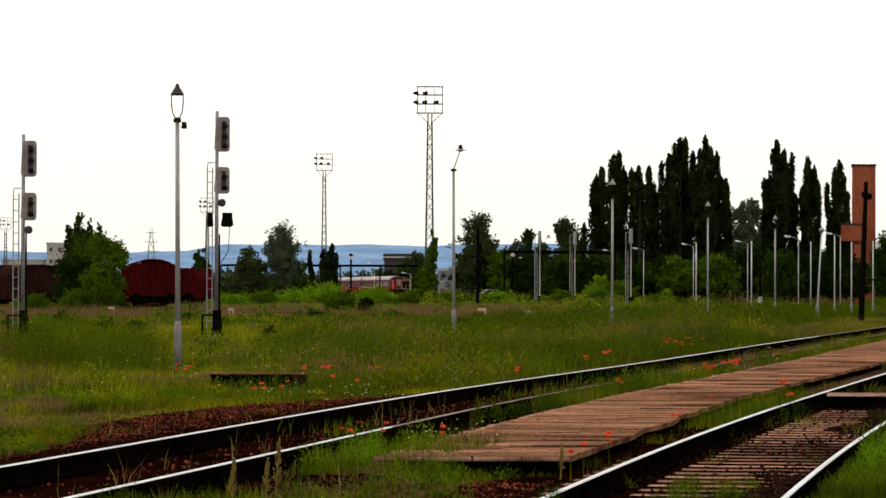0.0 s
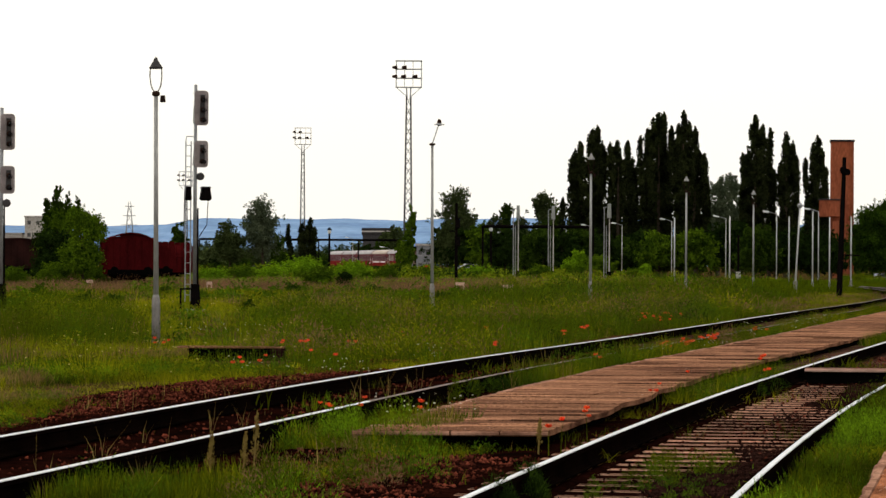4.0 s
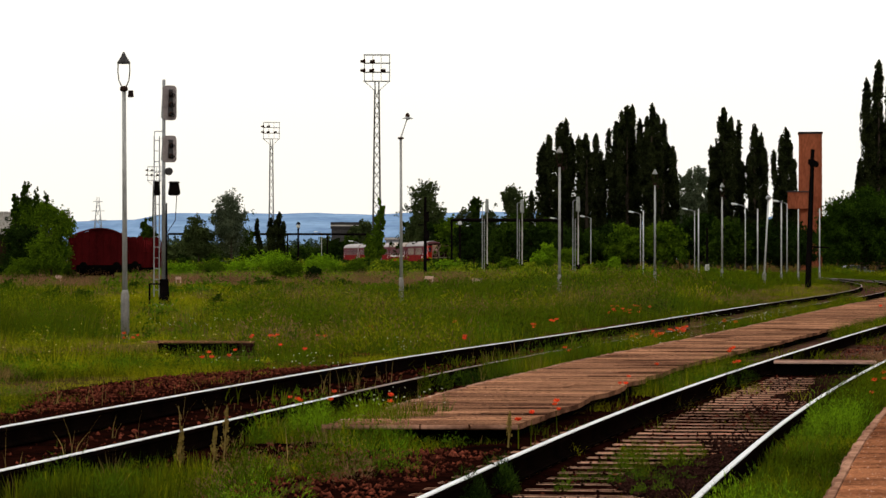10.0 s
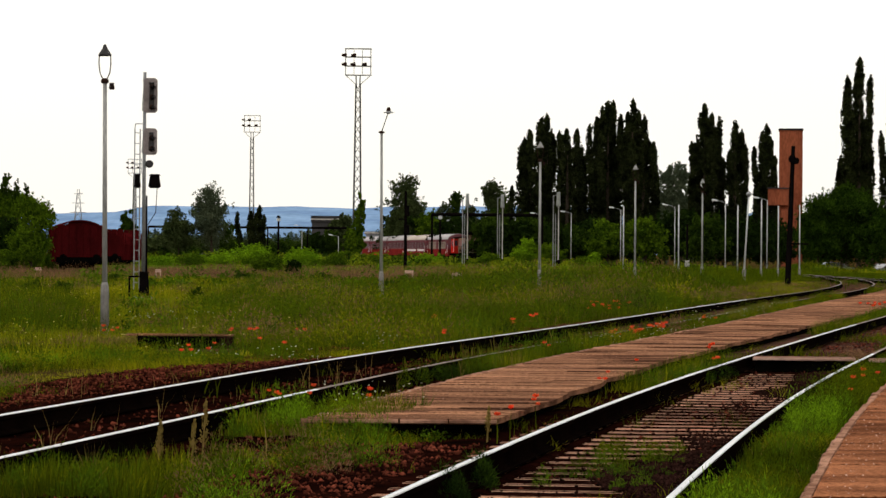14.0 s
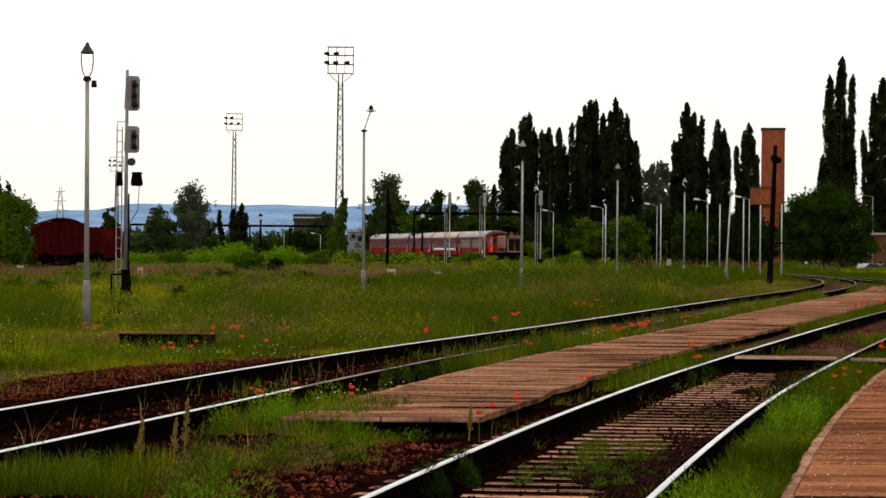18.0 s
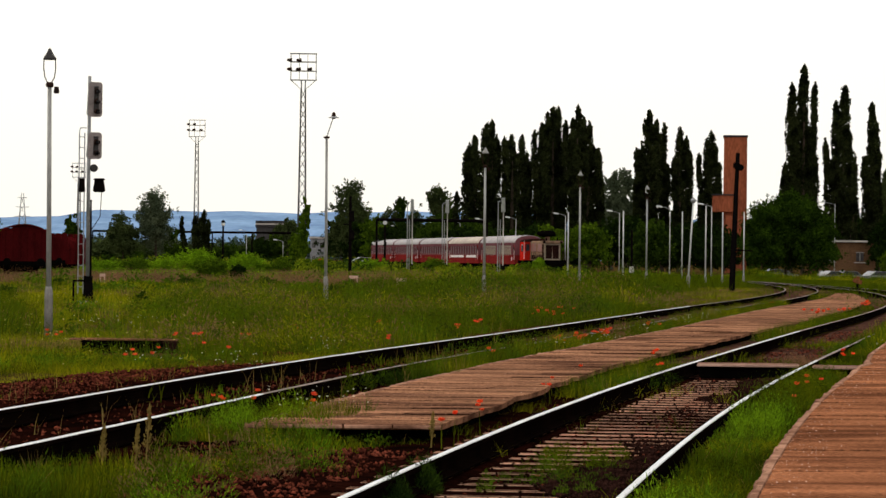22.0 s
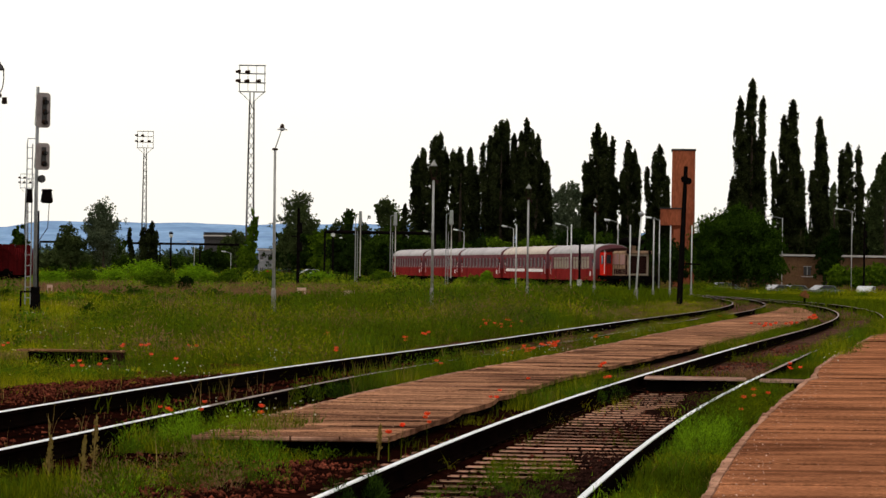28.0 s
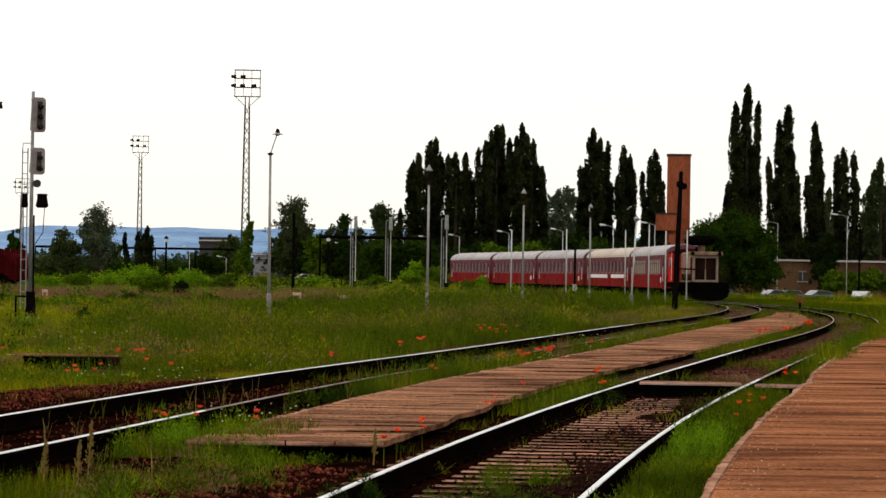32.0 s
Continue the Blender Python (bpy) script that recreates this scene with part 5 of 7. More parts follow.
poplar(50.95, 450, 15, (50.22, 17.4, 1.38), (50.95, 18.2, 1.99), (49.49, 15.4, 0.61), (51.9, 14.3, 0.92))
poplar(58.59, 430, 18, (58.59, 23.6, 1.9), (57.62, 13.7, 0.95), (58.8, 18.1, 1.76))
poplar(60.34, 432, 19, (60.34, 26.0, 2.06), (61.46, 23.9, 1.03), (61.74, 15.4, 0.81), (60.62, 19.6, 2.06))
poplar(64.94, 430, 20, (64.94, 23.6, 2.2), (63.97, 21.5, 1.61), (62.85, 16.9, 0.66), (65.78, 17.8, 1.32), (66.34, 14.8, 0.95))
poplar(68.36, 430, 21, (68.36, 21.3, 1.61), (69.13, 19.1, 0.95), (67.66, 14.7, 0.95), (69.48, 15.4, 0.59))
poplar(72.06, 430, 22, (72.06, 18.1, 1.76), (73.53, 17.9, 1.03), (71.36, 17.2, 0.88), (73.94, 14.1, 0.66))
poplar(77.88, 436, 24, (77.88, 17.2, 1.71), (76.96, 15.9, 1.4), (79.01, 16.6, 1.87), (76.25, 13.6, 1.09), leaf=LEAF_OLIVE, full=1, label="thin-crowned olive green young poplar")
poplar(76.93, 470, 25, (76.93, 14.3, 1.68), (77.7, 12.9, 1.34), (76.32, 12.8, 1.17), leaf=LEAF_OLIVE, full=0.6, label="thin-crowned olive green young poplar")
poplar(81.51, 470, 26, (81.51, 13.8, 0.84), (81.97, 11.3, 1.01), (86.39, 14.6, 2.01), leaf=LEAF_OLIVE, full=0.6, label="thin-crowned olive green young poplar")
poplar(-19.2, 560, 49, (-21.24, 7.9, 0.8), (-19.17, 8.2, 0.9), (-18.5, 7.4, 0.8), label="slim dark cypress-like poplars behind the yard")
poplar(-17.8, 562, 50, (-17.82, 8.8, 1.0), (-17.2, 7.3, 0.8), label="slim dark cypress-like poplar behind the yard")


def round_tree(name, x, y, h, w, leaf, label, seed, count=2500, size=0.22, low=0.15, category="tree", squash=1.0, group=""):
    """A crown of several uneven lobes, each bristling with short leafy tufts that point outward and up."""
    rng = np.random.default_rng(seed + 500)
    t = thing(name, pose(x, y, 0), label, category, group)
    lobes = int(8 + 5 * max(1.0, h / w))
    lz = rng.uniform(0.25, 0.95, lobes)
    lz[0] = 0.98
    a, fall = rng.uniform(0, 6.28, lobes), np.sqrt(np.clip(1 - ((lz - 0.42) / 0.64) ** 2, 0.04, 1))
    lr = np.sqrt(rng.uniform(0, 1, lobes)) * fall * w * 0.34
    rad = w * rng.uniform(0.15, 0.26, lobes)
    c = np.column_stack([np.cos(a) * lr, np.sin(a) * lr, h * (max(0, low) + (1 - max(0, low)) * lz * 0.86)])
    n = int(count * 2.3 / 20)
    pick = rng.choice(lobes, n, p=rad ** 2 / (rad ** 2).sum())
    d = rng.normal(size=(n, 3)) * np.array([1, 1, 0.8]) + np.array([0, 0, 0.25])
    d /= np.linalg.norm(d, axis=1)[:, None]
    tall = np.array([1, 1, min(1.6, max(0.8, 0.6 * h / w))])
    base = c[pick] + d * rad[pick][:, None] * rng.uniform(0.1, 0.7, (n, 1)) * tall
    tip = base + d * rad[pick][:, None] * rng.uniform(0.35, 0.75, (n, 1)) + np.column_stack([np.zeros(n), np.zeros(n), rad[pick] * rng.uniform(0.1, 0.5, n)])
    inner = n // 3
    base[:inner] = rng.normal(size=(inner, 3)) * np.array([w * 0.17, w * 0.17, h * 0.16]) + np.array([0, 0, h * 0.42])
    tip[:inner] = base[:inner] + np.array([0, 0, rad.mean() * 0.6])
    v = tuft_leaves(rng, base, tip, np.full(n, rad.mean() * 0.24), 22, size * 0.8)
    v[:, 0] *= w / 2 / np.percentile(np.abs(v[:, 0]), 99.3)
    v[:, 1] *= w / 2 / np.percentile(np.abs(v[:, 1]), 99.3)
    v[:, 2] *= h / np.percentile(v[:, 2], 99.9)
    v[:, 2] = np.maximum(v[:, 2], 0.02)
    part("crown", cloud("crown", v, np.arange(len(v)).reshape(-1, 4), leaf), None, t)
    r0 = max(0.03, h * 0.018)
    tr = Mesh().rod((0, 0, -0.2), (0, 0, h * 0.35), r0, r0 * 0.75, 8).rod((0, 0, h * 0.35), (0, 0, h * 0.7), r0 * 0.75, r0 * 0.25, 8)
    for k in range(min(9, lobes)):
        tr.rod((0, 0, min(h * 0.6, c[k, 2] * 0.55)), tuple(c[k] * np.array([0.85, 0.85, 0.95])), r0 * 0.4, r0 * 0.12, 5)
    part("trunk", tr, BARK, t)
    return t


round_tree("tree", -19.55, 192, 4.8, 2.85, LEAF_BUSH, "leafy young tree with spiky shoots beside the wagons", 40, 9000, 0.065, 0.05, "tree")
round_tree("tree", -19.9, 191.5, 5.59, 0.62, LEAF_MID, "slim upright shoot of a young tree", 41, 1800, 0.06, 0.3, "tree")
round_tree("tree", -19.35, 191.5, 5.28, 0.56, LEAF_MID, "slim upright shoot of a young tree", 42, 1800, 0.06, 0.3, "tree")
round_tree("tree", -18.79, 191.5, 5.04, 0.62, LEAF_MID, "slim upright shoot of a young tree", 43, 1800, 0.06, 0.3, "tree")
round_tree("tree", -20.46, 191.5, 4.91, 0.56, LEAF_MID, "slim upright shoot of a young tree", 44, 1800, 0.06, 0.3, "tree")
round_tree("tree", -17.49, 181, 4.31, 2.40, LEAF_BUSH, "leafy young tree beside the wagons", 45, 8000, 0.06, 0.02, "tree")
round_tree("shrub", -19.89, 188, 3.36, 2.43, LEAF_DARK, "dense green shrub beside the wagons", 46, 6000, 0.06, 0.0, "shrub")
round_tree("tree", -23.59, 520, 11.3, 5.87, LEAF_GREY, "grey-green broad tree behind the yard", 47, 7000, 0.15, 0.12, "tree")
round_tree("tree", -28.44, 520, 7.59, 5.54, LEAF_OLIVE, "low olive green tree behind the yard", 48, 5000, 0.16, 0.12, "tree")
round_tree("tree", -22.12, 540, 5.85, 2.61, LEAF_MID, "small dark tree behind the yard", 51, 1500, 0.27, 0.12, "tree")
round_tree("tree", -37.37, 540, 7.53, 2.61, LEAF_MID, "small dark tree behind the yard", 52, 1500, 0.27, 0.12, "tree")
round_tree("tree", -5.53, 700, 8.93, 6.21, LEAF_OLIVE, "dark tree beside the loading hall", 53, 1535, 0.34, 0.12, "tree")
round_tree("tree", -8.0, 690, 5.59, 5.56, LEAF_MID, "green tree before the loading hall", 54, 1500, 0.34, 0, "tree")
round_tree("tree", -11.47, 685, 5.1, 5.52, LEAF_DARK, "dark shrub before the loading hall", 55, 1500, 0.34, 0, "tree")
round_tree("tree", 5.1, 520, 12.84, 6.04, LEAF_OLIVE, "tall dark broadleaf tree behind the yard", 56, 7000, 0.16, 0.12, "tree")
round_tree("tree", 6.13, 515, 10.75, 4.65, LEAF_OLIVE, "dark broadleaf tree behind the yard", 57, 5000, 0.16, 0.12, "tree")
round_tree("tree", 10.56, 500, 8.48, 3.23, LEAF_OLIVE, "dark broadleaf tree in the belt behind the yard", 58, 3000, 0.16, 0.12, "tree")
round_tree("tree", 12.29, 505, 10.18, 2.93, LEAF_MID, "dark broadleaf tree in the belt behind the yard", 59, 3000, 0.16, 0.12, "tree")
round_tree("tree", 14.59, 500, 9.06, 4.03, LEAF_OLIVE, "dark broadleaf tree in the belt behind the yard", 60, 3740, 0.16, 0.12, "tree")
round_tree("tree", 17.33, 498, 11.69, 3.53, LEAF_OLIVE, "dark broadleaf tree in the belt behind the yard", 61, 4264, 0.16, 0.12, "tree")
round_tree("tree", 19.26, 502, 10.57, 3.24, LEAF_MID, "dark broadleaf tree in the belt behind the yard", 62, 3476, 0.16, 0.12, "tree")
round_tree("tree", 40.71, 480, 13.59, 3.87, LEAF_GREY, "dark broadleaf tree in the belt behind the yard", 63, 5844, 0.16, 0.12, "tree")
round_tree("tree", 43.08, 485, 14.11, 3.13, LEAF_GREY, "dark broadleaf tree in the belt behind the yard", 64, 4804, 0.16, 0.12, "tree")
round_tree("tree", 42.9, 470, 10.85, 3.03, LEAF_GREY, "dark broadleaf tree in the belt behind the yard", 65, 3812, 0.16, 0.12, "tree")
round_tree("bush", 3.91, 527, 7.62, 6.72, LEAF_DARK, "dark green bush of the belt behind the yard", 66, 2359, 0.26, 0, "bush")
round_tree("bush", 6.56, 508, 6.46, 5.10, LEAF_DARK, "dark green bush of the belt behind the yard", 67, 1635, 0.25, 0, "bush")
round_tree("bush", 8.86, 482, 7.07, 5.30, LEAF_BUSH, "dark green bush of the belt behind the yard", 68, 2065, 0.24, 0, "bush")
round_tree("bush", 10.98, 460, 6.34, 6.11, LEAF_DARK, "dark green bush of the belt behind the yard", 69, 2343, 0.23, 0, "bush")
round_tree("bush", 13.21, 450, 5.4, 5.68, LEAF_DARK, "dark green bush of the belt behind the yard", 70, 1940, 0.23, 0, "bush")
round_tree("bush", 14.91, 428, 6.68, 6.46, LEAF_MID, "dark green bush of the belt behind the yard", 71, 3013, 0.21, 0, "bush")
round_tree("bush", 16.94, 420, 5.25, 4.70, LEAF_DARK, "dark green bush of the belt behind the yard", 72, 1791, 0.21, 0, "bush")
round_tree("bush", 19.33, 422, 6.15, 5.99, LEAF_MID, "dark green bush of the belt behind the yard", 73, 2648, 0.21, 0, "bush")
round_tree("bush", 21.14, 412, 5.08, 4.21, LEAF_DARK, "dark green bush of the belt behind the yard", 74, 1614, 0.21, 0, "bush")
round_tree("bush", 23.68, 417, 4.96, 5.06, LEAF_MID, "dark green bush of the belt behind the yard", 75, 1848, 0.21, 0, "bush")
round_tree("bush", 26.21, 421, 5.8, 5.34, LEAF_DARK, "dark green bush of the belt behind the yard", 76, 2238, 0.21, 0, "bush")
round_tree("bush", 28.18, 416, 5.54, 6.21, LEAF_BUSH, "dark green bush of the belt behind the yard", 77, 2543, 0.21, 0, "bush")
round_tree("bush", 30.61, 418, 5.54, 5.69, LEAF_MID, "dark green bush of the belt behind the yard", 78, 2310, 0.21, 0, "bush")
round_tree("bush", 32.59, 414, 5.77, 5.67, LEAF_BUSH, "dark green bush of the belt behind the yard", 79, 2445, 0.21, 0, "bush")
round_tree("bush", 35.62, 423, 6.49, 4.39, LEAF_DARK, "dark green bush of the belt behind the yard", 80, 2038, 0.21, 0, "bush")
round_tree("bush", 37.76, 421, 6.84, 5.98, LEAF_DARK, "dark green bush of the belt behind the yard", 81, 2952, 0.21, 0, "bush")
round_tree("bush", 39.11, 411, 6.31, 5.76, LEAF_MID, "dark green bush of the belt behind the yard", 82, 2754, 0.21, 0, "bush")
round_tree("bush", 42.88, 426, 5.53, 5.03, LEAF_DARK, "dark green bush of the belt behind the yard", 83, 1962, 0.21, 0, "bush")
round_tree("bush", 44.26, 417, 5.97, 6.39, LEAF_DARK, "dark green bush of the belt behind the yard", 84, 2806, 0.21, 0, "bush")
round_tree("bush", 46.21, 414, 5.76, 4.08, LEAF_DARK, "dark green bush of the belt behind the yard", 85, 1754, 0.21, 0, "bush")
round_tree("bush", 47.9, 409, 5.69, 4.32, LEAF_DARK, "dark green bush of the belt behind the yard", 86, 1880, 0.20, 0, "bush")
round_tree("bush", 51.49, 420, 6.42, 6.34, LEAF_MID, "dark green bush of the belt behind the yard", 87, 2952, 0.21, 0, "bush")
round_tree("bush", -34.67, 560, 4.21, 7.77, LEAF_OLIVE, "low green bush behind the yard", 88, 1500, 0.28, 0, "bush")
round_tree("bush", -30.6, 560, 3.94, 7.97, LEAF_MID, "low green bush behind the yard", 89, 1500, 0.28, 0, "bush")
round_tree("bush", -42.18, 890, 5.78, 11.71, LEAF_OLIVE, "low green bush behind the yard", 90, 1874, 0.34, 0, "bush")
round_tree("bush", -35.72, 890, 4.79, 10.50, LEAF_MID, "low green bush behind the yard", 91, 1500, 0.34, 0, "bush")
round_tree("bush", -29.26, 890, 5.65, 10.97, LEAF_OLIVE, "low green bush behind the yard", 92, 1716, 0.34, 0, "bush")
round_tree("bush", -22.8, 890, 5.14, 12.87, LEAF_MID, "low green bush behind the yard", 93, 1830, 0.34, 0, "bush")
round_tree("bush", -16.35, 890, 6.71, 11.26, LEAF_OLIVE, "low green bush behind the yard", 94, 2092, 0.34, 0, "bush")
round_tree("bush", -9.89, 890, 6.65, 11.31, LEAF_MID, "low green bush behind the yard", 95, 2082, 0.34, 0, "bush")
round_tree("bush", 48.0, 356, 8.5, 7.7, LEAF_BIG, "big round green bush beside the track", 96, 26000, 0.13, -0.08, "bush")
round_tree("bush", 45.1, 352, 7.21, 4.54, LEAF_BIG, "big round green bush beside the track", 97, 11000, 0.13, -0.08, "bush")
round_tree("bush", 50.56, 352, 7.01, 4.54, LEAF_BIG, "big round green bush beside the track", 98, 11000, 0.13, -0.08, "bush")
round_tree("tree", 69.08, 455, 8.49, 6.09, LEAF_DARK, "dark tree behind the low building", 99, 6000, 0.23, 0, "tree")
round_tree("tree", 70.35, 446, 7.11, 5.64, LEAF_DARK, "dark tree behind the low building", 100, 6000, 0.22, 0, "tree")
round_tree("tree", 72.97, 446, 7.58, 6.03, LEAF_DARK, "dark tree behind the low building", 101, 6000, 0.22, 0, "tree")
round_tree("tree", 76.81, 453, 6.34, 4.84, LEAF_DARK, "dark tree behind the low building", 102, 6000, 0.23, 0, "tree")
round_tree("tree", 78.57, 448, 8.74, 5.42, LEAF_DARK, "dark tree behind the low building", 103, 6000, 0.22, 0, "tree")
round_tree("tree", 81.76, 451, 8.59, 4.93, LEAF_DARK, "dark tree behind the low building", 104, 6000, 0.23, 0, "tree")
round_tree("tree", 85.76, 458, 6.96, 4.92, LEAF_DARK, "dark tree behind the low building", 105, 6000, 0.23, 0, "tree")
round_tree("bush", 68.51, 415, 2.94, 3.21, LEAF_BUSH, "clipped green hedge bush before the building", 106, 1500, 0.21, 0, "bush")
round_tree("bush", 70.89, 415, 2.77, 3.21, LEAF_BUSH, "clipped green hedge bush before the building", 107, 1500, 0.21, 0, "bush")
round_tree("bush", 73.26, 415, 3.21, 3.21, LEAF_BUSH, "clipped green hedge bush before the building", 108, 1500, 0.21, 0, "bush")
round_tree("bush", 75.64, 415, 2.95, 3.21, LEAF_BUSH, "clipped green hedge bush before the building", 109, 1500, 0.21, 0, "bush")
round_tree("creeper", -1.28, 414, 8.37, 1.74, LEAF_BUSH, "green creeper climbing up a lattice mast", 110, 1500, 0.21, 0, "creeper")
round_tree("shrub", -2.12, 413, 4.22, 2.66, LEAF_BUSH, "leafy shrub at the foot of a mast", 111, 1500, 0.21, 0, "shrub")
round_tree("shrub", 17.71, 402, 3.13, 3.37, LEAF_LIGHT, "low green shrub in the meadow", 112, 3600, 0.12, 0, "shrub")
round_tree("shrub", 19.99, 392, 2.59, 3.16, LEAF_BUSH, "low green shrub in the meadow", 113, 3600, 0.12, 0, "shrub")
round_tree("shrub", 12.01, 462, 2.89, 4.10, LEAF_BUSH, "low green shrub in the meadow", 114, 3600, 0.14, 0, "shrub")
round_tree("shrub", 10.71, 470, 2.53, 2.73, LEAF_LIGHT, "low green shrub in the meadow", 115, 3600, 0.14, 0, "shrub")
round_tree("shrub", -7.74, 230, 1.95, 3.34, LEAF_LIGHT, "low green shrub in the meadow", 116, 3780, 0.07, 0, "shrub")
round_tree("shrub", -5.63, 190, 1.35, 1.84, LEAF_BUSH, "low green shrub in the meadow", 117, 3600, 0.06, 0, "shrub")
round_tree("shrub", -4.79, 240, 1.71, 2.71, LEAF_LIGHT, "low green shrub in the meadow", 118, 3600, 0.07, 0, "shrub")
round_tree("shrub", -2.47, 240, 1.45, 2.32, LEAF_BUSH, "low green shrub in the meadow", 119, 3600, 0.07, 0, "shrub")
round_tree("shrub", -12.72, 240, 1.41, 3.10, LEAF_BUSH, "low green shrub in the meadow", 120, 3600, 0.07, 0, "shrub")
round_tree("shrub", -13.56, 225, 1.19, 2.54, LEAF_LIGHT, "low green shrub in the meadow", 121, 3600, 0.07, 0, "shrub")
round_tree("shrub", -10.42, 245, 1.58, 3.16, LEAF_LIGHT, "low green shrub in the meadow", 122, 3600, 0.07, 0, "shrub")
round_tree("shrub", -3.89, 175, 1.03, 0.79, LEAF_DARK, "low green shrub in the meadow", 123, 3600, 0.05, 0, "shrub")
round_tree("shrub", -0.17, 290, 1.31, 2.81, LEAF_BUSH, "low green shrub in the meadow", 124, 3600, 0.08, 0, "shrub")
round_tree("shrub", 4.5, 290, 1.33, 2.81, LEAF_LIGHT, "low green shrub in the meadow", 125, 3600, 0.08, 0, "shrub")
round_tree("shrub", 9.65, 290, 1.49, 3.27, LEAF_BUSH, "low green shrub in the meadow", 126, 3600, 0.08, 0, "shrub")
round_tree("shrub", 17.3, 285, 1.25, 2.76, LEAF_BUSH, "low green shrub in the meadow", 127, 3600, 0.08, 0, "shrub")
round_tree("shrub", 17.9, 280, 1.53, 1.35, LEAF_LIGHT, "low green shrub in the meadow", 128, 3600, 0.08, 0, "shrub")
round_tree("shrub", -18.9, 182, 1.45, 2.64, LEAF_BUSH, "low green shrub in the meadow", 129, 3600, 0.05, 0, "shrub")
round_tree("shrub", -21.24, 182, 1.3, 2.05, LEAF_BUSH, "low green shrub in the meadow", 130, 3600, 0.05, 0, "shrub")
round_tree("shrub", -17.89, 190, 1.4, 1.84, LEAF_BUSH, "low green shrub in the meadow", 131, 3600, 0.06, 0, "shrub")
round_tree("shrub", -13.86, 128, 0.68, 0.70, LEAF_MID, "low leafy weed bush in the meadow", 132, 900, 0.05, 0, "shrub")
round_tree("shrub", -11.29, 118, 0.52, 0.88, LEAF_MID, "low leafy weed bush in the meadow", 133, 900, 0.05, 0, "shrub")
round_tree("shrub", -12.1, 104, 0.43, 0.74, LEAF_BUSH, "low leafy weed bush in the meadow", 134, 900, 0.05, 0, "shrub")
round_tree("shrub", -9.82, 112, 0.47, 0.72, LEAF_MID, "low leafy weed bush in the meadow", 135, 900, 0.05, 0, "shrub")
round_tree("shrub", -7.64, 122, 0.51, 0.87, LEAF_BUSH, "low leafy weed bush in the meadow", 136, 900, 0.05, 0, "shrub")
round_tree("shrub", -9.87, 135, 0.57, 0.65, LEAF_MID, "low leafy weed bush in the meadow", 137, 900, 0.05, 0, "shrub")
round_tree("shrub", -5.41, 150, 0.63, 0.97, LEAF_MID, "low leafy weed bush in the meadow", 138, 900, 0.05, 0, "shrub")
round_tree("shrub", -3.58, 128, 0.56, 1.03, LEAF_BUSH, "low leafy weed bush in the meadow", 139, 900, 0.05, 0, "shrub")
round_tree("shrub", -2.02, 150, 0.6, 1.11, LEAF_MID, "low leafy weed bush in the meadow", 140, 900, 0.05, 0, "shrub")
round_tree("shrub", 0.75, 128, 0.49, 1.03, LEAF_MID, "low leafy weed bush in the meadow", 141, 900, 0.05, 0, "shrub")
round_tree("shrub", 2.94, 150, 0.62, 1.06, LEAF_BUSH, "low leafy weed bush in the meadow", 142, 900, 0.05, 0, "shrub")
round_tree("shrub", 5.48, 150, 0.68, 1.21, LEAF_MID, "low leafy weed bush in the meadow", 143, 900, 0.05, 0, "shrub")
round_tree("shrub", 8.68, 160, 0.66, 1.03, LEAF_MID, "low leafy weed bush in the meadow", 144, 900, 0.05, 0, "shrub")
round_tree("shrub", -14.78, 120, 0.49, 0.77, LEAF_MID, "low leafy weed bush in the meadow", 145, 900, 0.05, 0, "shrub")
round_tree("shrub", -4.89, 100, 0.45, 0.58, LEAF_MID, "low leafy weed bush in the meadow", 146, 900, 0.05, 0, "shrub")


round_tree("tree", 68.6, 424, 6.4, 3.4, LEAF_DARK, "dark ragged tree standing before the low building", 811, 2400, 0.2, 0.1)


def far_belt(x0, x1, y0, y1, h0, h1, count, label, seed):
    """A far wood: many crowns, each of leaf clumps, as one mesh."""
    rng = np.random.default_rng(seed)
    v = []
    for k in range(count):
        y = rng.uniform(y0, y1)
        x = (x0 + (x1 - x0) * (k + rng.uniform(0, 1)) / count) * y / y0
        h, w = rng.uniform(h0, h1), rng.uniform(4, 8)
        n = 420
        d = rng.normal(size=(n, 3))
        d /= np.linalg.norm(d, axis=1)[:, None]
        c = np.array([x, y, h * 0.5]) + d * np.array([w * 0.6, w * 0.6, h * 0.52]) * (rng.uniform(0.4, 1.0, (n, 1)) + 0.12 * np.sin(d[:, :1] * 9 + k))
        u = rng.normal(size=(n, 3))
        u /= np.linalg.norm(u, axis=1)[:, None]
        e = np.cross(u, rng.normal(size=(n, 3)))
        e /= np.linalg.norm(e, axis=1)[:, None]
        z = 0.55 * rng.uniform(0.6, 1.4, (n, 1))
        v.append(np.stack([c - u * z, c + e * z * 0.7, c + u * z, c - e * z * 0.7], 1).reshape(-1, 3))
    v = np.concatenate(v)
    v[:, 2] = np.maximum(v[:, 2], 0.0)
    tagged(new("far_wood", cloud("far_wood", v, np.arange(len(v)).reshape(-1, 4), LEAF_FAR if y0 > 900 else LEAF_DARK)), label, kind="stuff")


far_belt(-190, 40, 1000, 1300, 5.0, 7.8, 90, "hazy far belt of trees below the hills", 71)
far_belt(55, 150, 640, 700, 7.5, 10.5, 60, "dark belt of trees behind the poplars", 72)


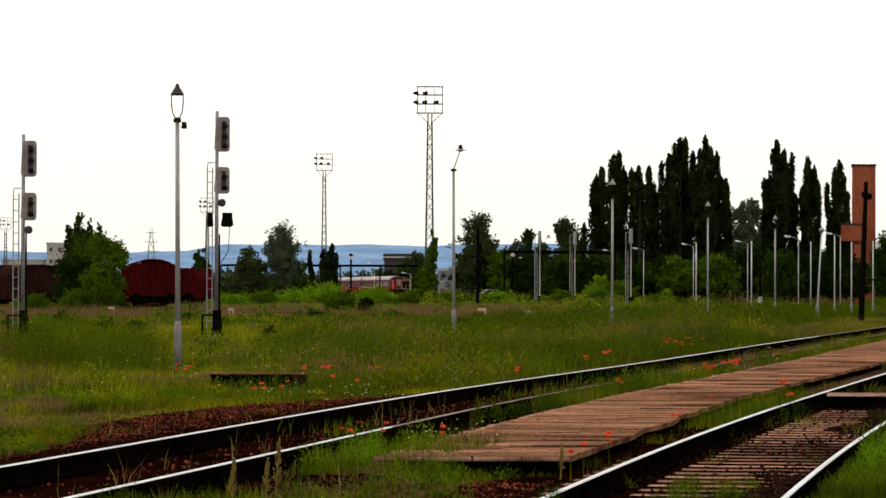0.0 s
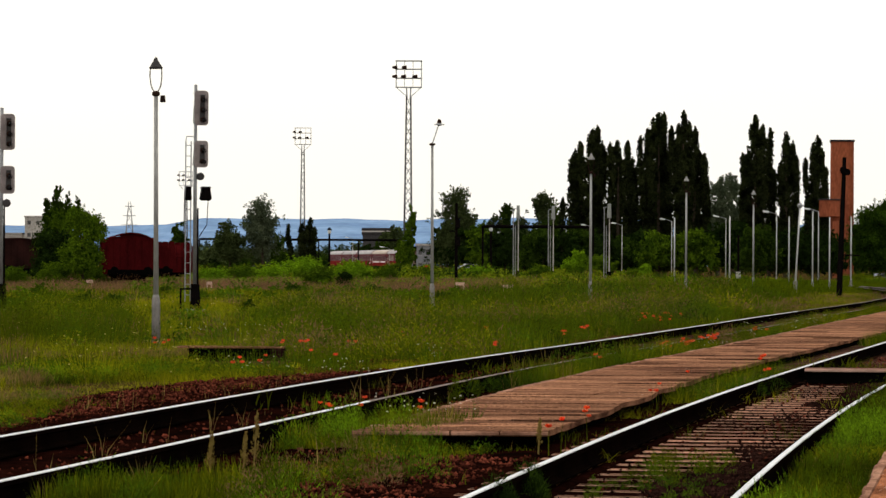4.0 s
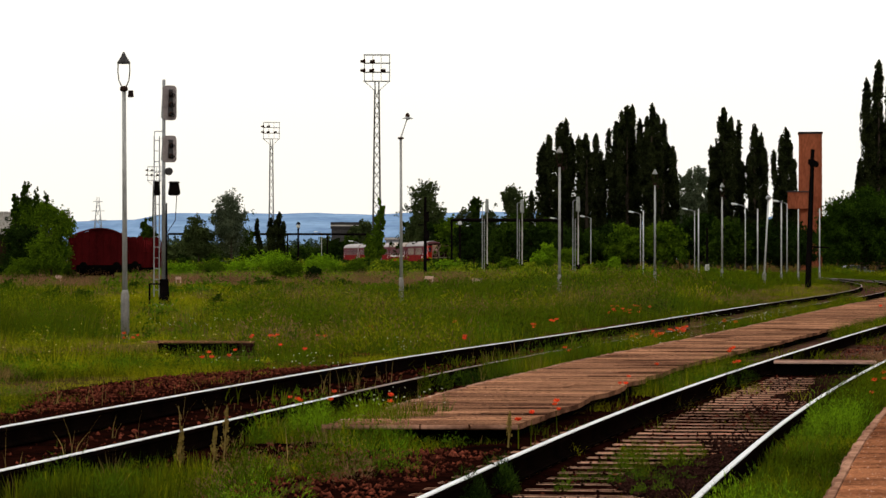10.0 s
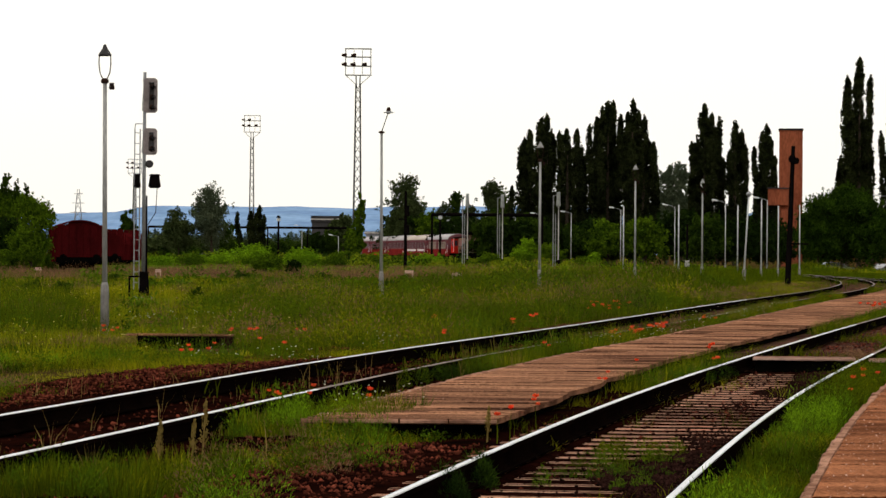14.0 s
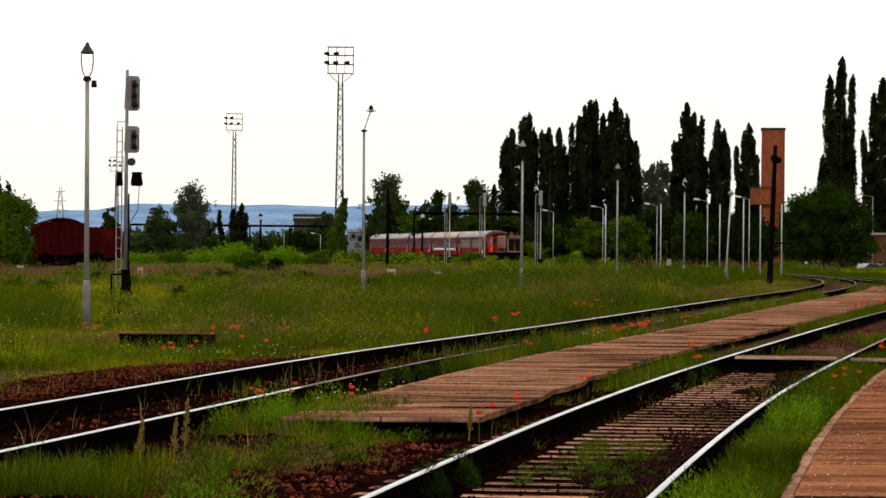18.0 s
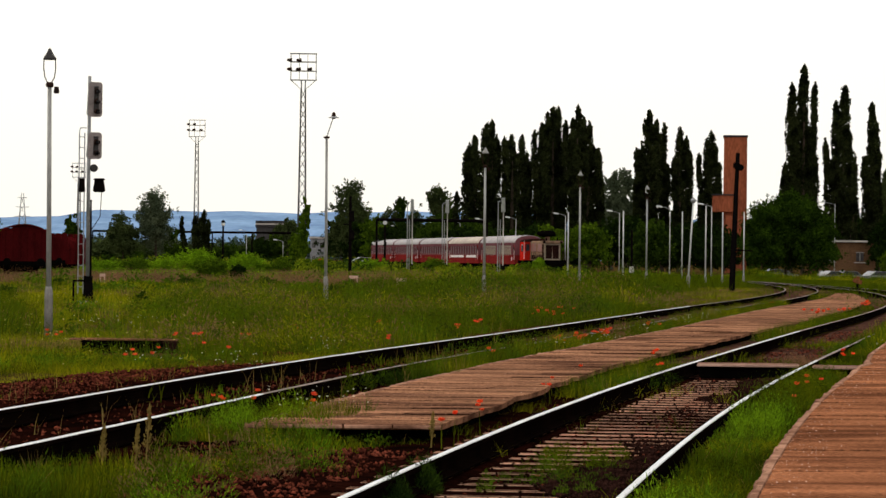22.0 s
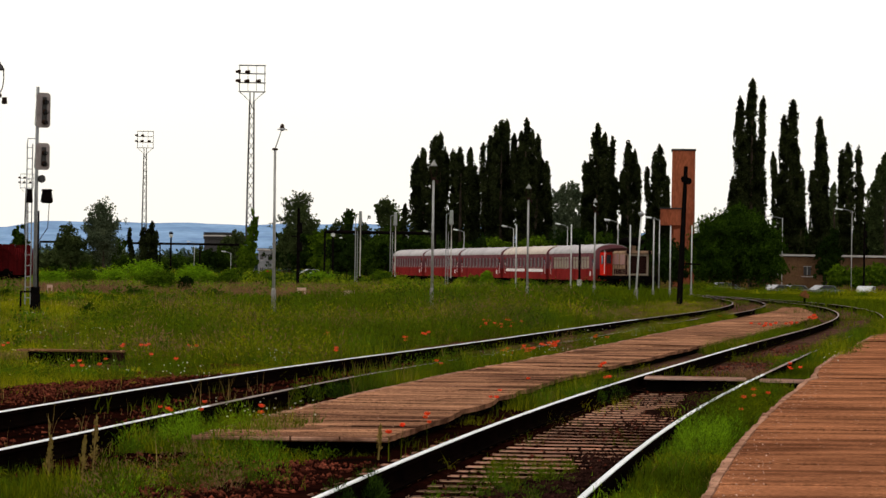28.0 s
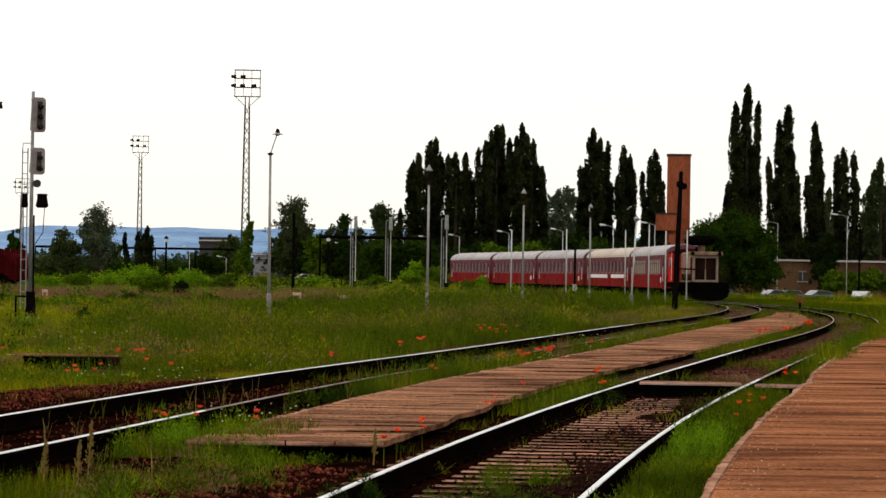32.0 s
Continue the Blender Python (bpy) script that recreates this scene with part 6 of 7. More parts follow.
# ---- grass, weeds, flowers, ballast stones ----
def track_gap(x, y):
    """Signed distances, to the right, from the two tracks."""
    out = []
    for line in (MAIN, SIDE):
        slope = np.interp(y, line[:, 1], np.gradient(line[:, 0], line[:, 1]))
        out.append((x - line_x(line, y)) / np.sqrt(1 + slope**2))
    return out


def wedge(rng, n, y0, y1, a0=-0.155, a1=0.205):
    """n places spread evenly over the part of the yard that lies between two distances."""
    y = np.sqrt(rng.uniform(y0**2, y1**2, n))
    return y * rng.uniform(a0, a1, n), y


def field(x, y, scale, seed):
    """A smooth random field between 0 and 1."""
    r = np.random.default_rng(seed)
    v = np.zeros_like(x)
    for k in range(9):
        a, f, p = r.uniform(0, 6.28), scale * r.uniform(0.6, 2.2), r.uniform(0, 6.28)
        v += np.sin((x * np.cos(a) + y * np.sin(a) * 0.6) * f + p)
    return 0.5 + 0.5 * np.tanh(v / 3)


def blades(name, rng, x, y, h, w, per, spread, lean, material, label, z=0.0, simple=False):
    """Tufts of tapering bent blades, as one mesh."""
    n = len(x) * per
    px = np.repeat(x, per) + rng.normal(0, 1, n) * np.repeat(spread, per)
    py = np.repeat(y, per) + rng.normal(0, 1, n) * np.repeat(spread, per)
    zd = -dip(px, py)
    hh = np.repeat(h, per) * rng.uniform(0.45, 1.15, n)
    ww = np.repeat(w, per) * rng.uniform(0.6, 1.3, n)
    a = rng.uniform(0, 6.28, n)
    ld = rng.uniform(0, 6.28, n)
    lx, ly = np.cos(ld) * lean * hh * rng.uniform(0.2, 1.3, n), np.sin(ld) * lean * hh * rng.uniform(0.2, 1.3, n)
    cx, cy = np.cos(a) * ww * 0.5, np.sin(a) * ww * 0.5
    zz = zd + z - 0.03
    base = [np.column_stack([px - cx, py - cy, zz]), np.column_stack([px + cx, py + cy, zz])]
    mid = [np.column_stack([px + lx * 0.35 + cx * 0.8, py + ly * 0.35 + cy * 0.8, zz + hh * 0.6]), np.column_stack([px + lx * 0.35 - cx * 0.8, py + ly * 0.35 - cy * 0.8, zz + hh * 0.6])]
    tip = [np.column_stack([px + lx, py + ly, zz + hh])]
    v = np.stack(base + mid + tip, 1).reshape(-1, 3)
    if simple:
        v = np.stack(base + tip, 1).reshape(-1, 3)
        return tagged(new(name, cloud(name, v, np.arange(n * 3).reshape(-1, 3), material)), label, kind="stuff")
    i = np.arange(n)[:, None] * 5
    f = np.concatenate([i + np.array([[0, 1, 2]]), i + np.array([[0, 2, 3]]), i + np.array([[3, 2, 4]])])
    return tagged(new(name, cloud(name, v, f, material)), label, kind="stuff")


def open_ground(x, y):
    """How freely grass grows at a place: 0 on slabs and trodden ballast, 1 in the meadow."""
    m, s = track_gap(x, y)
    k = np.ones_like(x)
    k = np.where((m > -1.3) & (m < np.where(y > 110, 1.6, 0.95)), 0.01, k)
    k = np.where((s > np.where(y > 110, -1.5, -1.2)) & (s < 0.8) & (y < 215), np.where((y < 52) | (y > 100), 0.012, 0.25), k)
    k = np.where((m > 1.4) & (s < -1.52) & (y > 27.9) & (y < 150), 0.0, k)
    k = np.where((s > 1.45) & (y < 97), np.where(s < 7.1, 0.0, k), k)
    k = np.where((m < -1.25) & (m > -3.6 + 1.4 * (field(x, y, 0.5, 3) - 0.5) + np.clip((y - 40) / 5, 0, 1.9) + np.clip((38 - y) / 4, 0, 1.5)), 0.012, k)
    k = np.where((s < -0.8) & (s > -2.3 - 1.1 * field(x, y, 0.9, 4)) & (y < 27.5), 0.03, k)
    k = np.where((s < -0.8) & (s > -1.6) & (y > 27.5) & (y < 90), 0.1, k)
    k = np.where((np.abs(x + 2.95) < 1.0) & (y > 51.4) & (y < 54.9), 0.0, k)
    k = np.where((s > 0.8) & (s < 1.45) & (y > 42.4) & (y < 45), 0.0, k)
    k = np.where((m > 0.9) & (m < 1.7) & (y < 42), 0.1, k)
    k = np.where((m > -5.5) & (m < -1.2) & (y > 104 + 10 * field(x, y, 0.2, 6)) & (y < 180), 0.08, k)
    for bx, by, half, reach in ((19.28, 161.5, 0.7, 28), (3.76, 152, 0.8, 18), (1.88, 169, 0.8, 18), (-16.12, 170.4, 0.8, 18), (-9.81, 162.3, 0.8, 18), (0.32, 101, 0.3, 15), (-4.66, 61.7, 0.3, 7), (5.7, 118, 0.3, 14), (-6.79, 105, 0.6, 17), (-12.11, 101, 0.6, 17)):
        k = np.where((np.abs(x - bx) < half) & (y > by - reach) & (y < by + 0.4), 0.04, k)
    k = np.where((np.abs(x - 25.45) < 0.9) & (y > 150) & (y < 167), 0.1, k)
    k = np.where((y < 27.9) & (m > 0.9) & (s < -0.9), k * np.where(field(x, y, 1.3, 41) > 0.5, 1.0, 0.12), k)
    k = np.where((m < -1) & (y < 60), k * np.where(field(x, y, 0.8, 42) > 0.25, 1.0, 0.25), k)
    return k


def heath(x, y):
    """Where brownish seeding weeds have taken over the meadow."""
    m = track_gap(x, y)[0]
    strip = (y > 128 + 30 * field(x, y, 0.1, 24)) & (y < 215 + 40 * field(x, y, 0.1, 25)) & (x < 0.045 * y)
    return (m < -2.5) & ((strip & (field(x, y, 0.08, 23) > 0.3)) | ((field(x, y, 0.14, 21) > 0.72) & (x < 0.03 * y)))


def meadow():
    rng = np.random.default_rng(11)
    # near, between the tracks and along the platforms
    x, y = wedge(rng, 42000, 15, 62)
    keep = rng.uniform(size=len(x)) < open_ground(x, y)
    x, y = x[keep], y[keep]
    m, s = track_gap(x, y)
    verge = (s > -1.5) & (s < 1.6)
    h = (0.04 + 0.16 * field(x, y, 1.3, 5) ** 1.4) * np.where(verge & (s > 0), 1.25, 1.0) * np.where(m < -1, 0.85, 1.0)
    kind = field(x, y, 0.7, 95) + 0.4 * (field(x, y, 2.5, 96) - 0.5) + 0.3 * rng.uniform(-1, 1, len(x)) + 0.2 * ((m < -3) & (x < -0.05 * y))
    for pick, material, label in ((kind > 0.72, GRASS_LIME, "yellow-green grass beside the tracks"), ((kind <= 0.72) & (kind > 0.28), GRASS, "lush green grass along tracks and platforms"), (kind <= 0.28, GRASS_DARK, "dark green grass beside the tracks")):
        k = int(pick.sum())
        blades("meadow_grass", rng, x[pick], y[pick], h[pick], np.full(k, 0.0045), 18, np.full(k, 0.07), 0.75, material, label)
    pick = rng.uniform(size=len(x)) < 0.06
    blades("dry_stalks", rng, x[pick], y[pick], h[pick] * 1.25, np.full(pick.sum(), 0.004), 4, np.full(pick.sum(), 0.05), 0.6, GRASS_DRY, "dry straw among the grass")
    # weeds in the four-foot
    x, y = wedge(rng, 9000, 15, 120)
    m, s = track_gap(x, y)
    keep = ((np.abs(s) < 1.2) & (field(x, y, 0.6, 8) > np.where(y < 44, 0.95, 0.6))) | ((np.abs(m) < 1.2) & (field(x, y, 0.5, 9) > np.where(y < 45, 0.92, 0.7)))
    x, y = x[keep], y[keep]
    blades("track_weeds", rng, x, y, 0.08 + 0.22 * field(x, y, 1.4, 10), np.full(len(x), 0.012), 8, np.full(len(x), 0.06), 0.6, GRASS, "weeds growing between the rails")
    # meadow proper
    x, y = wedge(rng, 52000, 45, 130)
    keep = rng.uniform(size=len(x)) < open_ground(x, y) * (track_gap(x, y)[0] < 3)
    x, y = x[keep], y[keep]
    m = track_gap(x, y)[0]
    band = np.clip((m + 13) / 5, 0, 1) * np.clip((-m - 1.2) / 1.5, 0, 1) * np.clip((y - 44) / 14, 0, 1) * np.clip((x / y + 0.045) / 0.03, 0, 1)
    near = y < 60
    tall = field(x, y, 0.55, 12)
    h = 0.06 + 0.22 * tall ** 1.7 * np.clip((y - 45) / 30, 0.4, 1) + 0.24 * band * np.clip((y - 42) / 22, 0.25, 1) * (0.3 + 0.7 * field(x, y, 0.35, 17)) * np.clip((150 - y) / 40, 0.55, 1)
    kind = field(x, y, 0.2, 91) + 0.35 * (field(x, y, 1.1, 92) - 0.5) + 0.25 * rng.uniform(-1, 1, len(x)) - 0.62 * band + 0.16 * (x < -0.025 * y)
    for pick, material, label in ((kind > 0.7, GRASS_LIME, "yellow-green patches of meadow grass"), ((kind <= 0.7) & (kind > 0.3), GRASS_TALL, "tall green meadow grass"), (kind <= 0.3, GRASS_DARK, "deep green stands of tall grass")):
        for some, simple, wide in ((pick & near, False, 0.008), (pick & ~near, True, 0.013)):
            blades("meadow_grass", rng, x[some], y[some], h[some], np.full(some.sum(), wide), 15, np.full(some.sum(), 0.16), 0.5, material, label, simple=simple)
    # pale brownish seed heads over the tall grass
    ripe = rng.uniform(size=len(x)) < 0.05 + 0.12 * band * (field(x, y, 0.25, 18) > 0.5)
    blades("seed_heads", rng, x[ripe], y[ripe], h[ripe] * 1.12 + 0.06, np.full(ripe.sum(), 0.014), 4, np.full(ripe.sum(), 0.16), 0.35, HEATH, "brownish seed heads over the meadow grass", simple=True)
    x, y = wedge(rng, 100000, 118, 330)
    keep = rng.uniform(size=len(x)) < np.where(open_ground(x, y) < 0.5, 0.02, 1.0) * np.where((x > line_x(MAIN, y) + 12) & (y > 190), 0.25, 1)
    keep &= ~(heath(x, y) & (rng.uniform(size=len(x)) < 0.88))
    x, y = x[keep], y[keep]
    right = np.clip((x / y + 0.01) / 0.06, 0, 1) * np.clip((235 - y) / 40, 0, 1)
    h = (0.18 + 0.4 * field(x, y, 0.22, 13) ** 1.5 + 0.3 * right * (0.6 + 0.5 * field(x, y, 0.3, 14))) * np.where((x > line_x(MAIN, y) - 3) | (y > 240), 0.7, 1)
    kind = field(x, y, 0.1, 93) + 0.35 * (field(x, y, 0.6, 94) - 0.5) + 0.25 * rng.uniform(-1, 1, len(x)) - 0.22 * right + 0.1 * (x < -0.02 * y)
    for pick, material, label in ((kind > 0.64, GRASS_LIME, "yellow-green patches of far meadow grass"), ((kind <= 0.64) & (kind > 0.3), GRASS_TALL, "tall dense meadow grass of the yard"), (kind <= 0.3, GRASS_DARK, "deep green stands of far meadow grass")):
        blades("meadow_grass", rng, x[pick], y[pick], h[pick], np.full(pick.sum(), 0.034), 9, np.full(pick.sum(), 0.4), 0.6, material, label, simple=True)
    # brownish seeding patches
    x, y = wedge(rng, 100000, 66, 260)
    m, s = track_gap(x, y)
    keep = heath(x, y) & (open_ground(x, y) > 0.5)
    x, y = x[keep], y[keep]
    blades("seeding_weeds", rng, x, y, 0.3 + 0.3 * field(x, y, 0.4, 22), np.full(len(x), 0.026), 9, np.full(len(x), 0.25), 0.4, HEATH, "brownish seeding weeds in the meadow", simple=True)
    # fresh green weeds further off
    x, y = wedge(rng, 7000, 190, 320)
    m, s = track_gap(x, y)
    keep = (m < -4) & (field(x, y, 0.07, 31) > 0.6) & (open_ground(x, y) > 0.5)
    x, y = x[keep], y[keep]
    blades("green_weeds", rng, x, y, 0.4 + 0.4 * field(x, y, 0.2, 32), np.full(len(x), 0.035), 12, np.full(len(x), 0.3), 0.9, LEAF_LIGHT, "fresh green weeds in the meadow", simple=True)
    # lumpy stands over the whole meadow
    gap = track_gap
    mixed = ((GRASS_LIME, 0.46), (GRASS_TALL, 0.2), (GRASS_DARK, 0.12), (LEAF_BUSH, 0.1), (HEATH, 0.07), (GRASS_DRY, 0.05))
    lush = ((GRASS_TALL, 0.3), (GRASS_DARK, 0.36), (LEAF_BUSH, 0.24), (GRASS_LIME, 0.06), (HEATH, 0.04))
    free = lambda x, y: open_ground(x, y) > 0.5
    anywhere = lambda x, y: y > 0
    stands(301, 1500, 46, 135, (-0.16, 0.0), lambda x, y: free(x, y) & (gap(x, y)[0] < -4.2), (0.2, 0.55), (0.2, 0.5), 120, 0.014, mixed, "lumpy stands of mixed grass and weeds in the meadow")
    stands(302, 2100, 44, 150, (-0.06, 0.13), lambda x, y: free(x, y) & (gap(x, y)[0] < -1.5) & (gap(x, y)[0] > -12), (0.3, 0.75), (0.4, 0.72), 90, 0.01, lush, "tall soft grass stands along the main track")
    stands(303, 60, 60, 80, (-0.122, -0.088), free, (0.4, 0.9), (0.55, 0.85), 200, 0.011, ((GRASS_TALL, 0.5), (GRASS_DARK, 0.3), (LEAF_BUSH, 0.2)), "feathery dark green tall grass in the meadow")
    stands(304, 420, 38, 62, (-0.16, 0.0), lambda x, y: free(x, y) & (gap(x, y)[0] < -3.0), (0.12, 0.4), (0.1, 0.28), 120, 0.008, mixed, "low weed tufts at the edge of the ballast", simple=False)
    stands(311, 1700, 112, 280, (-0.16, 0.07), lambda x, y: gap(x, y)[0] < -4, (0.4, 1.0), (0.3, 0.65), 110, 0.03, ((GRASS_LIME, 0.2), (GRASS_TALL, 0.2), (HEATH, 0.55), (LEAF_BUSH, 0.12), (GRASS_DARK, 0.06)), "lumpy weeds and brown seeding grass of the far meadow")
    stands(312, 1500, 104, 190, ("main", -5.5, -1.5), anywhere, (0.2, 0.55), (0.1, 0.22), 70, 0.022, ((HEATH, 0.35), (GRASS_TALL, 0.4), (GRASS_LIME, 0.25)), "short thin grass beside the curve of the main track")
    # soft feathery growth: fine slivers filling rounded stands
    soft = ((GRASS_DARK, 0.34), (LEAF_MID, 0.1), (LEAF_BUSH, 0.18), (GRASS_TALL, 0.2), (HEATH, 0.12), (GRASS_LIME, 0.06))
    beside = lambda x, y: free(x, y) & (gap(x, y)[0] < -1.3) & (gap(x, y)[0] > -13)
    feathery(331, 560, 50, 100, (-0.045, 0.12), beside, (0.4, 1.1), (0.45, 0.95), 420, 0.05, soft, "soft feathery tall grass along the main track")
    feathery(332, 700, 96, 200, (0.0, 0.14), lambda x, y: beside(x, y) | ((gap(x, y)[0] < -5.5) & (x > 0.02 * y)), (0.6, 1.4), (0.6, 1.05), 260, 0.085, soft, "deep soft grass stands of the yard")
    feathery(333, 420, 46, 110, (-0.16, -0.03), lambda x, y: free(x, y) & (gap(x, y)[0] < -3.5), (0.2, 0.6), (0.2, 0.42), 220, 0.04, ((GRASS_LIME, 0.35), (GRASS_TALL, 0.3), (LEAF_BUSH, 0.25), (HEATH, 0.1)), "low rounded tufts of soft grass in the meadow")
    feathery(344, 330, 31, 47, (-0.16, -0.05), lambda x, y: free(x, y) & (gap(x, y)[0] < -1.9), (0.1, 0.3), (0.08, 0.22), 190, 0.026, ((LEAF_LIGHT, 0.3), (GRASS_LIME, 0.4), (LEAF_BUSH, 0.22), (HEATH, 0.08)), "fresh low weeds at the edge of the ballast")
    feathery(334, 60, 58, 80, (-0.125, -0.085), free, (0.4, 0.9), (0.65, 1.1), 600, 0.045, ((GRASS_TALL, 0.3), (GRASS_DARK, 0.5), (LEAF_BUSH, 0.2)), "feathery green tall grass beside the lamp post")
    feathery(335, 420, 120, 250, (-0.16, 0.05), lambda x, y: heath(x, y), (0.5, 1.6), (0.4, 0.7), 220, 0.09, ((HEATH, 0.8), (GRASS_TALL, 0.2)), "brownish seeding weeds in soft drifts")
    feathery(336, 330, 19, 30.5, (-0.13, 0.05), lambda x, y: (gap(x, y)[0] > 0.95) & (gap(x, y)[1] < -1.7) & ((y < 28) | (gap(x, y)[0] < 2.0)) & (field(x, y, 0.9, 305) > np.where(y < 24, 0.5, 0.3)), (0.08, 0.24), (0.26, 0.56), 300, 0.026, ((LEAF_LIGHT, 0.16), (LEAF_BUSH, 0.36), (GRASS_DARK, 0.2), (GRASS, 0.18), (HEATH, 0.1)), "leafy tufts at the end of the island platform")
    feathery(337, 420, 17, 43, ("side", 0.86, 1.3), anywhere, (0.06, 0.14), (0.16, 0.34), 170, 0.024, ((LEAF_LIGHT, 0.15), (LEAF_BUSH, 0.35), (GRASS, 0.3), (GRASS_DARK, 0.2)), "fresh leafy weeds between siding and platform")
    feathery(338, 150, 46, 84, ("main", 0.95, 1.35), anywhere, (0.1, 0.25), (0.2, 0.42), 170, 0.035, ((LEAF_BUSH, 0.4), (GRASS, 0.3), (GRASS_DARK, 0.2), (HEATH, 0.1)), "leafy weeds between the main track and the island platform")
    feathery(339, 190, 29, 120, ("side", -1.45, -0.95), lambda x, y: field(x, y, 0.35, 308) > 0.4, (0.08, 0.22), (0.14, 0.36), 170, 0.03, ((LEAF_BUSH, 0.35), (GRASS, 0.25), (GRASS_DARK, 0.4)), "leafy weeds between the island platform and the siding")
    feathery(340, 230, 53, 100, ("side", 0.5, 1.15), anywhere, (0.14, 0.34), (0.2, 0.4), 170, 0.04, ((LEAF_BUSH, 0.4), (GRASS, 0.25), (GRASS_DARK, 0.2), (HEATH, 0.15)), "weeds smothering the rail of the siding", over=True)
    feathery(341, 60, 49, 62, ("side", -0.1, 0.6), lambda x, y: field(x, y, 0.6, 341) > 0.5, (0.1, 0.25), (0.06, 0.16), 120, 0.03, ((LEAF_BUSH, 0.5), (HEATH, 0.5)), "low weeds in the silted bed of the siding", over=True)
    feathery(342, 300, 118, 200, ("side", -3.4, 2.6), lambda x, y: field(x, y, 0.3, 342) > 0.45, (0.3, 0.8), (0.08, 0.2), 110, 0.06, ((LEAF_BUSH, 0.3), (HEATH, 0.4), (GRASS, 0.3)), "low weeds spreading over the far tracks", over=True)
    feathery(343, 200, 366, 376, (0.12, 0.2), anywhere, (0.5, 1.4), (0.5, 0.95), 160, 0.16, ((LEAF_BUSH, 0.45), (GRASS_DARK, 0.25), (HEATH, 0.3)), "uneven weeds before the parked cars")
    # clumps beside the tracks
    track_mix = ((GRASS, 0.46), (GRASS_DARK, 0.27), (GRASS_LIME, 0.08), (LEAF_BUSH, 0.15), (GRASS_DRY, 0.04))
    fresh = ((GRASS, 0.45), (LEAF_BUSH, 0.28), (GRASS_LIME, 0.17), (GRASS_DARK, 0.1))
    stands(305, 4200, 18, 30.5, (-0.13, 0.05), lambda x, y: (gap(x, y)[0] > 0.95) & ((gap(x, y)[1] < -2.5) | (y > 26.3)) & (gap(x, y)[1] < -1.7) & ((y < 28) | (gap(x, y)[0] < 2.0)) & (field(x, y, 0.9, 305) > np.where(y < 24, 0.55, 0.3)), (0.07, 0.2), (0.14, 0.38), 90, 0.005, track_mix, "ragged clumps of grass at the end of the island platform", simple=False)
    stands(306, 1300, 17, 46, ("side", 0.86, 1.34), anywhere, (0.05, 0.12), (0.1, 0.24), 60, 0.008, ((GRASS, 0.45), (LEAF_BUSH, 0.3), (GRASS_DARK, 0.25)), "fresh green grass between siding and platform", simple=False)
    stands(307, 1900, 33, 140, ("main", 0.92, 1.4), lambda x, y: field(x, y, 0.4, 307) > np.clip(0.95 - (y - 33) / 22, -0.1, 1), (0.1, 0.24), (0.22, 0.44), 70, 0.01, track_mix, "tufted grass between the main track and the island platform")
    stands(308, 1700, 28, 130, ("side", -1.5, -0.92), lambda x, y: field(x, y, 0.35, 308) > 0.25, (0.08, 0.2), (0.14, 0.34), 70, 0.008, track_mix, "tufted grass between the island platform and the siding")
    stands(309, 1000, 50, 135, ("side", 0.84, 1.3), lambda x, y: field(x, y, 0.3, 309) > np.clip(0.9 - (y - 48) / 14, -0.1, 1), (0.1, 0.26), (0.24, 0.46), 70, 0.011, fresh, "weeds growing along the far platform edge")
    stands(310, 520, 300, 372, (0.125, 0.2), anywhere, (0.4, 1.2), (0.6, 1.2), 120, 0.06, fresh, "tall weeds before the parked cars")
    stands(318, 90, 27.6, 30.6, ("main", 1.4, 2.1), anywhere, (0.06, 0.16), (0.24, 0.42), 80, 0.005, track_mix, "grass growing over the corner of the island platform", simple=False, over=True)
    feathery(313, 22, 37.5, 42, ("side", -1.15, -0.7), anywhere, (0.07, 0.16), (0.2, 0.34), 240, 0.03, ((LEAF_BUSH, 0.5), (LEAF_MID, 0.5)), "leafy weeds leaning over the rail of the siding", over=True)
    feathery(314, 30, 21.5, 27, ("side", -0.35, 0.3), anywhere, (0.06, 0.16), (0.1, 0.2), 150, 0.024, ((LEAF_BUSH, 0.5), (GRASS, 0.3), (GRASS_DARK, 0.2)), "small leafy weeds between the rails of the siding", over=True)
    feathery(315, 15, 20.2, 22.4, ("side", -0.95, -0.66), anywhere, (0.05, 0.12), (0.16, 0.27), 260, 0.028, ((LEAF_DARK, 0.6), (LEAF_MID, 0.4)), "dark leafy weeds growing over the near rail of the siding", over=True)
    stands(316, 3, 47.8, 49, (0.171, 0.174), anywhere, (0.1, 0.2), (0.05, 0.09), 160, 0.008, ((GRASS, 1.0),), "small tuft of grass in a joint of the station platform", simple=False, over=True)
    feathery(317, 46, 36, 62, ("main", 0.76, 1.02), anywhere, (0.08, 0.18), (0.2, 0.36), 230, 0.032, ((LEAF_BUSH, 0.4), (LEAF_MID, 0.4), (GRASS_DARK, 0.2)), "leafy weeds leaning over the rail of the main track", over=True)
    # low dry grass on the poor soil beside the ballast
    x, y = wedge(rng, 26000, 36, 75, -0.15, 0.06)
    m, _ = track_gap(x, y)
    keep = (m < -2.6) & (m > -11) & (field(x, y, 0.5, 99) > 0.58) & (open_ground(x, y) > 0.3)
    x, y = x[keep], y[keep]
    blades("dry_grass", rng, x, y, 0.07 + 0.16 * field(x, y, 0.8, 100), np.full(len(x), 0.009), 9, np.full(len(x), 0.08), 0.9, GRASS_DRY, "low straw-coloured grass beside the ballast")
    # dry stalks and spikes near the track
    x, y = wedge(rng, 2600, 16, 60)
    m, s = track_gap(x, y)
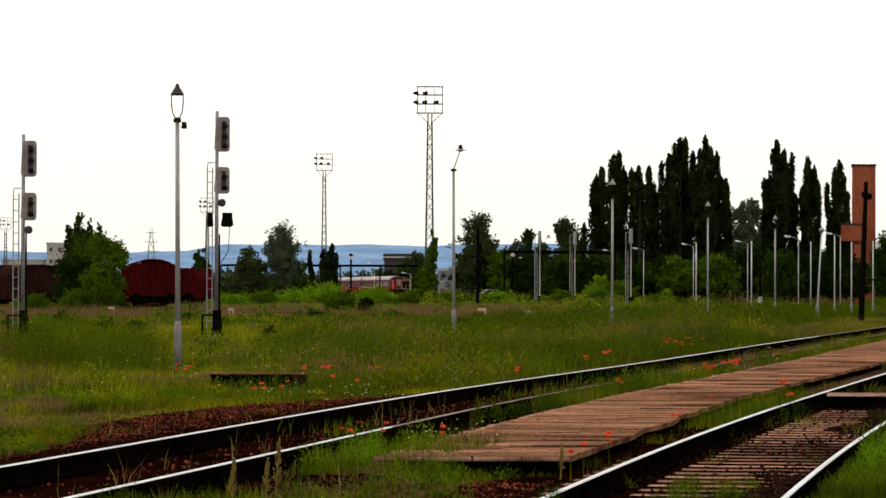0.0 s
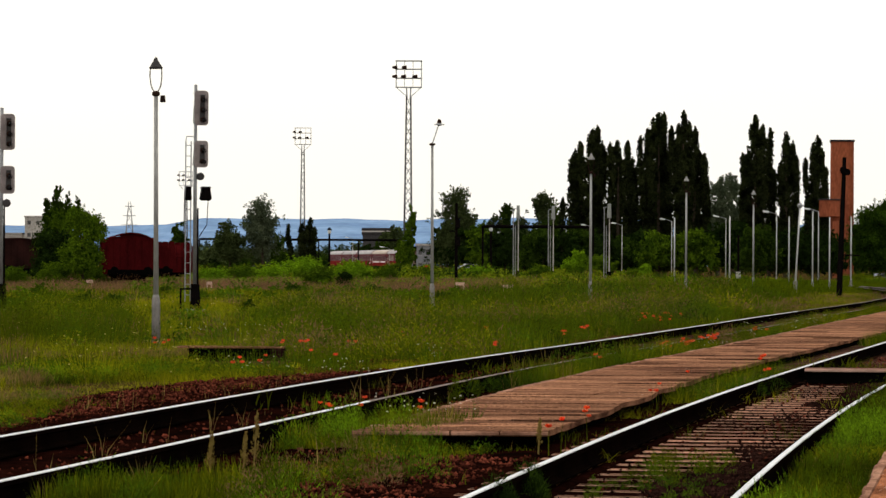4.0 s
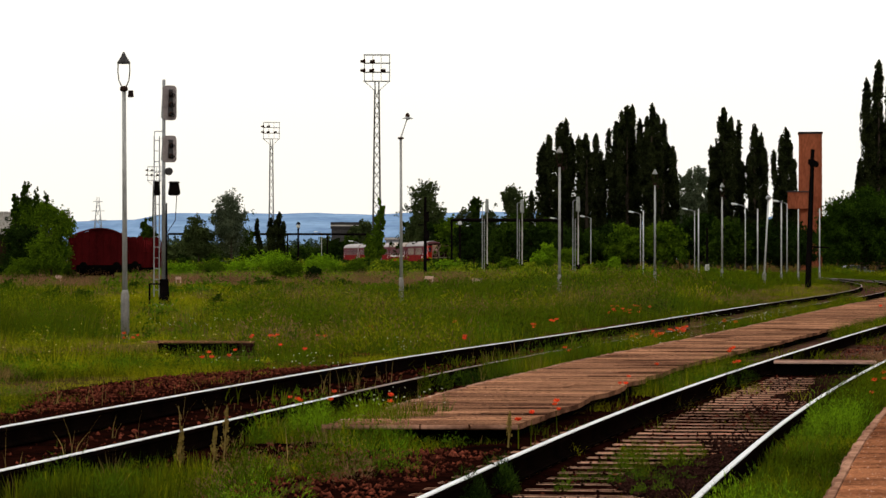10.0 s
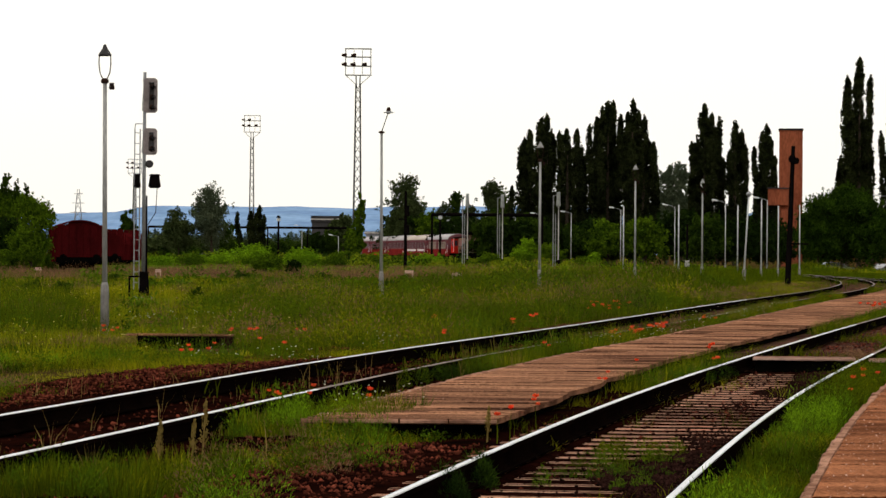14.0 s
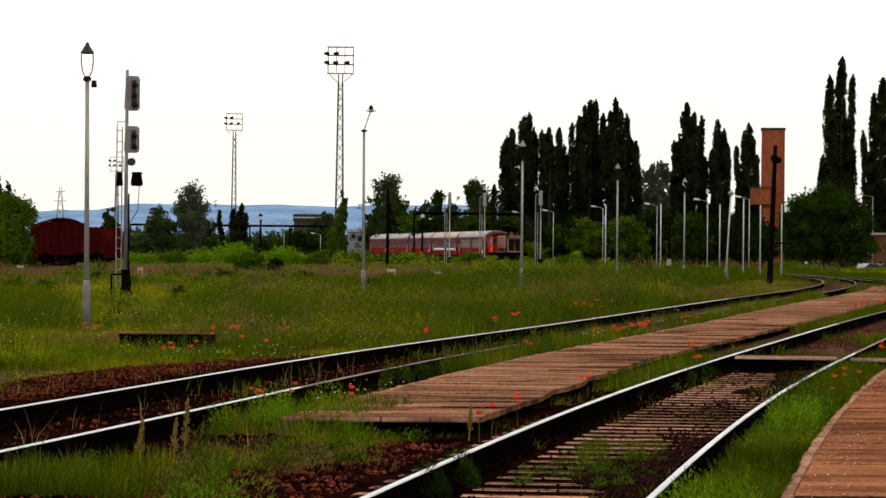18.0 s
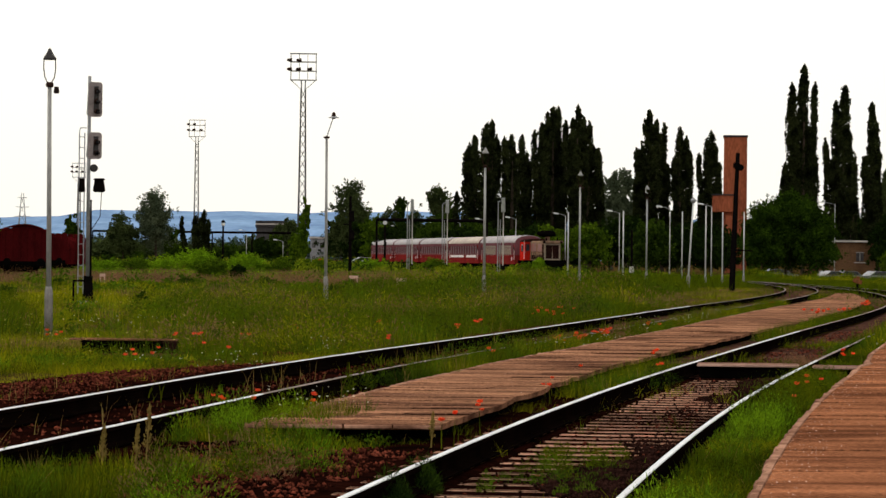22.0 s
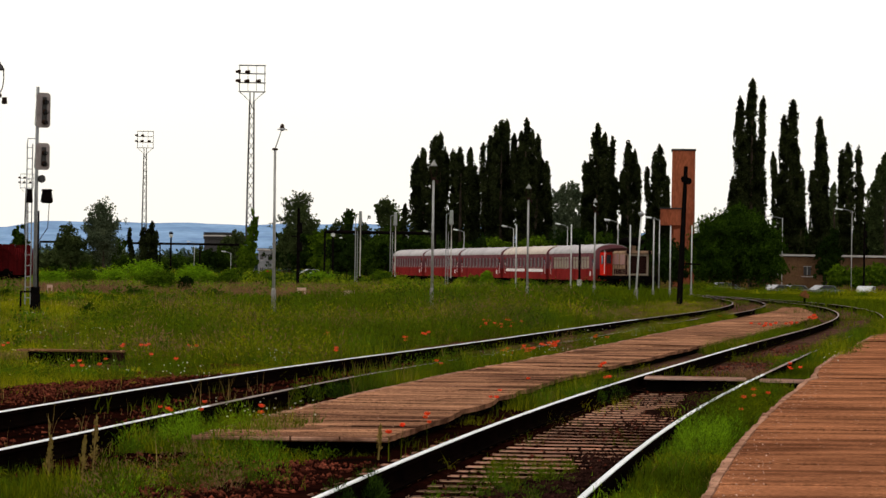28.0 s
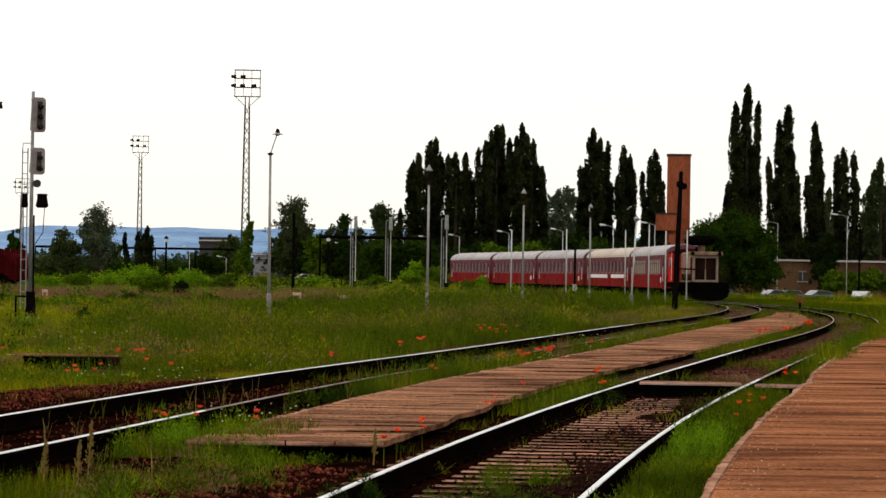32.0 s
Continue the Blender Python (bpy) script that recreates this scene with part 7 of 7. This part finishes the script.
    keep = ((m > -2.6) & (m < 2.2) & (np.abs(np.abs(m) - 0.75) > 0.12) & ((y < 27.5) | (m < 1.3))) & (rng.uniform(size=len(x)) < np.where(m < -1.2, 0.12, 0.3))
    x, y = x[keep], y[keep]
    blades("dry_stalks", rng, x, y, rng.uniform(0.2, 0.45, len(x)), np.full(len(x), 0.0055), 3, np.full(len(x), 0.03), 0.5, GRASS_DRY, "dry straw-coloured stalks beside the rails")


def stands(seed, count, y0, y1, spread, where, rad, top, per, wide, mix, label, simple=True, name="weed_stands", over=False):
    """Domed stands of grass and weeds whose blades fan outward; each stand has one colour out of mix (material, share).
    spread: the wedge of the yard that they fill, or a track and the distances from its middle between which they grow."""
    r = np.random.default_rng(seed)
    if isinstance(spread[0], str):
        cy = r.uniform(y0, y1, count)
        cx = line_x(MAIN if spread[0] == "main" else SIDE, cy) + r.uniform(spread[1], spread[2], count)
    else:
        cx, cy = wedge(r, count, y0, y1, *spread)
    ok = where(cx, cy)
    cx, cy = cx[ok], cy[ok]
    n = len(cx)
    kind = r.choice(len(mix), n, p=np.array([b for _, b in mix]) / sum(b for _, b in mix))
    R = r.uniform(*rad, n) * (0.75 + 0.25 * cy / y0)
    H = r.uniform(*top, n) * (0.65 + 0.7 * field(cx, cy, 0.5, seed + 1))
    for k, (material, _) in enumerate(mix):
        own = kind == k
        if not own.any():
            continue
        X, Y, Q, T = (np.repeat(v[own], per) for v in (cx, cy, R, H))
        m = len(X)
        a, u = r.uniform(0, 6.28, m), np.sqrt(r.uniform(0, 1, m))
        px, py = X + np.cos(a) * u * Q, Y + np.sin(a) * u * Q * 1.5
        free = (open_ground(px, py) > 0.02) | over
        px, py, a, u, Q, T = px[free], py[free], a[free], u[free], Q[free], T[free]
        m = len(px)
        hh = T * (1 - 0.6 * u * u) * r.uniform(0.55, 1.1, m)
        fan = (0.1 + 0.45 * u) * hh * r.uniform(0.4, 1.2, m)
        b = a + r.normal(0, 0.6, m)
        lx, ly = np.cos(b) * fan, np.sin(b) * fan
        w = wide * r.uniform(0.6, 1.3, m) * 0.5
        c = r.uniform(0, 6.28, m)
        dx, dy, z = np.cos(c) * w, np.sin(c) * w, -0.03 - dip(px, py)
        low = [np.column_stack([px - dx, py - dy, z]), np.column_stack([px + dx, py + dy, z])]
        tip = [np.column_stack([px + lx, py + ly, z + hh])]
        if simple:
            v, f = np.stack(low + tip, 1).reshape(-1, 3), np.arange(m * 3).reshape(-1, 3)
        else:
            mid = [np.column_stack([px + lx * 0.4 + dx, py + ly * 0.4 + dy, z + hh * 0.65]), np.column_stack([px + lx * 0.4 - dx, py + ly * 0.4 - dy, z + hh * 0.65])]
            v = np.stack(low + mid + tip, 1).reshape(-1, 3)
            i = np.arange(m)[:, None] * 5
            f = np.concatenate([i + np.array([[0, 1, 2]]), i + np.array([[0, 2, 3]]), i + np.array([[3, 2, 4]])])
        tagged(new(name, cloud(name, v, f, material)), label, kind="stuff")


def feathery(seed, count, y0, y1, spread, where, rad, top, per, size, mix, label, over=False):
    """Rounded stands filled with fine slivers that mostly point up and outward; each stand has one colour out of mix."""
    r = np.random.default_rng(seed)
    if isinstance(spread[0], str):
        cy = r.uniform(y0, y1, count)
        cx = line_x(MAIN if spread[0] == "main" else SIDE, cy) + r.uniform(spread[1], spread[2], count)
    else:
        cx, cy = wedge(r, count, y0, y1, *spread)
    ok = where(cx, cy)
    cx, cy = cx[ok], cy[ok]
    n = len(cx)
    drift = np.argsort(np.argsort(field(cx, cy, 8.0 / (y1**0.7), seed + 2) + r.normal(0, 0.16, n))) / max(1, n)
    kind = np.searchsorted(np.cumsum([b for _, b in mix]) / sum(b for _, b in mix), drift, side="right")
    R, H = r.uniform(*rad, n), r.uniform(*top, n) * (0.6 + 0.7 * field(cx, cy, 0.4, seed + 1))
    for k, (material, _) in enumerate(mix):
        own = kind == k
        if not own.any():
            continue
        X, Y, Q, T = (np.repeat(v[own], per) for v in (cx, cy, R, H))
        m = len(X)
        a, u, h = r.uniform(0, 6.28, m), np.sqrt(r.uniform(0, 1, m)), r.uniform(0, 1, m) ** 0.7
        c = np.column_stack([X + np.cos(a) * u * Q, Y + np.sin(a) * u * Q * 1.4, h * T * (1 - 0.65 * u * u) * r.uniform(0.85, 1.25, m)])
        free = (open_ground(c[:, 0], c[:, 1]) > 0.02) | over
        c, a, u = c[free], a[free], u[free]
        m = len(c)
        c[:, 2] -= dip(c[:, 0], c[:, 1])
        d = np.column_stack([np.cos(a) * u, np.sin(a) * u, np.full(m, 1.1)]) + r.normal(0, 0.5, (m, 3))
        d *= (size * r.uniform(0.5, 1.3, m) / np.linalg.norm(d, axis=1))[:, None]
        e = np.cross(d, r.normal(size=(m, 3)))
        e *= (size * 0.11 * r.uniform(0.6, 1.5, m) / np.linalg.norm(e, axis=1))[:, None]
        v = np.stack([c - d * 0.5 - e, c - d * 0.5 + e, c + d], 1).reshape(-1, 3)
        tagged(new("feathery_weeds", cloud("feathery_weeds", v, np.arange(m * 3).reshape(-1, 3), material)), label, kind="stuff")


def clumps(name, seed, count, y0, y1, keep_side, size, material, label, share):
    """Low leafy weeds in rounded clumps, as one mesh."""
    rng = np.random.default_rng(seed)
    x, y = wedge(rng, count, y0, y1)
    m, s = track_gap(x, y)
    ok = (open_ground(x, y) > 0.5) & keep_side(m, s) & (field(x, y, 0.13, seed) > share) & ~(heath(x, y) & (rng.uniform(size=len(x)) < 0.8))
    x, y = x[ok], y[ok]
    n, per = len(x), 70
    r = (0.12 + 0.3 * rng.uniform(0, 1, n) ** 2) * (0.6 + y * 0.006)
    h = r * rng.uniform(0.7, 1.5, n)
    d = rng.normal(size=(n * per, 3))
    d /= np.linalg.norm(d, axis=1)[:, None]
    p = np.column_stack([np.repeat(x, per), np.repeat(y, per), np.zeros(n * per)]) + d * np.column_stack([np.repeat(r, per), np.repeat(r, per), np.repeat(h, per)]) * rng.uniform(0.4, 1, (n * per, 1))
    p[:, 2] = np.abs(p[:, 2])
    u = rng.normal(size=(n * per, 3))
    u /= np.linalg.norm(u, axis=1)[:, None]
    v = np.cross(u, rng.normal(size=(n * per, 3)))
    v /= np.linalg.norm(v, axis=1)[:, None]
    z = (size * rng.uniform(0.5, 1.4, n * per) * np.repeat(0.5 + y * 0.007, per))[:, None]
    q = np.stack([p - u * z, p + v * z * 0.4, p + u * z, p - v * z * 0.4], 1).reshape(-1, 3)
    tagged(new(name, cloud(name, q, np.arange(n * per * 4).reshape(-1, 4), material)), label, kind="stuff")


def flowers(name, material, rng, x, y, z, size, label):
    x, y = np.array(x), np.array(y)
    for shift in (0.25, -0.25, 0.5, -0.5, 0.75, -0.75, 1.1, -1.1):
        bad = open_ground(x, y) < 0.3
        x = np.where(bad & (open_ground(x + shift, y) >= 0.3), x + shift, x)
    n = len(x)
    k = 5
    v, f = [], []
    for i in range(n):
        t = rng.uniform(0, 6.28)
        c = np.array([x[i], y[i], z[i]])
        for j in range(k):
            a = t + j * 6.283 / k
            d = np.array([math.cos(a) * 0.85, math.sin(a) * 0.85, 0.7]) * size[i]
            e = np.array([-math.sin(a), math.cos(a), 0.0]) * size[i] * 0.95
            b = len(v)
            v += [c, c + d * 0.6 + e, c + d * 1.1 + np.array([0, 0, size[i] * 0.4]), c + d * 0.6 - e]
            f.append((b, b + 1, b + 2, b + 3))
    return tagged(new(name, cloud(name, np.array(v), np.array(f), material)), label, kind="stuff")


def stones():
    rng = np.random.default_rng(5)
    x, y = wedge(rng, 150000, 15, 75)
    m, s = track_gap(x, y)
    keep = (np.abs(np.abs(m) - 0.75) > 0.1) & (np.abs(np.abs(s) - 0.75) > 0.1)
    keep &= (np.abs(m) < 1.3) | (np.abs(s) < 1.3) | ((m < -1.2) & (m > -3.3)) | ((s < -0.8) & (s > -3.0) & (y < 27))
    keep &= rng.uniform(size=len(x)) < np.where((np.abs(s) < 1.35) & (y < 44), 0.06, np.where(np.abs(m) < 1.3, 0.16, np.where(np.abs(s) < 1.35, 0.3, 1.0)))
    x, y = x[keep], y[keep]
    n = len(x)
    base = np.array([(1, 0, 0), (-0.5, 0.8, 0), (-0.5, -0.8, 0), (0.1, 0.1, 0.75), (0, 0, -0.6)])
    faces = np.array([(0, 1, 3), (1, 2, 3), (2, 0, 3), (1, 0, 4), (2, 1, 4), (0, 2, 4)])
    a = rng.uniform(0, 6.28, n)
    r = rng.uniform(0.009, 0.026, n)
    ca, sa = np.cos(a)[:, None], np.sin(a)[:, None]
    bx, by, bz = base[:, 0] + rng.normal(0, 0.2, (n, 5)), base[:, 1] + rng.normal(0, 0.2, (n, 5)), base[:, 2] + rng.normal(0, 0.15, (n, 5))
    v = np.stack([x[:, None] + (bx * ca - by * sa) * r[:, None], y[:, None] + (bx * sa + by * ca) * r[:, None], np.where(np.abs(m[keep]) < 1.6, 0.036, 0.02)[:, None] + bz * r[:, None]], -1).reshape(-1, 3)
    f = (np.arange(n)[:, None, None] * 5 + faces[None]).reshape(-1, 3)
    tagged(new("ballast_stones", cloud("ballast_stones", v, f, STONE)), "loose brown ballast stones", kind="stuff")


def oily_lumps():
    """Dark lumps of ballast heaped over the sleepers of the siding, thickest towards its right-hand rail."""
    rng = np.random.default_rng(15)
    n0 = 130000
    y = 15 + 29 * rng.uniform(0, 1, n0)
    s = rng.uniform(-0.66, 0.66, n0)
    x = line_x(SIDE, y) + s
    heap = np.clip((s + 0.05 + 0.5 * (field(x, y, 1.6, 97) - 0.5)) / 0.3, 0, 1) * np.clip((field(x, y, 0.7, 98) - 0.12) / 0.3, 0, 1)
    keep = rng.uniform(size=n0) < 0.008 + 0.75 * heap
    x, y, heap = x[keep], y[keep], heap[keep]
    n = len(x)
    base = np.array([(1, 0, 0), (-0.5, 0.8, 0), (-0.5, -0.8, 0), (0.1, 0.1, 0.8), (0, 0, -0.6)])
    faces = np.array([(0, 1, 3), (1, 2, 3), (2, 0, 3), (1, 0, 4), (2, 1, 4), (0, 2, 4)])
    a, r = rng.uniform(0, 6.28, n), rng.uniform(0.008, 0.025, n)
    ca, sa = np.cos(a)[:, None], np.sin(a)[:, None]
    b = base[None] + rng.normal(0, 0.25, (n, 5, 3))
    z = 0.018 + 0.02 * heap * rng.uniform(0, 1, n)
    v = np.stack([x[:, None] + (b[..., 0] * ca - b[..., 1] * sa) * r[:, None], y[:, None] + (b[..., 0] * sa + b[..., 1] * ca) * r[:, None], z[:, None] + b[..., 2] * r[:, None] * 0.8], -1).reshape(-1, 3)
    f = (np.arange(n)[:, None, None] * 5 + faces[None]).reshape(-1, 3)
    tagged(new("ballast_stones", cloud("ballast_stones", v, f, STONE_OILY)), "oily dark ballast stones heaped over the sleepers", kind="stuff")


def platform_grit():
    """Pale grit and crumbs of stone lying on the platforms, thickest along their edges and joints."""
    rng = np.random.default_rng(25)
    rows = []
    for left, right, top, y0, y1, n in ((QUAY_L, QUAY_R, 0.205, 17, 60, 1300), (ISLE_L, ISLE_R, 0.165, 28.2, 80, 450)):
        y = y0 + (y1 - y0) * rng.uniform(0, 1, n) ** 1.5
        a, b = line_x(left, y), line_x(right, y)
        u = np.where(rng.uniform(0, 1, n) < 0.35, rng.uniform(0.01, 0.06, n), rng.uniform(0.02, 0.97, n))
        rows.append(np.column_stack([a + (b - a) * u, y, np.full(n, top)]))
    c = np.concatenate(rows)
    n = len(c)
    r = (0.003 + 0.005 * rng.uniform(0, 1, n) ** 2)[:, None]
    base = np.array([(1, 0, 0), (-0.5, 0.8, 0), (-0.5, -0.8, 0), (0.1, 0.1, 0.9)])
    v = (c[:, None, :] + (base[None] + rng.normal(0, 0.25, (n, 4, 3))) * r[:, :, None]).reshape(-1, 3)
    f = (np.arange(n)[:, None, None] * 4 + np.array([(0, 1, 3), (1, 2, 3), (2, 0, 3)])[None]).reshape(-1, 3)
    tagged(new("platform_grit", cloud("platform_grit", v, f, TIMBER_PALE)), "pale grit and stone crumbs scattered on the platforms", kind="stuff")


meadow()
stones()
oily_lumps()
platform_grit()
clumps("leafy_weeds", 61, 6500, 16, 75, lambda m, s: m < 40, 0.022, LEAF_BUSH, "dark green leafy weeds in the grass", 0.5)
clumps("lime_weeds", 62, 5500, 16, 80, lambda m, s: m < 40, 0.016, WEED_LIME, "yellow-green leafy weeds in the grass", 0.68)
clumps("leafy_weeds", 63, 5600, 60, 260, lambda m, s: m < -4, 0.06, LEAF_BUSH, "dark green weed clumps across the meadow", 0.5)
clumps("lime_weeds", 64, 4500, 60, 280, lambda m, s: m < -11, 0.05, WEED_LIME, "yellow-green weed clumps across the meadow", 0.45)

clumps("leafy_weeds", 65, 5200, 250, 440, lambda m, s: m < -2, 0.06, LEAF_MID, "green bushy weeds along the far yard", 0.4)
clumps("lime_weeds", 66, 5200, 240, 440, lambda m, s: m < -2, 0.06, WEED_LIME, "lime green bushy weeds along the far yard", 0.4)

# yellowish flower spires beside the main track
for k, (x, y, h) in enumerate(((-1.42, 23.6, 0.36), (-1.16, 24.4, 0.47), (-1.22, 24.2, 0.33), (0.92, 27.3, 0.3))):
    t = thing("flower_spike", pose(x, y, 0, 0, 3, 0), "tall yellowish flower spire growing beside the track", "plant", "flower spires")
    part("stalk", Mesh().rod((0, 0, -0.05), (0, 0, h), 0.008, 0.003, 6), GRASS_DRY, t)
    r2 = np.random.default_rng(400 + k)
    u = r2.uniform(0, 1, 60)
    a = r2.uniform(0, 6.28, 60)
    w = (0.034 * (1 - u) + 0.004) * r2.uniform(0.4, 1.0, 60)
    low = np.column_stack([np.cos(a) * w * 0.4, np.sin(a) * w * 0.4, h * (0.3 + 0.62 * u)])
    v = tuft_leaves(r2, low, low + np.column_stack([np.cos(a) * w, np.sin(a) * w, np.full(60, 0.03)]), np.full(60, 0.006), 10, 0.006)
    part("blossom", cloud("blossom", v, np.arange(len(v)).reshape(-1, 4), CREAM_SPIKE), None, t, "yellowish seed heads")

rng = np.random.default_rng(77)
POPPIES_MEADOW = [(-2.2, 55.7), (-3.7, 54.9), (-2.1, 45.7), (-2.3, 44.5), (-0.9, 47.4), (-1.5, 47.8), (-0.3, 61.5), (1.2, 66.2), (1.9, 53.9), (5.2, 81.0), (5.5, 82.0), (5.7, 80.5), (3.7, 63.4), (5.6, 86.4), (6.2, 86.8), (3.9, 67.6), (-1.05, 56.4), (-2.6, 54.0)]
POPPIES_TRACK = [(-0.8, 30.5), (-0.5, 31.2), (-0.0, 31.3), (1.1, 27.4), (1.4, 29.1), (1.4, 29.8), (2.4, 47.0), (3.1, 40.4), (2.4, 35.5), (3.6, 55.1), (3.8, 56.4), (4.0, 58.1), (4.0, 56.9), (4.2, 42.7), (4.6, 47.3), (13.2, 90.4), (12.6, 87.2), (13.7, 92.6), (16.7, 107.2), (16.1, 104.3), (7.3, 48.1), (7.2, 46.5), (5.1, 36.1), (5.4, 38.2), (4.6, 33.5), (12.9, 88.4), (16.3, 104.5), (13.8, 105.9), (4.1, 58.9), (4.4, 60.9), (3.5, 54.7), (6.3, 69.0), (4.25, 59.6)]
WHITE_SPOTS = [(-4.3, 68.1), (-3.6, 65.7), (-3.3, 68.7), (-1.2, 44.4), (-0.9, 45.0), (0.1, 52.5), (-0.0, 31.7), (0.1, 32.1), (3.2, 54.0), (8.1, 80.4), (8.8, 84.9), (7.6, 77.2), (9.2, 54.3)]
for y in (52, 57, 60, 66, 74, 77, 79, 81, 86):
    WHITE_SPOTS.append((float(line_x(MAIN, y)) + 1.15, y))
px, py, pz, ps = [], [], [], []
for x, y in POPPIES_MEADOW + POPPIES_TRACK:
    for k in range(rng.integers(1, 4) + int(y > 52)):
        px.append(x + rng.normal(0, 0.02 + y * 0.0007) * k), py.append(y + rng.normal(0, 0.12)), pz.append(rng.uniform(0.2, 0.29)), ps.append(rng.uniform(0.012, 0.022) + y * 0.0003)
flowers("poppies", POPPY, rng, px, py, pz, ps, "scattered orange-red poppies in the grass")
blades("poppy_stems", rng, np.array(px), np.array(py), np.array(pz) * 1.1, np.full(len(px), 0.008), 2, np.full(len(px), 0.01), 0.1, GRASS, "thin green poppy stems and leaves")
qx, qy, qz, qs = [], [], [], []
for x, y in WHITE_SPOTS:
    for k in range(16):
        qx.append(x + rng.normal(0, 0.1 + y * 0.003)), qy.append(y + rng.normal(0, 0.8)), qz.append(rng.uniform(0.12, 0.3)), qs.append(rng.uniform(0.004, 0.008) + y * 0.00006)
yx, yy = wedge(rng, 600, 42, 120, -0.15, 0.05)
ok = (track_gap(yx, yy)[0] < -3) & (field(yx, yy, 0.3, 98) > 0.45)
yx, yy = yx[ok], yy[ok]
flowers("yellow_wildflowers", PETAL_YELLOW, rng, yx, yy, rng.uniform(0.15, 0.4, len(yx)), rng.uniform(0.006, 0.012, len(yx)) + yy * 0.00005, "tiny pale yellow wildflowers in the meadow")
flowers("white_wildflowers", PETAL_WHITE, rng, qx, qy, qz, qs, "small white wildflowers among the grass")


# ---- the train runs towards the camera along the main line ----
def line_place(s):
    """Place and heading on the main line, s metres of way beyond the point 220 m ahead."""
    step = np.linalg.norm(np.diff(MAIN, axis=0), axis=1)
    d = np.concatenate([[0], np.cumsum(step)])
    d -= np.interp(220.0, MAIN[:, 1], d)
    return float(np.interp(s, d, MAIN[:, 0])), float(np.interp(s, d, MAIN[:, 1]))


SPEED, SLOWING = 11.68, 0.073


def motions():
    for i, ob in enumerate(TRAIN):
        mid = -7.0 if i == 0 else 0.3 + CAR * (i - 0.5)
        half = 4.0 if i == 0 else 8.1
        rows = []
        for k in range(33):
            s = SPEED * (32 - k) + 0.5 * SLOWING * (32 - k) ** 2 + mid
            (xa, ya), (xb, yb) = line_place(s - half), line_place(s + half)
            rows.append((float(k), pose((xa + xb) / 2, (ya + yb) / 2, 0.2, 0, 0, -math.degrees(math.atan2(xb - xa, yb - ya)))))
        walk(ob, rows)


motions()
